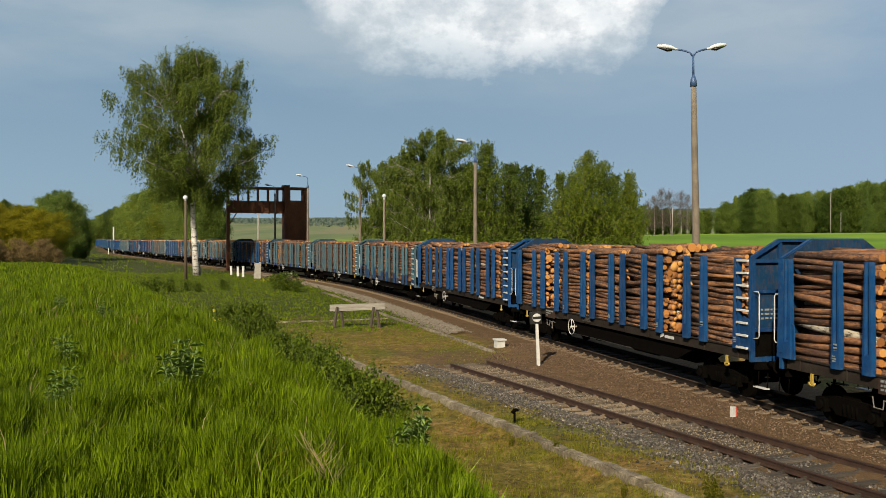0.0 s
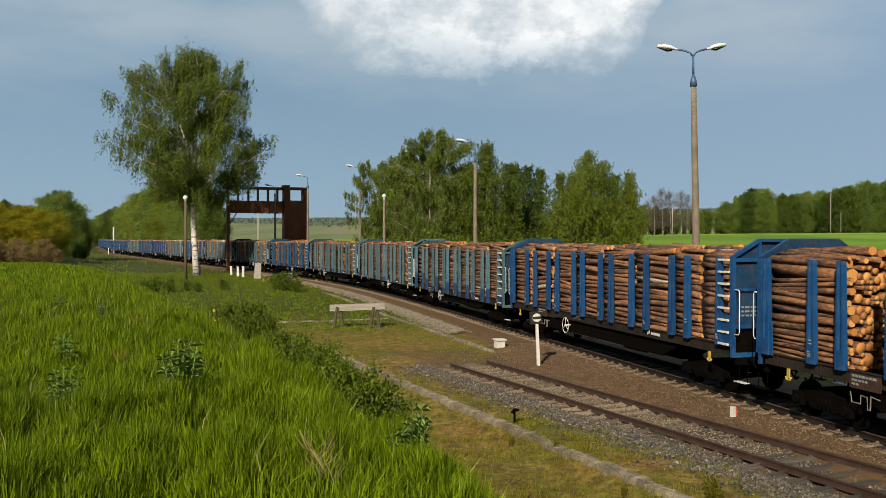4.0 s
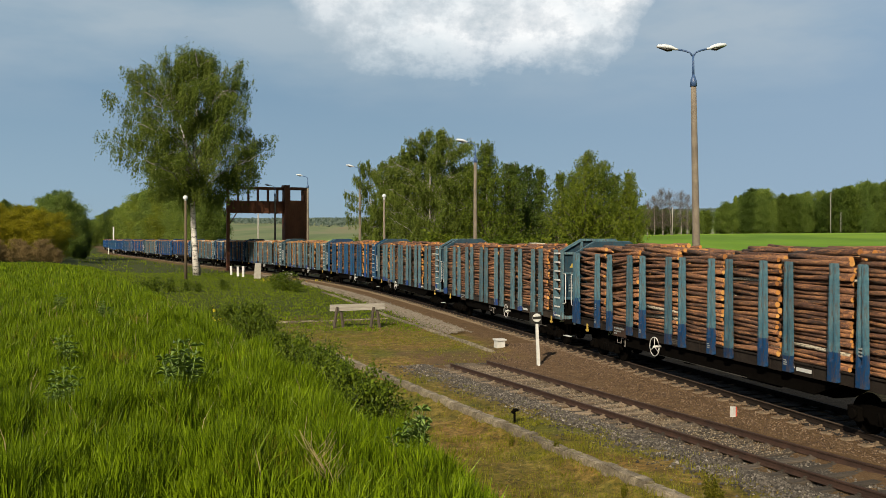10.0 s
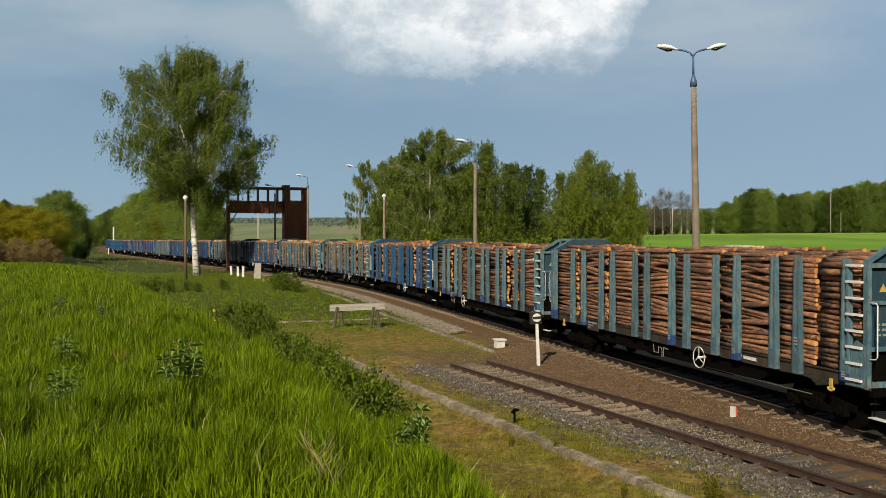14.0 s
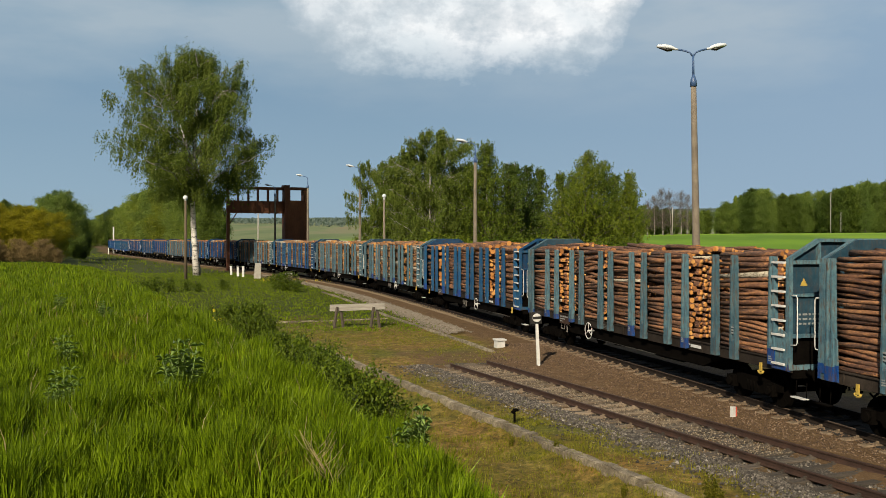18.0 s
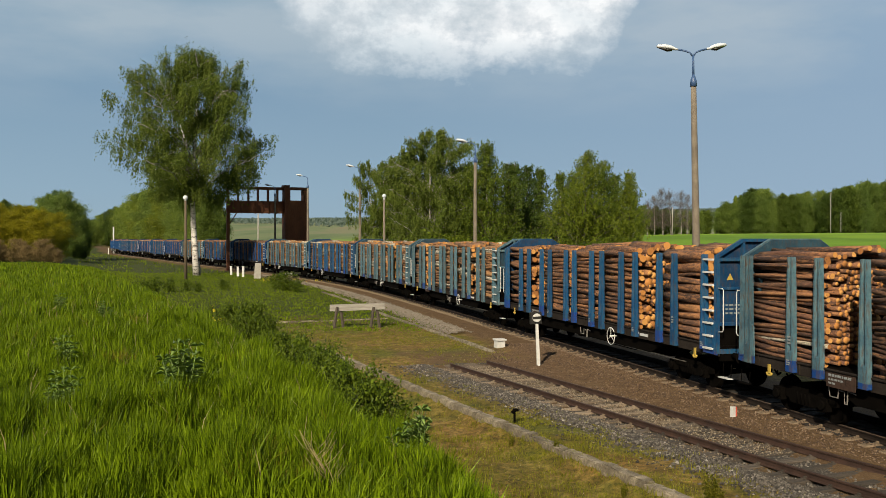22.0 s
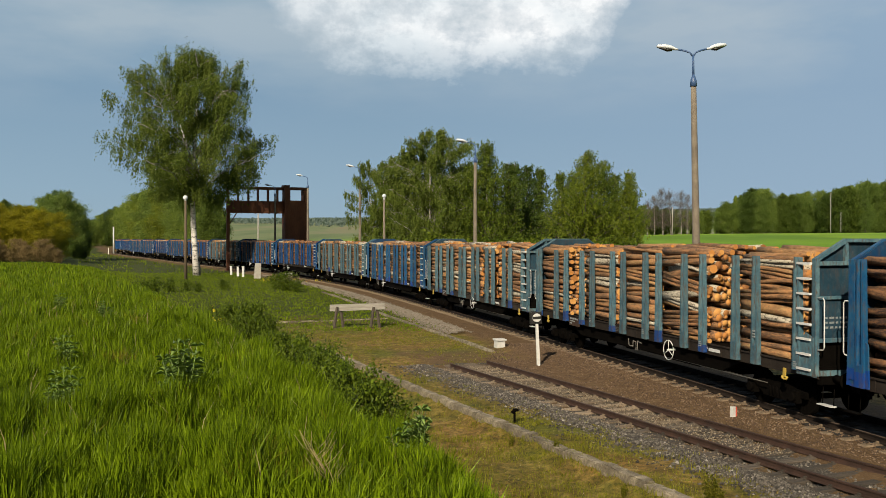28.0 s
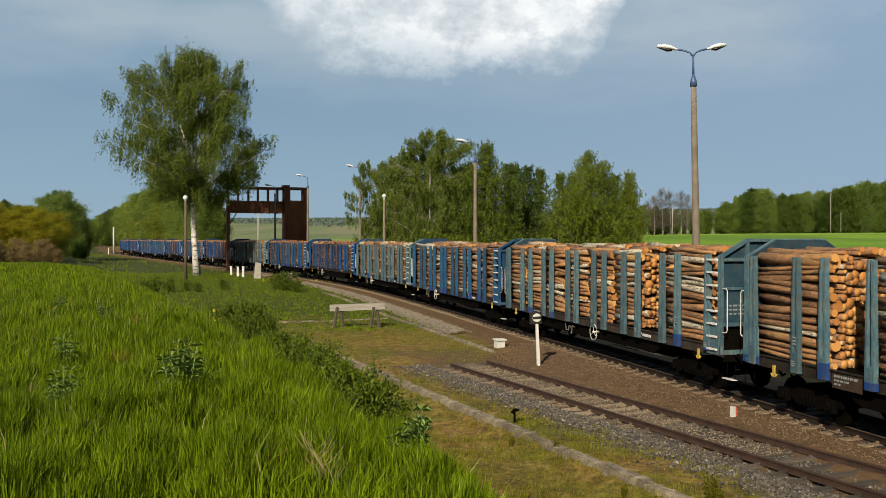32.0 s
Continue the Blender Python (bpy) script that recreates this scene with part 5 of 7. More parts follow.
def tree_shape(seed, height, spread, crown_from, limbs, leaves, leaf, form="birch", lean=0.0, forks=1):
    """A tree's trunk and limbs (bmesh) and the places of its leaves. form: birch hangs, cone narrows upwards, round swells."""
    rnd = np.random.default_rng(seed)
    bm = bmesh.new()
    pts, strands = [], []
    stems = []
    for f in range(forks):
        a0 = rnd.uniform(0, 6.28)
        top = height * (1 - 0.13 * f)
        path = []
        for i in range(9):
            u = i / 8
            wig = 0.02 * height * math.sin(3.1 * u * (1 + 0.3 * f) + seed)
            path.append(Vector((lean * u * height + wig + (0.10 * height * u * u * math.cos(a0) if f else 0), wig * 0.6 + (0.10 * height * u * u * math.sin(a0) if f else 0), u * top)))
        r = height * (0.0135 if f == 0 else 0.009)
        tube(bm, path, [r * (1.35 if i == 0 else 1 - 0.93 * i / 8) for i in range(9)], 8)
        stems.append((path, r))
    for f in bm.faces:
        f.tag = True
    for i in range(limbs):
        path, r = stems[i % forks]
        u = crown_from + (0.98 - crown_from) * ((i + rnd.uniform(0, 1)) / limbs)
        k = min(int(u * 8), 7)
        p = path[k].lerp(path[k + 1], u * 8 - k)
        v = (u - crown_from) / (1 - crown_from)
        if form == "cone":
            reach = spread * (1.03 - v) ** 0.72 * (0.55 + 0.45 * min(1, v * 5)) * rnd.uniform(0.6, 1.1)
            rise = rnd.uniform(0.7, 1.6)
        elif form == "round":
            reach = spread * math.sin(math.pi * min(0.97, 0.16 + 0.8 * v)) ** 0.7 * rnd.uniform(0.6, 1.1)
            rise = rnd.uniform(0.2, 0.9)
        else:
            reach = spread * (0.12 + 0.92 * math.sin(math.pi * (0.27 + 0.68 * v))) * rnd.uniform(0.45, 1.08)
            rise = rnd.uniform(0.35, 1.0)
        a = i * 2.4 + rnd.uniform(-0.5, 0.5)
        out = Vector((math.cos(a), math.sin(a), 0))
        mid = p + out * reach * 0.5 + Vector((0, 0, reach * 0.5 * rise))
        end = p + out * reach + Vector((0, 0, reach * rise * (0.45 if form == "birch" else 0.8)))
        tube(bm, [p, p.lerp(mid, 0.5) + Vector((0, 0, 0.02 * reach)), mid, end], [r * 0.36 * (1.1 - v * 0.7), r * 0.26 * (1.1 - v * 0.7), r * 0.17, r * 0.05], 5)
        for q in range(11):
            w = (0.3 if form == "birch" else 0.12) + (0.7 if form == "birch" else 0.9) * (q + rnd.uniform(0, 1)) / 11
            c = p.lerp(mid, w * 2) if w < 0.5 else mid.lerp(end, w * 2 - 1)
            sc = reach * {"cone": 0.22, "round": 0.22, "birch": 0.15}[form] * (1.15 - 0.4 * w) + (0.012 if form == "birch" else 0.02) * height
            strands.append((np.array(c), sc))
            if q % 3 == 0:
                tip = c + Vector(rnd.normal(size=3)) * sc * 0.7
                tube(bm, [c, tip], [r * 0.05, r * 0.015], 4)
    for f in bm.faces:
        f.material_index = 0 if f.tag else 1
    total = sum(s for _, s in strands)
    for c, sc in strands:
        n = max(4, int(leaves * sc / total))
        if form == "cone":
            # short hanging sprays along upswept twigs
            m = max(2, n // 9)
            heads = c + rnd.normal(size=(m, 3)) * sc * np.array([0.62, 0.62, 0.62])
            t = rnd.uniform(0, 1, (m, 9, 1))
            drop = rnd.uniform(0.3, 1.0, (m, 1, 1)) * 0.055 * height
            q = heads[:, None, :] + t * drop * np.array([0.15, 0, -1.0]) + rnd.normal(size=(m, 9, 3)) * 0.0035 * height
            pts.append(q.reshape(-1, 3))
        elif form == "birch":
            m = max(2, n // 20)
            heads = c + rnd.normal(size=(m, 3)) * sc * np.array([0.62, 0.62, 0.34])
            t = rnd.uniform(0, 1, (m, 20, 1)) ** 0.8
            drop = rnd.uniform(0.25, 1.0, (m, 1, 1)) * 0.125 * height
            bend = rnd.normal(size=(m, 1, 3)) * 0.02 * height
            q = heads[:, None, :] + t * drop * np.array([0, 0, -1.0]) + bend * t * t + rnd.normal(size=(m, 20, 3)) * 0.0038 * height
            pts.append(q.reshape(-1, 3))
        else:
            pts.append(c + rnd.normal(size=(n, 3)) * sc * np.array([0.6, 0.6, 0.75 if form == "cone" else 0.5]))
    pts = np.concatenate(pts)
    co, tri = leaf_quads(pts, leaf, rnd, 0.1 if form == "round" else 0.6, 0.6 if form == "round" else 0.5)
    return bm, co, tri


TREE_KIND = {}


def tree(kind, m, label, scale=1.0, group=""):
    """A tree of a kind at a place; kinds are built once."""
    if kind not in TREE_KIND:
        spec, bark, leafm = KINDS[kind]
        spec = dict(spec)
        form = spec.pop("form")
        bm, co, tri = birch_shape(**spec) if form == "birch" else tree_shape(form=form, **spec)
        TREE_KIND[kind] = finish(bm, "trunk", bark, M_BARK_PALE if form == "birch" else M_TWIG), from_arrays("crown", co, tri, leafm)
    trunk, crown = TREE_KIND[kind]
    ob = thing("tree", m @ Matrix.Scale(scale, 4), label, "tree", group)
    part("trunk", trunk, None, ob)
    part("crown", crown, None, ob)
    return ob


KINDS = {
    "great birch": (dict(seed=3, height=28.5, spread=9.9, crown_from=0.29, limbs=92, leaves=190000, leaf=0.21, form="birch", lean=-0.008, forks=3, sweep=-0.12, skew=0.02), M_BIRCHBARK, M_LEAF_BIRCH),
    "birch": (dict(seed=8, height=15, spread=4.7, crown_from=0.14, limbs=96, leaves=66000, leaf=0.16, form="birch", lean=0.01, forks=3, sweep=0.15), M_BARK_PALE, M_LEAF_BIRCH),
    "birch b": (dict(seed=14, height=12, spread=4.4, crown_from=0.08, limbs=72, leaves=44000, leaf=0.15, form="birch", lean=-0.02, forks=2, sweep=0.15), M_BARK_PALE, M_LEAF_BIRCH),
    "cone": (dict(seed=21, height=13, spread=3.4, crown_from=0.05, limbs=66, leaves=30000, leaf=0.165, form="cone"), M_BARK_PALE, M_LEAF_YOUNG),
    "cone b": (dict(seed=27, height=12, spread=4.2, crown_from=0.04, limbs=66, leaves=30000, leaf=0.165, form="cone", lean=0.02), M_BARK, M_LEAF_YOUNG),
    "slim": (dict(seed=31, height=12, spread=2.4, crown_from=0.1, limbs=56, leaves=17000, leaf=0.165, form="cone", lean=0.02), M_BARK_PALE, M_LEAF_DARK),
    "round": (dict(seed=41, height=15, spread=5.2, crown_from=0.02, limbs=60, leaves=26000, leaf=0.30, form="round"), M_BARK, M_LEAF_FAR),
    "round b": (dict(seed=45, height=14, spread=4.2, crown_from=0.0, limbs=58, leaves=24000, leaf=0.30, form="round", lean=0.02), M_BARK, M_LEAF_DARK),
    "spire": (dict(seed=49, height=15, spread=2.9, crown_from=0.0, limbs=50, leaves=16000, leaf=0.28, form="cone"), M_BARK, M_LEAF_FAR),
    "bare": (dict(seed=52, height=13, spread=3.6, crown_from=0.12, limbs=64, leaves=2600, leaf=0.22, form="round"), M_BARK_PALE, M_LEAF_BARE),
    "willow": (dict(seed=57, height=8.5, spread=3.6, crown_from=0.02, limbs=44, leaves=24000, leaf=0.17, form="round"), M_BARK, M_LEAF_WILLOW),
    "willow tall": (dict(seed=58, height=15, spread=5.0, crown_from=0.02, limbs=60, leaves=26000, leaf=0.28, form="round"), M_BARK, M_LEAF_FRESH),
    "brush": (dict(seed=61, height=6, spread=2.8, crown_from=0.0, limbs=44, leaves=15000, leaf=0.16, form="round"), M_BARK, M_LEAF_BRUSH),
    "bush": (dict(seed=66, height=3.4, spread=1.9, crown_from=0.0, limbs=30, leaves=6000, leaf=0.16, form="round"), M_BARK, M_LEAF_YOUNG),
}


def at_view(px, dist, z=None):
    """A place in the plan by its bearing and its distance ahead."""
    x = (px - 784) / 1550.1 * dist
    return x, dist, gz(x, dist) if z is None else z


def plant(kind, px, dist, height, label, group="", turn=0.0, squeeze=1.0):
    x, y, z = at_view(px, dist)
    base = KINDS[kind][0]["height"]
    return tree(kind, pose(x, y, z - 0.1, 0, 0, turn) @ Matrix.Diagonal((squeeze, squeeze, 1, 1)), label, height / base, group)


def tall(top_px, dist, px, more=1.06):
    """Height of a tree by the elevation of its top."""
    return (4.573 + (423.07 - top_px) / 1550.1 * dist - at_view(px, dist)[2]) * more


def trees():
    plant("great birch", 348, 117, tall(68, 117, 338, 0.97), "great weeping birch with white trunk, leaning slightly")
    g = "birches beside the line"
    for kind, px, d, top, turn, sq in (("birch", 760, 88, 240, 75, 0.95), ("birch b", 676, 96, 294, 40, 0.7), ("birch b", 712, 92, 276, 160, 0.8), ("birch", 802, 94, 306, 110, 0.75), ("birch b", 690, 100, 318, 220, 0.8), ("birch b", 738, 94, 320, 300, 0.9), ("birch b", 790, 90, 335, 80, 0.9)):
        plant(kind, px, d, tall(top, d, px), "birch with pale forked trunk and hanging twigs", g, turn, sq)
    g = "young trees behind the line"
    for kind, px, d, top, turn, sq in (("cone", 866, 86, 264, 0, 1.1), ("slim", 905, 98, 300, 30, 1.2), ("slim", 935, 100, 303, 90, 1.2), ("slim", 962, 102, 308, 200, 1.2), ("slim", 985, 98, 315, 10, 1.2), ("cone b", 1034, 88, 282, 60, 0.95), ("cone b", 1066, 92, 298, 140, 1.0), ("cone", 1112, 90, 312, 200, 0.9), ("cone b", 835, 96, 300, 300, 0.8), ("slim", 892, 92, 300, 310, 1.2), ("cone b", 1010, 100, 318, 20, 0.8), ("slim", 1090, 96, 318, 77, 1.1)):
        plant(kind, px, d, tall(top, d, px), "young leafy tree with narrow pointed crown", g, turn, sq)
    for px, d, h in ((960, 84, 4.2), (985, 82, 3.4), (840, 84, 4), (720, 84, 4.5), (770, 84, 4.2), (880, 82, 4.6), (930, 84, 4.6), (1060, 80, 3.2), (1110, 82, 3.5), (690, 90, 4.5), (1010, 84, 3.6), (800, 84, 5), (905, 83, 4.2), (850, 86, 5), (1035, 82, 4.2), (1085, 82, 4.2)):
        plant("bush", px, d, h, "leafy green bush among the trees", "bushes behind the line", px * 7, 1.3)
    rnd = random.Random(4)
    for i in range(84):
        px = 1140 + (i % 42) * 11.5 + rnd.uniform(-4, 4)
        d = rnd.uniform(262, 275) if i < 42 else rnd.uniform(285, 310)
        top = np.interp(px, [1140, 1225, 1290, 1330, 1400, 1500, 1568, 1700], [372, 376, 362, 342, 352, 343, 330, 318]) + rnd.uniform(-6, 12)
        kind = rnd.choice(["round", "round b", "spire", "round b", "spire"])
        plant(kind, px, d, tall(top, d, px), "leafy tree at the edge of the far wood", "far wood", rnd.uniform(0, 360), rnd.uniform(0.8, 1.1))
    for px, top in ((1158, 352), (1172, 340), (1186, 345), (1205, 344), (1216, 350), (1146, 360)):
        plant("bare", px, 255, tall(top, 255, px), "nearly bare tree with purple-brown twigs", "bare trees", px * 3, 0.9)
    for i in range(64):
        st = 108 + (i % 32) * 10.0 + rnd.uniform(-3, 3)
        p = beside(st, -(rnd.uniform(10, 16) if i < 32 else rnd.uniform(19, 28)))
        px = 784 + 1550.1 * p.x / p.y
        if px > 405:
            continue
        lift = np.interp(px, [150, 172, 190, 215, 235, 260, 330, 400], [402, 396, 374, 370, 350, 342, 345, 362])
        tree(rnd.choice(["round", "cone b", "round", "willow tall"] if 225 < px < 345 else ["round", "round b", "round"]), pose(p.x, p.y, gz(p.x, p.y) - 0.1, 0, 0, rnd.uniform(0, 360)), "leafy tree in the wood behind the line", tall(lift + rnd.uniform(-2, 16), p.y, px, 1.02) / 15, "wood behind the line")
    for px, d, top in ((8, 240, 362), (-20, 230, 356), (30, 250, 372), (60, 245, 372), (95, 190, 350), (115, 185, 351), (132, 195, 368), (78, 200, 362), (143, 200, 384), (155, 300, 400), (170, 420, 404), (150, 420, 402), (52, 260, 372), (180, 440, 384), (166, 450, 393), (196, 435, 376), (208, 430, 372), (188, 455, 390)):
        plant(rnd.choice(["round", "round b"]), px, d, tall(top, d, px), "dark green leafy tree beyond the meadow", "trees beyond the meadow", px * 5, 0.9)
    for i in range(9):
        px = -14 + i * 14
        plant("willow", px, 150 + (i % 3) * 5, tall(376 + (i % 4) * 4 + (10 if i > 6 else 0), 152, px, 1.12), "yellow-green willow bush at the meadow's edge", "willow bushes", i * 50, 1.0)
        plant("brush", px + 5, 140 + (i % 2) * 3, tall(428 + (i % 3) * 8, 141, px), "brown leafless brush at the meadow's edge", "brush", i * 70, 1.1)

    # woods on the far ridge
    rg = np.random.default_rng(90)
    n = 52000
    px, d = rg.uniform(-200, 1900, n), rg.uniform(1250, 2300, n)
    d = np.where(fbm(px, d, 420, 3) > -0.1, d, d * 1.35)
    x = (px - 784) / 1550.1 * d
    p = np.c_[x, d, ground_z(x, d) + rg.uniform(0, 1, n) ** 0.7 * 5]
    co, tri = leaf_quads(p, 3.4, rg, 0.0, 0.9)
    tagged(new("far_woods", from_arrays("far_woods", co, tri, M_LEAF_RIDGE)), "woods on the far ridge, tinted blue-green for haze", "woods", kind="stuff")


trees()


# ---- grass and herbs ----
def blades(name, x, y, height, width, rnd, material, lean=0.35, z=None):
    """Bent grass blades rooted at x, y: three triangles each, in one mesh."""
    n = len(x)
    z0 = ground_z(x, y) if z is None else z
    a, b = rnd.uniform(0, 6.28, n), rnd.uniform(0, 6.28, n)
    h = height * rnd.uniform(0.55, 1.25, n)
    w = width * rnd.uniform(0.6, 1.3, n) * 0.5
    out = np.abs(rnd.normal(0, lean, n)) * h
    wx, wy = np.cos(a) * w, np.sin(a) * w
    ox, oy = np.cos(b) * out + 0.03 * h, np.sin(b) * out
    base = np.stack([x, y, z0 - 0.02], 1)
    side = np.stack([wx, wy, np.zeros(n)], 1)
    mid = base + np.stack([ox * 0.35, oy * 0.35, h * 0.62], 1)
    tip = base + np.stack([ox, oy, h], 1)
    co = np.stack([base - side, base + side, mid + side * 0.8, mid - side * 0.8, tip], 1).reshape(-1, 3)
    k = np.arange(n)[:, None] * 5
    tris = np.concatenate([k + [0, 1, 2], k + [0, 2, 3], k + [3, 2, 4]])
    return from_arrays(name, co, tris, material)


def spread(rnd, n, y0, y1, px0=-60, px1=1640):
    """Points of the plan, evenly spread over the wedge that opens ahead."""
    y = np.sqrt(rnd.uniform(y0 * y0, y1 * y1, n))
    return (rnd.uniform(px0, px1, n) - 784) / 1550.1 * y, y


def grasses():
    rnd = np.random.default_rng(77)
    lush = []
    # the bank: tall lush grass, finer close by, coarser far off
    for n, y0, y1, h, w in ((120000, 4.6, 9, 0.24, 0.0105), (160000, 9, 16, 0.235, 0.0135), (140000, 16, 30, 0.235, 0.020), (90000, 30, 62, 0.25, 0.032), (80000, 62, 130, 0.26, 0.08)):
        x, y = spread(rnd, n, y0, y1, -60, 1000)
        s = np.interp(y, CREST_Y, CREST_X)
        keep = x < s + 0.9 + rnd.normal(0, 0.35, n)
        x, y = x[keep], y[keep]
        patch = 1 + 0.38 * fbm(x, y, 2.4, 1) + 0.42 * fbm(x, y, 0.6, 4)
        lush.append((x, y, h * np.clip(patch, 0.4, 1.75), np.full(len(x), w)))
    x, y, h, w = (np.concatenate(c) for c in zip(*lush))
    warm = fbm(x, y, 3.7, 11) + 0.6 * fbm(x, y, 1.1, 12) + rnd.normal(0, 0.35, len(x)) > 0.95
    me = blades("yellow_grass", x[warm], y[warm], 0.8 * h[warm], w[warm], rnd, M_GRASS_WARM, 0.4)
    tagged(new("yellow_grass", me), "yellowing patches in the tall grass", "grass", kind="stuff")
    x, y, h, w = x[~warm], y[~warm], h[~warm], w[~warm]
    # broad bright blades in tufts close by
    tx, ty = spread(rnd, 1500, 4.8, 15, -60, 1000)
    bx = np.repeat(tx, 16) + rnd.normal(0, 0.10, 24000)
    by = np.repeat(ty, 16) + rnd.normal(0, 0.10, 24000)
    keep = bx < np.interp(by, CREST_Y, CREST_X) + 0.9
    bx, by = bx[keep], by[keep]
    x, y = np.concatenate([x, bx]), np.concatenate([y, by])
    h, w = np.concatenate([h, np.full(len(bx), 0.27)]), np.concatenate([w, 0.011 + 0.0006 * by])
    me = blades("bank_grass", x, y, h, w, rnd, M_GRASS, 0.22)
    tagged(new("bank_grass", me), "lush tall spring grass covering the bank", "grass", kind="stuff")
    # brighter, taller grass along the brow of the bank
    x, y = spread(rnd, 90000, 4.8, 13, 300, 1100)
    d = np.interp(y, CREST_Y, CREST_X) + 0.7 - x + rnd.normal(0, 0.3, len(x))
    keep = (d > 0) & (d < np.interp(y, [5, 8, 13], [3.6, 2.4, 1.2]) + 0.6 * fbm(x, y, 1.6, 8) + 0.5 * fbm(x, y, 0.5, 5))
    x, y = x[keep], y[keep]
    me = blades("brow_grass", x, y, 0.27, 0.013, rnd, M_GRASS_BRIGHT, 0.3)
    tagged(new("brow_grass", me), "bright green grass along the bank's brow", "grass", kind="stuff")
    # dry stems in it
    x, y = spread(rnd, 1100, 5, 22, -60, 1000)
    keep = x < np.interp(y, CREST_Y, CREST_X) + 1.0
    me = blades("dry_stems", x[keep], y[keep], 0.34, 0.009, rnd, M_STRAW, 0.5)
    tagged(new("dry_stems", me), "scattered dry straw stems in the grass", "grass", kind="stuff")
    # the yard: short patchy grass
    yard = []
    for n, y0, y1, h, w in ((120000, 9, 24, 0.10, 0.012), (110000, 24, 50, 0.09, 0.018), (170000, 46, 125, 0.17, 0.06), (16000, 125, 290, 0.4, 0.16)):
        x, y = spread(rnd, n, y0, y1, 100, 1640)
        s, lat = track_offset(x, y)
        u, v = siding_offset(x, y)
        free = (lat > 3.6 + 0.4 * fbm(x, y, 1.9, 2)) & (x > np.interp(y, CREST_Y, CREST_X) - 0.5)
        free &= ~((u > -0.8) & (v > -1.55 + 0.25 * fbm(x, y, 0.9, 6)))
        rim = np.abs((x - EDGE_A.x) * EDGE_N.x + (y - EDGE_A.y) * EDGE_N.y)
        free &= (fbm(x, y, 2.6, 9) + 0.5 * fbm(x, y, 0.8, 3) + 1.2 * np.exp(-rim / 0.5) + 0.5 * (x < EDGE_A.x + (EDGE_B.x - EDGE_A.x) * (EDGE_A.y - y) / (EDGE_A.y - EDGE_B.y)) + rnd.normal(0, 0.35, n)) > np.interp(y, [10, 24, 38, 50], [0.1, 0.3, 0.3, -3])
        x, y = x[free], y[free]
        yard.append((x, y, h * (1 + 0.4 * fbm(x, y, 3.3, 7)), np.full(len(x), w)))
    x, y, h, w = (np.concatenate(c) for c in zip(*yard))
    near = y < 45
    me = blades("yard_grass", x[near], y[near], h[near], w[near], rnd, M_GRASS_YARD, 0.5)
    tagged(new("yard_grass", me), "short patchy yellow-green grass on the old yard", "grass", kind="stuff")
    me = blades("meadow_grass", x[~near], y[~near], 0.7 * h[~near], w[~near], rnd, M_MEADOW, 0.5)
    tagged(new("meadow_grass", me), "green meadow grass beside the line", "grass", kind="stuff")
    x, y = spread(rnd, 22000, 9, 52, 100, 1640)
    s, lat = track_offset(x, y)
    u, v = siding_offset(x, y)
    free = (lat > 3.8) & (x > np.interp(y, CREST_Y, CREST_X) + 0.3) & ~((u > -0.8) & (v > -1.7 + 0.25 * fbm(x, y, 0.9, 6)))
    me = blades("dry_turf", x[free], y[free], 0.06, 0.014, rnd, M_STRAW, 0.9)
    tagged(new("dry_turf", me), "thin dead straw turf on the old yard", "grass", kind="stuff")


def pebbles(name, x, y, z, lo, hi, rnd, material, label):
    n = len(x)
    r = rnd.uniform(lo, hi, n) ** 1.0
    v = np.array([(1, 0, 0), (-1, 0, 0), (0, 1, 0), (0, -1, 0), (0, 0, 0.8), (0, 0, -0.8)])[None] * rnd.uniform(0.6, 1.3, (n, 6, 3)) * r[:, None, None]
    a = rnd.uniform(0, 6.28, n)
    c, s = np.cos(a)[:, None], np.sin(a)[:, None]
    co = np.stack([v[..., 0] * c - v[..., 1] * s + x[:, None], v[..., 0] * s + v[..., 1] * c + y[:, None], v[..., 2] + (z + r * 0.25)[:, None]], -1).reshape(-1, 3)
    t = np.array([(0, 2, 4), (2, 1, 4), (1, 3, 4), (3, 0, 4), (2, 0, 5), (1, 2, 5), (3, 1, 5), (0, 3, 5)])
    tris = (t[None] + 6 * np.arange(n)[:, None, None]).reshape(-1, 3)
    tagged(new(name, from_arrays(name, co, tris, material)), label, "gravel", kind="stuff")


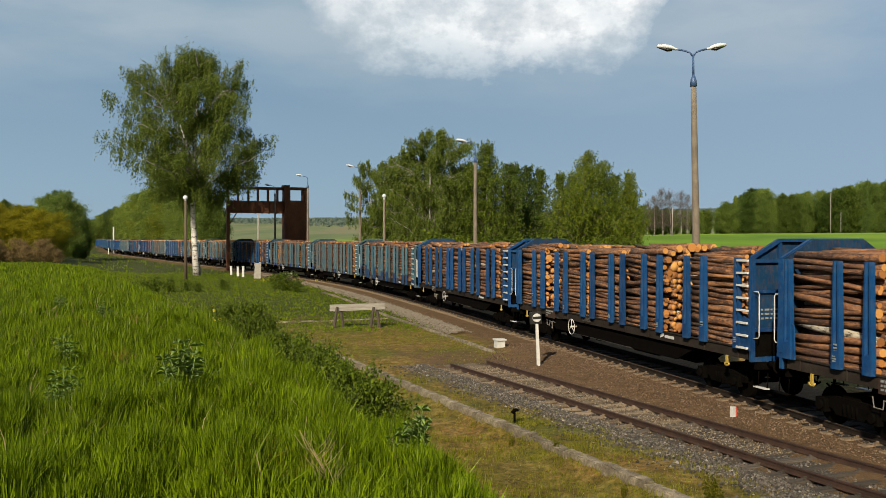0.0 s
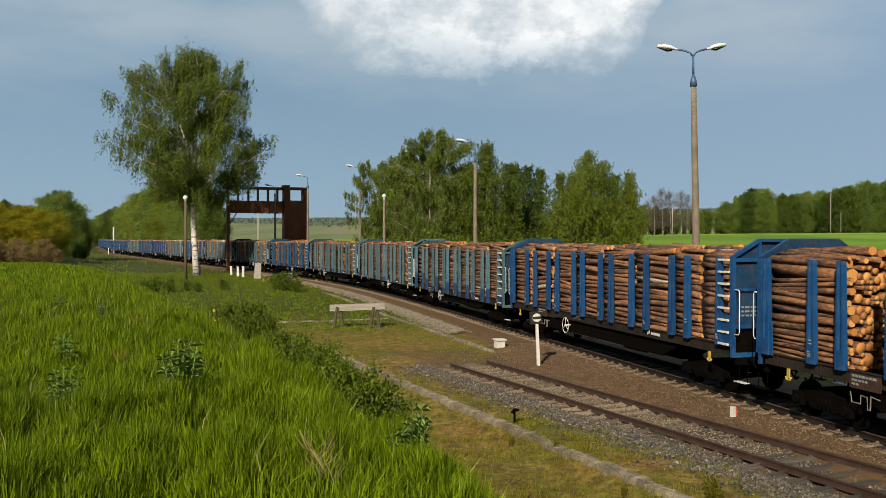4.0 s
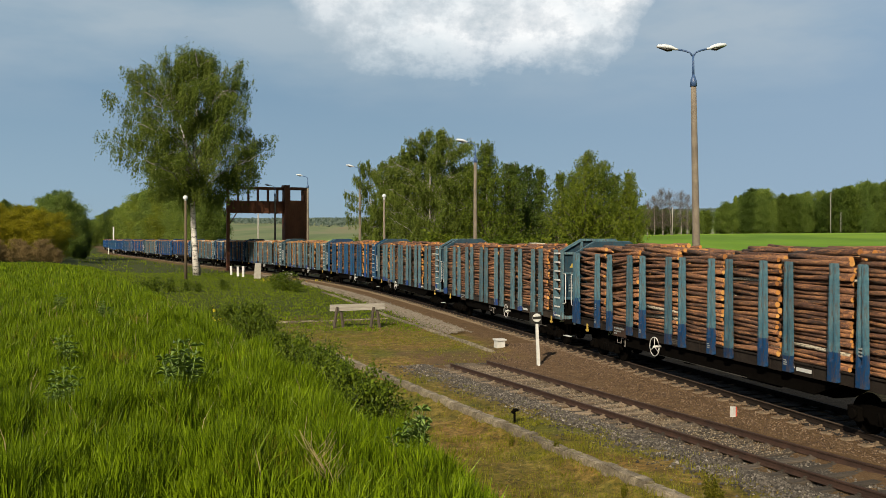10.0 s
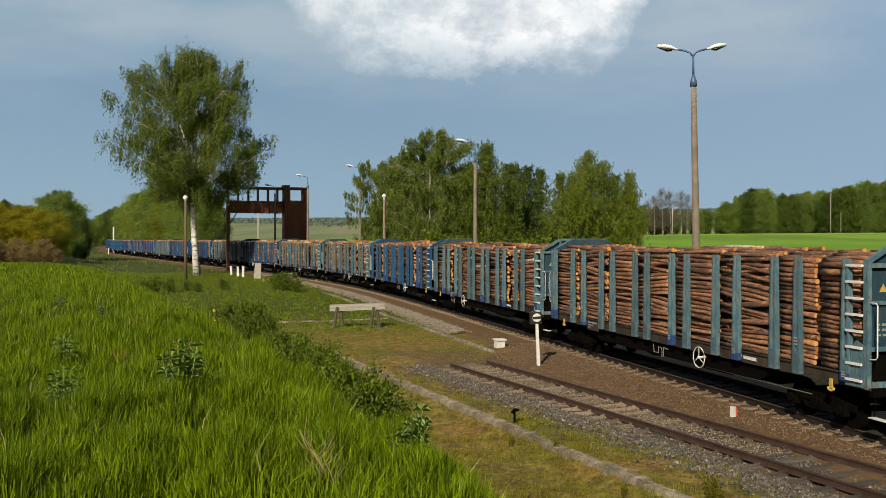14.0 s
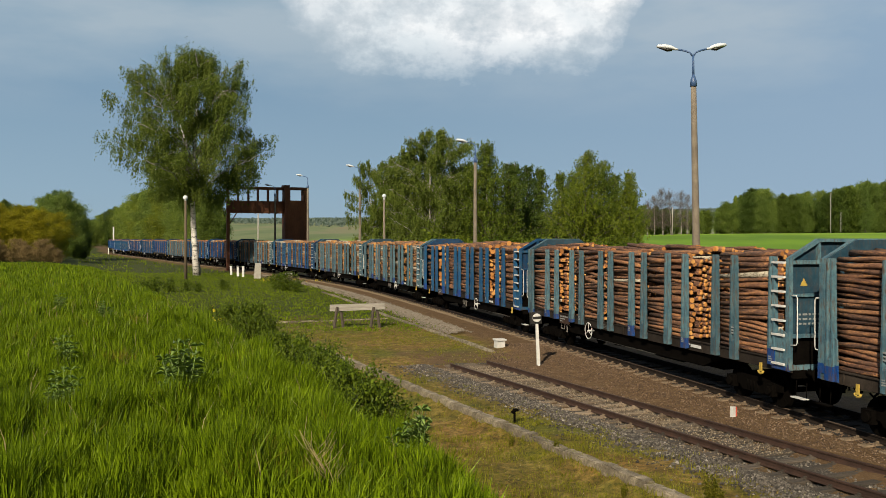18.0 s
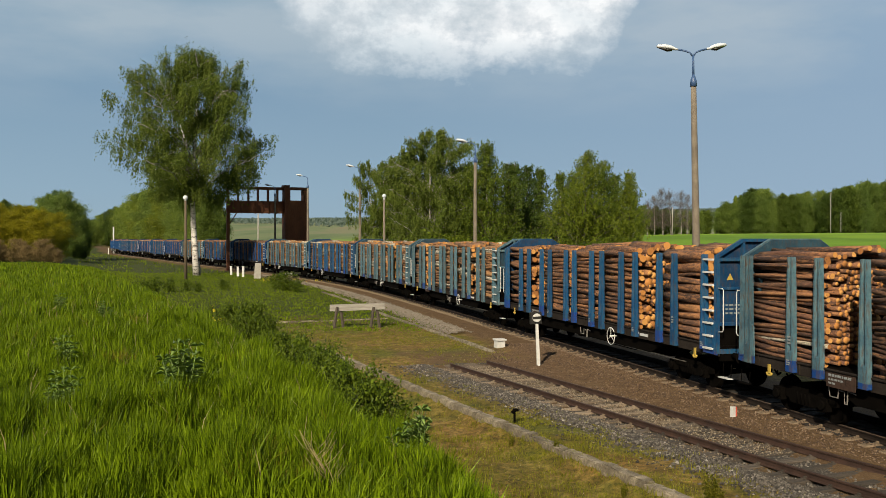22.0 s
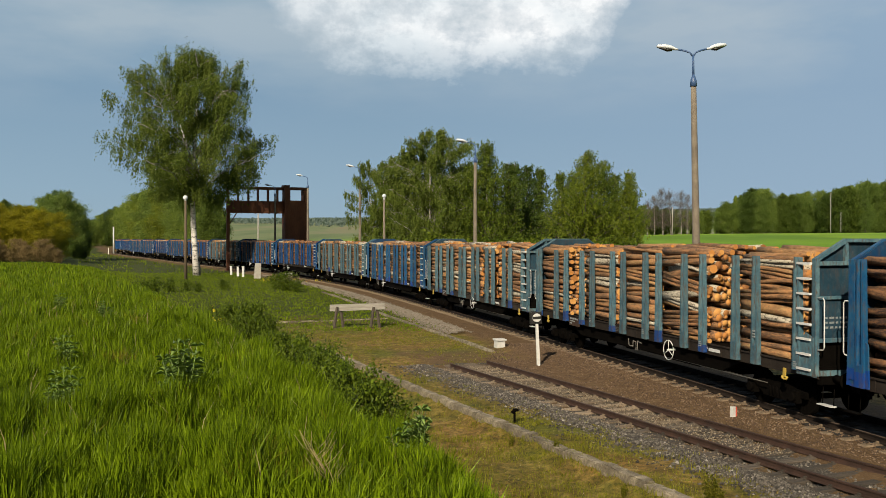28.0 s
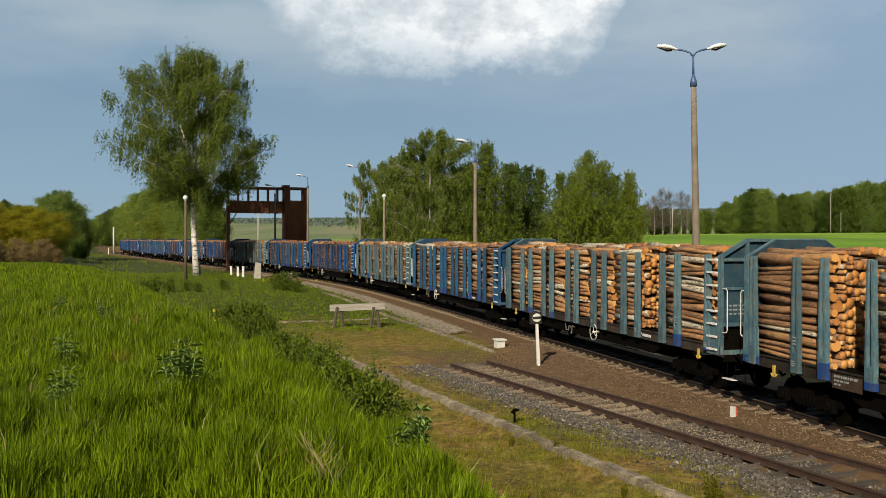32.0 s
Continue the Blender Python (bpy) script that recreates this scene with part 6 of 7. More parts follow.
def gravel():
    rnd = np.random.default_rng(31)
    # grey stones on the siding's shoulder
    u, w = rnd.uniform(-1.5, 24, 20000), -(1.15 + np.abs(rnd.normal(0, 0.55, 20000)))
    x, y = SID_A.x + SID_D.x * u + SID_N.x * w, SID_A.y + SID_D.y * u + SID_N.y * w
    z = np.maximum(ground_z(x, y), np.interp(-w, [1.4, 2.3], [SID_Z - 0.225, -0.40]))
    pebbles("siding_gravel", x, y, z, 0.015, 0.045, rnd, M_PEBBLE, "loose grey and white gravel beside the siding")
    # coarser lumps strewn over the shoulder
    u, w = rnd.uniform(-1.0, 26, 3600), -(1.2 + np.abs(rnd.normal(0, 0.6, 3600)))
    x, y = SID_A.x + SID_D.x * u + SID_N.x * w, SID_A.y + SID_D.y * u + SID_N.y * w
    z = np.maximum(ground_z(x, y), np.interp(-w, [1.4, 2.3], [SID_Z - 0.225, -0.40]))
    pebbles("coarse_gravel", x, y, z, 0.03, 0.058, rnd, M_LUMP, "coarse dark and pale stones on the siding's shoulder")
    # among the siding's far sleepers
    u, w = rnd.uniform(10.5, 26, 9000), rnd.uniform(-1.3, 1.3, 9000)
    free = (np.abs(np.abs(w) - 0.79) > 0.08) & (np.abs((u - 0.35 + 0.315) % 0.63 - 0.315) > 0.13)
    u, w = u[free], w[free]
    x, y = SID_A.x + SID_D.x * u + SID_N.x * w, SID_A.y + SID_D.y * u + SID_N.y * w
    pebbles("bed_gravel", x, y, np.full(len(x), SID_Z - 0.225), 0.02, 0.05, rnd, M_PEBBLE, "grey crushed stone among the siding's sleepers")
    # grit trodden over the siding's near sleepers
    u, w = rnd.uniform(0, 15, 8000), rnd.normal(0, 0.75, 8000)
    free = (np.abs(np.abs(w) - 0.79) > 0.07) & (np.abs(w) < 1.4)
    u, w = u[free], w[free]
    x, y = SID_A.x + SID_D.x * u + SID_N.x * w, SID_A.y + SID_D.y * u + SID_N.y * w
    pebbles("track_grit", x, y, np.full(len(x), SID_Z - 0.175), 0.01, 0.028, rnd, M_GRIT, "pale grit lying over the siding's sleepers")
    # between the siding and the line
    x, y = spread(rnd, 60000, 13, 40, 860, 1640)
    s, lat = track_offset(x, y)
    u, w = siding_offset(x, y)
    keep = (lat > 0.92) & (w > 1.35)
    x, y = x[keep], y[keep]
    s, lat = track_offset(x, y)
    z = np.maximum(ground_z(x, y), np.where(lat < 1.15, -0.17, -9.0))
    pebbles("brown_gravel", x, y, z, 0.012, 0.034, rnd, M_BROWN_PEBBLE, "loose brown gravel between the tracks")


gravel()
grasses()


def herb_shape(seed, stems, height, spread_, leaf, pairs=9, rise=0.1):
    """A clump of leafy stems, nettle-like: leaf arrays and stems."""
    rnd = np.random.default_rng(seed)
    bm = bmesh.new()
    pts, dirs = [], []
    for k in range(stems):
        a, out = rnd.uniform(0, 6.28), rnd.uniform(0.1, 1) * spread_
        h = height * rnd.uniform(0.65, 1.1)
        foot, tip = Vector((math.cos(a) * out * 0.35, math.sin(a) * out * 0.35, 0)), Vector((math.cos(a) * out, math.sin(a) * out, h))
        tube(bm, [foot, foot.lerp(tip, 0.5), tip], [0.006, 0.005, 0.003], 4)
        for q in range(pairs):
            c = foot.lerp(tip, 0.2 + 0.8 * q / (pairs - 1))
            for e in (0, 1):
                b = q * 1.57 + e * 3.14 + a
                pts.append(np.array(c))
                dirs.append((math.cos(b), math.sin(b), rnd.uniform(-0.35, 0.35) + rise))
    p, d = np.array(pts), np.array(dirs)
    n = len(p)
    d /= np.linalg.norm(d, axis=1)[:, None]
    e = np.cross(d, (0, 0, 1.0))
    s = leaf * rnd.uniform(0.6, 1.25, (n, 1))
    co = np.stack([p, p + d * s * 0.45 + e * s * 0.2 + (0, 0, 0.02), p + d * s - np.array((0, 0, 1.0)) * s * 0.25, p + d * s * 0.45 - e * s * 0.2 + (0, 0, 0.02)], 1).reshape(-1, 3)
    b = np.arange(n)[:, None] * 4
    return bm, co, np.concatenate([b + [0, 1, 2], b + [0, 2, 3]])


HERBS = {}


def herb(kind, x, y, label, scale=1.0, turn=0.0, category="weed"):
    if kind not in HERBS:
        spec, mt = {"nettle": (dict(seed=5, stems=16, height=0.60, spread_=0.20, leaf=0.10, pairs=7, rise=0.5), M_NETTLE), "goldenrod": (dict(seed=9, stems=12, height=0.55, spread_=0.2, leaf=0.07), M_GRASS_YARD)}[kind]
        bm, co, tri = herb_shape(**spec)
        HERBS[kind] = finish(bm, "stems", mt), from_arrays("leaves", co, tri, mt)
    ob = thing("weed", pose(x, y, gz(x, y), 0, 0, turn) @ Matrix.Scale(scale, 4), label, category, "weeds")
    part("stem_clump", HERBS[kind][0], None, ob)["kind"] = "stuff"
    part("foliage", HERBS[kind][1], None, ob)["kind"] = "stuff"


def herbs():
    for px, y, sc in ((320, 7.75, 0.9), (302, 7.9, 0.55), (112, 7.95, 0.8), (88, 8.1, 0.5), (112, 10.4, 0.75), (105, 18.5, 0.7), (735, 6.05, 0.75), (715, 6.3, 0.6), (185, 16, 0.7), (332, 8.2, 0.65)):
        herb("nettle", (px - 784) / 1550.1 * y, y, "dark leafy weed clump standing in the grass", sc, px)
    for px, y, sc in ((1258, 15.9, 1.0), (1275, 15.6, 0.7), (1240, 15.5, 0.6), (1105, 17.2, 0.5), (985, 20.2, 0.5), (905, 21.4, 0.45)):
        herb("goldenrod", (px - 784) / 1550.1 * y, y, "small yellow-green herb growing in the gravel", sc, px)
    for i, (px, top) in enumerate(((392, 552), (415, 545), (440, 545), (450, 568), (486, 592), (502, 598), (524, 606), (548, 620), (574, 634), (598, 650), (624, 664), (650, 684))):
        ys = np.linspace(8, 40, 400)
        y = float(ys[np.abs((px - 784) / 1550.1 * ys - np.interp(ys, CREST_Y, CREST_X) - 0.5).argmin()])
        x = (px - 784) / 1550.1 * y
        h = 4.573 - (top - 423.07) / 1550.1 * y - gz(x, y) + 0.0
        tree("hedge", pose(x, y, gz(x, y) - 0.1, 0, 0, 80 * i) @ Matrix.Diagonal((0.72, 0.72, 1, 1)), "dense dark green shrub on the bank's edge", h / 1.62, "shrubs along the bank")
    for i, (px, y, h) in enumerate(((505, 82, 1.7), (490, 84, 1.5), (270, 76, 1.3), (300, 80, 1.2), (255, 72, 1.0), (330, 82, 1.0), (395, 84, 1.0), (350, 80, 0.8), (525, 80, 1.1))):
        x = (px - 784) / 1550.1 * y
        tree("low shrub", pose(x, y, gz(x, y) - 0.1, 0, 0, 50 * i), "low dark green shrub in the meadow", h / 1.4, "shrubs in the meadow")
    rnd = np.random.default_rng(3)
    pts = []
    for px, y, n, r in ((432, 24.2, 70, 0.5), (485, 96, 160, 2.0), (560, 92, 40, 1.5), (400, 24.8, 30, 0.4)):
        x = (px - 784) / 1550.1 * y
        q = np.c_[x + rnd.normal(0, r * 0.5, n), y + rnd.normal(0, r * 0.4, n), np.zeros(n)]
        q[:, 2] = ground_z(q[:, 0], q[:, 1]) + (1.55 if y < 30 else 0.45) + rnd.normal(0, 0.1, n)
        pts.append(q)
    co, tri = leaf_quads(np.concatenate(pts), 0.09, rnd, 0.0, 1.0)
    tagged(new("yellow_blossom", from_arrays("yellow_blossom", co, tri, M_FLOWER)), "yellow blossom of rape and shrubs", "flowers", kind="stuff")


def dry_weed():
    """Last year's dead weed: a pale bent stalk with forked twigs."""
    rnd = random.Random(12)
    y = 5.25
    x = (612 - 784) / 1550.1 * y
    ob = thing("dry_weed", pose(x, y, gz(x, y), 0, 0, 30), "pale dry stalks of a dead branching weed", "weed")
    for k in range(4):
        a, lean_ = rnd.uniform(2.4, 4.2), rnd.uniform(0.12, 0.32)
        tip = Vector((math.cos(a) * lean_, math.sin(a) * lean_ * 0.5, rnd.uniform(0.38, 0.55)))
        bm = bmesh.new()
        tube(bm, [(0, 0, -0.02), tip * 0.5 + Vector((0, 0, 0.04)), tip], [0.0036, 0.0028, 0.0014], 5)
        stalk = part("stalk", bm, M_STALK, ob)
        for q in range(6):
            c = tip * (0.35 + 0.11 * q)
            b = rnd.uniform(0, 6.28)
            bm = bmesh.new()
            tube(bm, [c, c + Vector((math.cos(b) * 0.06, math.sin(b) * 0.06, 0.05)), c + Vector((math.cos(b) * 0.12, math.sin(b) * 0.12, 0.13))], [0.0018, 0.0015, 0.0009], 4)
            part("twig", bm, M_STALK, stalk)


dry_weed()
KINDS["low shrub"] = (dict(seed=75, height=1.4, spread=1.0, crown_from=0.0, limbs=24, leaves=1500, leaf=0.13, form="round"), M_BARK, M_BUSH)
KINDS["hedge"] = (dict(seed=71, height=1.7, spread=0.72, crown_from=0.0, limbs=44, leaves=24000, leaf=0.04, form="round"), M_BARK, M_BUSH)
herbs()


# ---- station things ----
def mast_shape(bm, h, r0, r1):
    pts = [(0, 0, h * k / 6) for k in range(7)]
    tube(bm, pts, [r0 + (r1 - r0) * k / 6 for k in range(7)], 10)


def lamp_head(bm):
    """A street lamp's head, pointing along +x."""
    tube(bm, [(0, 0, 0), (0.12, 0, 0.0), (0.3, 0, 0.03), (0.62, 0, 0.03), (0.85, 0, 0.0), (0.92, 0, -0.01)], [0.05, 0.09, 0.15, 0.17, 0.12, 0.04], 10, True, None, 0.6)


def lamp_glass(bm):
    tube(bm, [(0.25, 0, -0.06), (0.45, 0, -0.09), (0.8, 0, -0.05)], [0.09, 0.13, 0.06], 10, True, None, 0.5)


def mast(x, y, top, arms, label, lean=0.0):
    z = gz(x, y)
    ob = thing("street_lamp", pose(x, y, z, 0, lean, 0), label, "lamp", "lamp masts along the line")
    h = top - z - 1.55
    bm = bmesh.new()
    mast_shape(bm, h, 0.19, 0.115)
    part("pole", bm, M_MAST, ob, "tapered grey concrete pole")
    bm = bmesh.new()
    tube(bm, [(0, 0, h - 0.05), (0, 0, h + 0.2), (0, 0, h + 0.45)], [0.15, 0.13, 0.05], 10)
    tube(bm, [(0, 0, h + 0.4), (0, 0, h + 1.25)], [0.05, 0.045], 8)
    part("collar", bm, M_BLUESTEEL, ob, "blue painted steel collar")
    for a in arms:
        turn = pose(0, 0, h + 1.2, 0, 0, a)
        bm = bmesh.new()
        tube(bm, [(0, 0, 0), (0.12, 0, 0.18), (0.35, 0, 0.27), (0.62, 0, 0.33)], 0.04, 8)
        arm = part("arm", bm, M_BLUESTEEL, ob, "curved blue steel arm", turn)
        bm = bmesh.new()
        lamp_head(bm)
        head = part("lamp_head", bm, M_LAMP, arm, "pale lamp housing", pose(0.6, 0, 0.33, 0, -12, 0))
        bm = bmesh.new()
        lamp_glass(bm)
        part("lamp_bowl", bm, M_BLACK, arm, "dark lamp bowl", pose(0.6, 0, 0.33, 0, -12, 0))
    return ob


def masts():
    mast(10.79, 37.0, 12.6, (8, 172), "tall concrete lamp mast with two lamp heads", -1.15)
    mast(2.5, 68, 12.1, (185,), "concrete lamp mast with one curved arm")
    mast(-9.0, 95, 12.4, (185,), "concrete lamp mast with one curved arm")
    mast(-17.9, 116, 12.9, (185,), "concrete lamp mast with one curved arm")
    mast(-25.3, 132, 12.6, (185,), "concrete lamp mast with one curved arm")


masts()


def ball_lamp(x, y, top, material, label, slim=1.0):
    z = gz(x, y)
    ob = thing("post_lamp", pose(x, y, z), label, "lamp", "post lamps")
    bm = bmesh.new()
    tube(bm, [(0, 0, 0), (0, 0, (top - z) * 0.5), (0, 0, top - z - 0.25)], [0.19 * slim, 0.17 * slim, 0.13 * slim], 8)
    part("pole", bm, material, ob, "old wooden pole")
    bm = bmesh.new()
    bmesh.ops.create_uvsphere(bm, u_segments=14, v_segments=10, radius=0.29 * slim, matrix=pose(0, 0, top - z))
    tube(bm, [(0, 0, top - z - 0.36), (0, 0, top - z - 0.24)], [0.12 * slim, 0.16 * slim], 8)
    part("globe", bm, M_LAMP, ob, "white globe lamp")


ball_lamp(-30.85, 105.0, 9.5, M_POLE, "wooden pole with a white globe lamp")
ball_lamp(-5.37, 80, 8.5, M_MAST, "slim pole with a small globe lamp", 0.62)


def gantry():
    """Rusted portal of riveted plate over the line: slender leg on the viewer's side, broad column behind."""
    x, y, th = line(113.5)
    ob = thing("portal_crane", pose(x, y, 0, 0, 0, math.degrees(th)), "rusted steel portal gantry standing over the railway line", "gantry")
    z0 = -0.3
    bm = bmesh.new()
    box(bm, -2.75, -2.35, -0.25, 0.25, z0, 12.6)
    box(bm, -2.85, -2.25, -0.35, 0.35, z0, z0 + 0.25)
    part("leg", bm, M_RUST, ob, "slender rusty leg")
    bm = bmesh.new()
    box(bm, -2.349, 6.2, -0.3, 0.3, 8.55, 10.45)
    for u in np.arange(-1.6, 6.2, 1.1):
        box(bm, u - 0.04, u + 0.04, -0.36, 0.36, 8.5, 10.5)
    part("girder", bm, M_RUST, ob, "riveted rusty plate girder")
    bm = bmesh.new()
    box(bm, -2.349, 6.2, -0.22, 0.22, 12.2, 12.65)
    part("top_beam", bm, M_RUST, ob)
    for k, u in enumerate((-1.0, 0.6, 2.1, 3.7, 5.2)):
        bm = bmesh.new()
        box(bm, u - 0.14, u + 0.14, -0.18, 0.18, 10.452, 12.198)
        part("upright", bm, M_RUST, ob)
    bm = bmesh.new()
    box(bm, 6.201, 9.9, -0.8, 0.8, z0, 10.6)
    part("column", bm, M_RUST, ob, "broad rusty plate column")
    for z in np.arange(0.9, 10.4, 1.45):
        bm = bmesh.new()
        box(bm, 6.17, 9.93, -0.84, 0.84, z, z + 0.07)
        part("stiffener", bm, M_RUST, ob)
    bm = bmesh.new()
    for u0, u1 in ((6.201, 7.1), (9.3, 9.9)):
        box(bm, u0, u1, -0.7, 0.7, 10.601, 12.7)
    box(bm, 7.1, 9.3, -0.7, 0.7, 12.3, 12.7)
    box(bm, 6.1, 7.0, -0.75, 0.75, 12.7, 13.0)
    part("cabin", bm, M_RUST, ob, "open rusty cabin frame")
    bm = bmesh.new()
    tube(bm, [(-2.5, 0, 6.6), (-1.2, 0, 8.56)], 0.08, 6)
    part("brace", bm, M_RUST, ob)


gantry()


def low_signal():
    ob = thing("shunting_post", pose(3.67, 33.6, gz(3.67, 33.6), 0, -2.5, 6), "white post with a round black-and-white banded disc", "signal post")
    bm = bmesh.new()
    prism(bm, [(-0.065, -0.1), (0.065, -0.1), (0.05, 1.83), (-0.05, 1.83)], -0.04, 0.04)
    part("post", bm, M_WHITE, ob, "white painted flat post")
    bm = bmesh.new()
    tube(bm, [(0, -0.05, 1.85), (0, -0.085, 1.85), (0, -0.095, 1.85)], [0.165, 0.165, 0.15], 24)
    part("disc", bm, M_WHITE, ob, "round white disc")
    bm = bmesh.new()
    box(bm, -0.16, 0.16, -0.102, -0.0955, 1.80, 1.90)
    part("band", bm, M_BLACK, ob, "black band across the disc")
    bm = bmesh.new()
    box(bm, -0.26, 0.20, -0.045, 0.08, 1.60, 2.07)
    bmesh.ops.bevel(bm, geom=bm.edges[:], offset=0.02, segments=1, affect="EDGES")
    part("lamp_case", bm, M_BLACK, ob, "black lamp case")


low_signal()


def barrier():
    """Track-end barrier: a heavy board on two trestles."""
    x0, y0, x1, y1 = -5.75, 48.1, -3.75, 48.1
    ob = thing("track_barrier", pose(-4.7, 48.0, gz(-4.7, 48)), "grey weathered board on two dark timber trestles", "barrier")
    bm = bmesh.new()
    box(bm, -1.5, 1.5, -0.07, 0.07, 0.93, 1.27)
    bmesh.ops.subdivide_edges(bm, edges=bm.edges[:], cuts=2)
    for v in bm.verts:
        v.co.z += 0.05 * v.co.x / 1.5 + random.uniform(-0.015, 0.015)
        v.co.y += random.uniform(-0.01, 0.01)
    part("board", bm, M_GREYWOOD, ob, "grey weathered plank")
    for x in (-1.02, 0.98):
        for e in (-1, 1):
            bm = bmesh.new()
            tube(bm, [(x + e * 0.24, 0.12 * e, -0.05), (x + e * 0.07, 0.11 * e, 1.12)], [0.09, 0.08], 6, False)
            part("leg", bm, M_DARKWOOD, ob, "dark leaning timber leg")


barrier()


def stone_strip():
    """Pale crushed stone heaped along the line, with a low kerb beside it."""
    ob = thing("stone_strip", Matrix(), "pale crushed stone spread along the line beside a low kerb", "gravel", kind="structure")
    rnd = np.random.default_rng(12)
    n = 7000
    s = rnd.uniform(17, 95, n)
    lat = rnd.normal(3.2, 0.42, n) + np.interp(s, [17, 30, 95], [0.3, 0.15, -0.4])
    cos, tris = [], []
    for k in range(n):
        p = beside(s[k], lat[k])
        r = rnd.uniform(0.035, 0.085)
        v = np.array([(1, 0, 0), (-1, 0, 0), (0, 1, 0), (0, -1, 0), (0, 0, 0.8), (0, 0, -0.8)]) * r * rnd.uniform(0.6, 1.3, (6, 3))
        a = rnd.uniform(0, 6.28)
        q = v @ np.array([(math.cos(a), math.sin(a), 0), (-math.sin(a), math.cos(a), 0), (0, 0, 1)])
        cos.append(q + (p.x, p.y, -0.25 + r * 0.2 + 0.12 * math.exp(-((lat[k] - 3.2) / 0.4) ** 2)))
        tris.append(np.array([(0, 2, 4), (2, 1, 4), (1, 3, 4), (3, 0, 4), (2, 0, 5), (1, 2, 5), (3, 1, 5), (0, 3, 5)]) + 6 * k)
    heap = part("stones", from_arrays("stones", np.concatenate(cos), np.concatenate(tris), M_STONE), None, ob)
    heap["kind"] = "stuff"
    for k in range(22):
        p, q = beside(10 + 2 * k, min(4.0 + 0.1 * k, 4.9)), beside(12 + 2 * k, min(4.1 + 0.1 * k, 4.9))
        bm = bmesh.new()
        box(bm, -0.99, 0.99, -0.07, 0.07, -0.3, 0.0)
        m = (p + q) / 2
        part("kerb_stone", bm, M_CONCRETE, ob, at=pose(m.x, m.y, -0.17 + random.uniform(-0.03, 0.01), 0, 0, math.degrees(math.atan2(q.y - p.y, q.x - p.x))))


stone_strip()


def small_things():
    # cable box with a lid
    ob = thing("cable_box", pose(2.53, 39.1, gz(2.53, 39.1), 0, 0, 20), "small white concrete box with an overhanging lid", "box")
    bm = bmesh.new()
    box(bm, -0.19, 0.19, -0.19, 0.19, -0.05, 0.33)
    part("body", bm, M_WHITE, ob)
    bm = bmesh.new()
    box(bm, -0.24, 0.24, -0.24, 0.24, 0.331, 0.41)
    bmesh.ops.bevel(bm, geom=bm.edges[:], offset=0.01, segments=1, affect="EDGES")
    part("lid", bm, M_WHITE, ob)
    # rusty point lever
    ob = thing("iron_post", pose(1.88, 22.95, gz(1.88, 22.95)), "short rusty iron post with a bent head", "post")
    bm = bmesh.new()
    tube(bm, [(0, 0, -0.1), (0, 0, 0.30)], 0.03, 8)
    part("stem", bm, M_UNDER, ob)
    bm = bmesh.new()
    tube(bm, [(-0.06, 0, 0.29), (0.0, 0, 0.37), (0.05, 0, 0.38), (0.1, 0, 0.36)], [0.05, 0.055, 0.04, 0.025], 8)
    part("head", bm, M_UNDER, ob)
    # red and white marker stone
    ob = thing("marker_stone", pose(7.79, 23.45, gz(7.79, 23.45), 0, 0, 25) @ Matrix.Diagonal((0.72, 0.72, 0.95, 1)), "small marker stone painted white and red", "marker")
    bm = bmesh.new()
    box(bm, -0.10, 0.055, -0.06, 0.06, -0.1, 0.29)
    part("white_face", bm, M_WHITE, ob)
    bm = bmesh.new()
    box(bm, 0.056, 0.13, -0.055, 0.055, -0.1, 0.28)
    part("red_face", bm, M_RED, ob)
    # concrete and white posts by the line
    for x, y, w, h, lab in ((-22.78, 107.3, 0.42, 1.9, "pale concrete slab post in the grass"),):
        ob = thing("concrete_post", pose(x, y, gz(x, y), 0, 3, 15), lab, "post")
        bm = bmesh.new()
        prism(bm, [(-w, -0.2), (w, -0.2), (w * 0.92, h), (-w * 0.8, h)], -0.12, 0.12)
        part("slab", bm, M_PALE, ob)
    for x, y, h in ((-28.4, 117.5, 1.15), (-26.6, 113.6, 1.2), (-25.6, 112.2, 1.3), (-104.7, 274.0, 2.0)):
        ob = thing("white_post", pose(x, y, gz(x, y), 0, random.uniform(-3, 3), 0), "short white painted post in the grass", "post", "white posts")
        bm = bmesh.new()
        box(bm, -0.13, 0.13, -0.1, 0.1, -0.2, h)
        part("post", bm, M_WHITE, ob)
        bm = bmesh.new()
        box(bm, -0.15, 0.15, -0.12, 0.12, h + 0.002, h + 0.08)
        part("cap", bm, M_WHITE, ob)
    ob = thing("cable_box", pose(-18.84, 107.3, gz(-18.84, 107.3)), "low pale concrete box beside the line", "box")
    bm = bmesh.new()
    box(bm, -0.4, 0.4, -0.3, 0.3, -0.2, 0.45)
    part("body", bm, M_CONCRETE, ob)
    bm = bmesh.new()
    box(bm, -0.46, 0.46, -0.36, 0.36, 0.452, 0.56)
    part("lid", bm, M_WHITE, ob)
    ob = thing("relay_cabinet", pose(-61.6, 206, gz(-61.6, 206)), "squat tan cabinet beside the line", "cabinet")
    bm = bmesh.new()
    box(bm, -0.6, 0.6, -0.4, 0.4, -0.2, 1.35)
    part("body", bm, M_CONCRETE, ob)
    bm = bmesh.new()
    box(bm, -0.65, 0.65, -0.45, 0.45, 1.352, 1.45)
    part("lid", bm, M_CONCRETE, ob)


small_things()


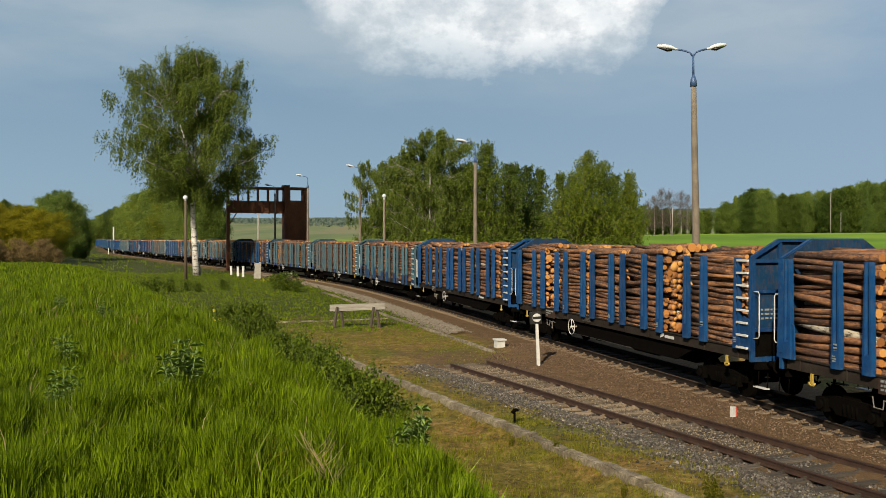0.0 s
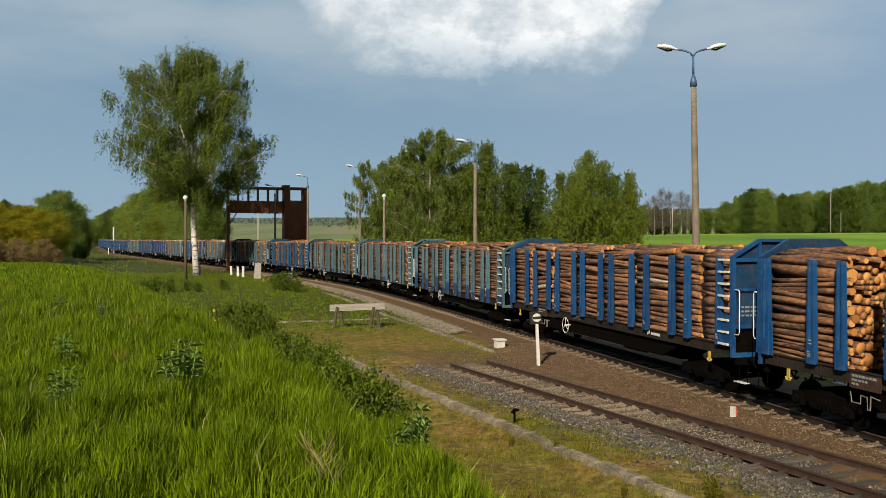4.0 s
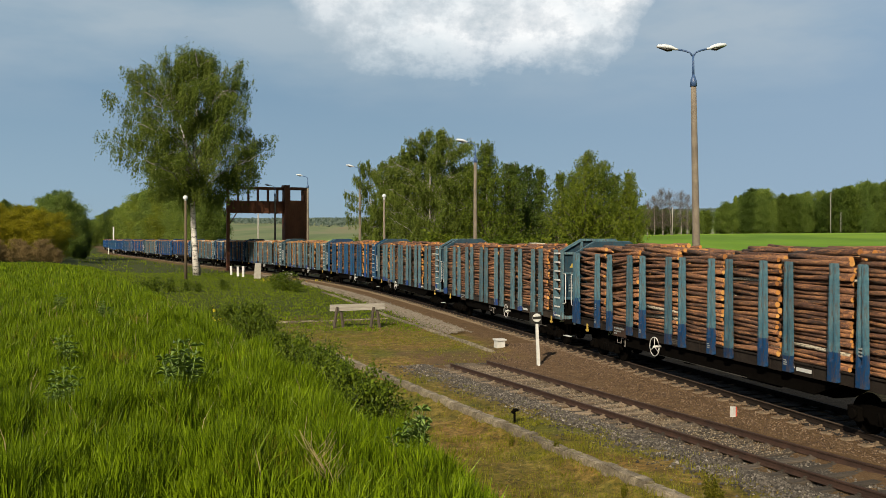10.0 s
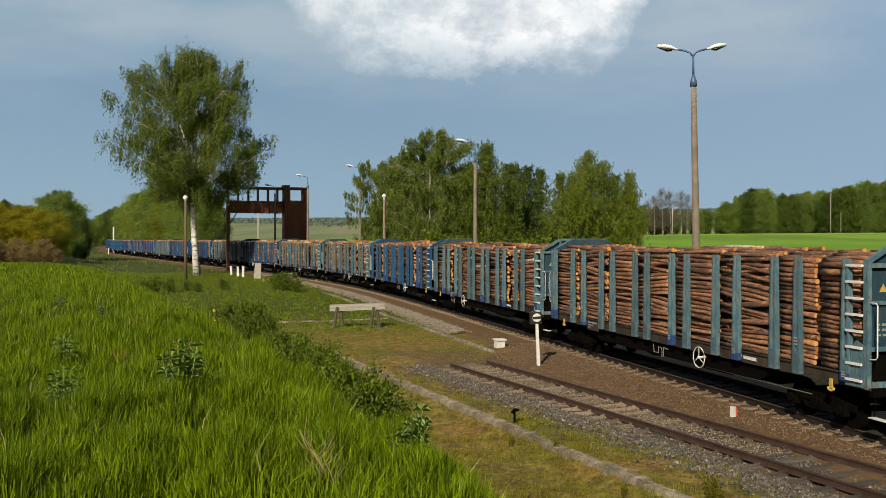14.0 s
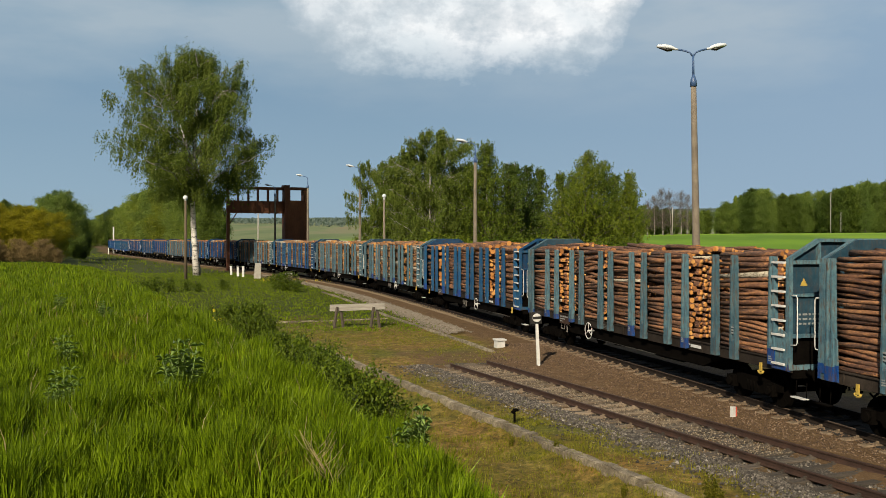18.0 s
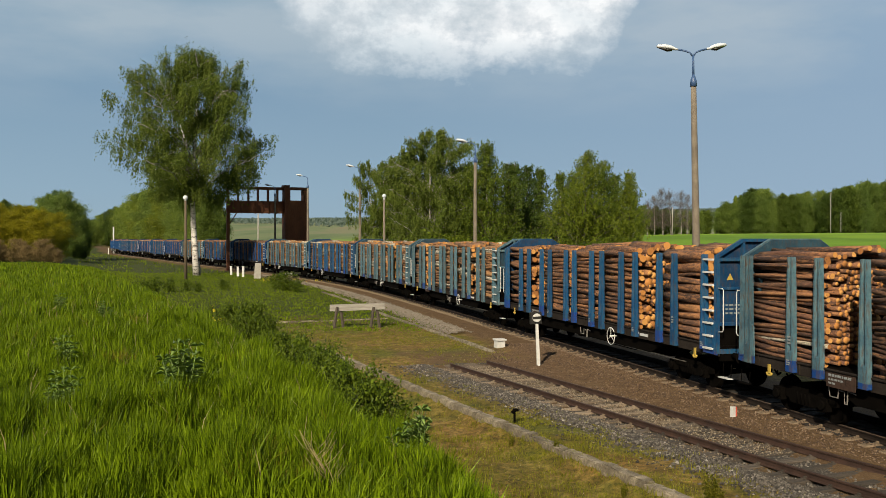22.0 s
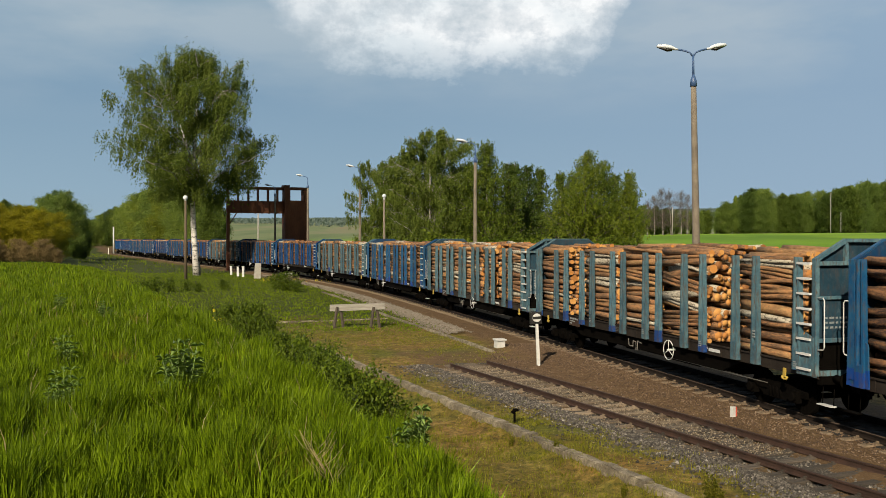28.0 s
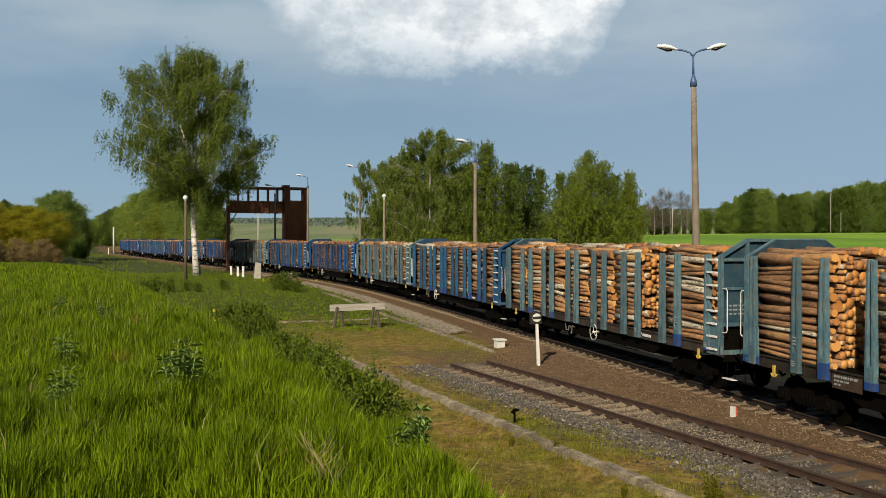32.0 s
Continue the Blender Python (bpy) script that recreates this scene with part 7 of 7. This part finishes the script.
def far_poles():
    for px, d, top, w, lab in ((1470, 238, 343, 0.09, "pale utility pole at the edge of the field"), (1488, 245, 376, 0.07, "short pale pole at the edge of the field"), (1190, 250, 367, 0.09, "slim lamp pole beyond the field"), (457, 190, 372, 0.14, "slim pole behind the gantry"), (201, 285, 402, 0.22, "white signal mast beside the line")):
        x, y, z = at_view(px, d)
        ob = thing("utility_pole", pose(x, y, z), lab, "pole", "far poles")
        h = 4.573 + (423.07 - top) / 1550.1 * d - z
        bm = bmesh.new()
        tube(bm, [(0, 0, -0.2), (0, 0, h)], [w * 1.3, w], 8)
        part("pole", bm, M_WHITE if px == 201 else M_PALE, ob)
        bm = bmesh.new()
        box(bm, -w * 1.2, w * 1.2, -w * 1.2, w * 1.2, h - 0.1, h + 0.06)
        part("cap", bm, M_PALE, ob)


far_poles()


def yard_edging():
    """A low edging across the yard."""
    ob = thing("edging", Matrix(), "low grey concrete edging lying across the yard", "kerb", kind="structure")
    a, b = Vector((-10.4, 50.2, 0)), Vector((-3.2, 53.2, 0))
    d = b - a
    for k in range(5):
        m = a + d * ((k + 0.5) / 5)
        bm = bmesh.new()
        box(bm, -d.length / 10 + 0.015, d.length / 10 - 0.015, -0.06, 0.06, -0.2, 0.08)
        bmesh.ops.bevel(bm, geom=bm.edges[:], offset=0.012, segments=1, affect="EDGES")
        part("edging_stone", bm, M_CONCRETE, ob, at=pose(m.x, m.y, gz(m.x, m.y) + random.uniform(-0.02, 0.01), 0, 0, math.degrees(math.atan2(d.y, d.x))))


yard_edging()


# ---- what moves ----
def wagon_pose(index, t):
    s = FRONT + WAGON * (index + 0.5) - travelled(t)
    a, b = beside(s - 7.2, 0), beside(s + 7.2, 0)
    m = (a + b) / 2
    d = a - b
    return pose(m.x, m.y, 0, 0, 0, math.degrees(math.atan2(d.y, d.x)))


def motions():
    walk(SKY, [(t, pose(0, 0, 0, 0, 0, 0.082 * t)) for t in (0, 16, 32)])
    for index, wagon, load in TRAIN:
        rows = [(t, wagon_pose(index, t)) for t in range(0, 33)]
        walk(wagon, rows)
        walk(load, rows)

    turns = [(k * 4 / 30, -math.degrees(travelled(k * 4 / 30) / 0.46)) for k in range(240)] + [(32, -math.degrees(travelled(32) / 0.46))]
    for wheels, x in WHEELSETS:
        walk(wheels, [(t, Matrix.Translation((x, 0, 0.46)) @ Matrix.Rotation(radians(-a), 4, "Y")) for t, a in turns])


motions()
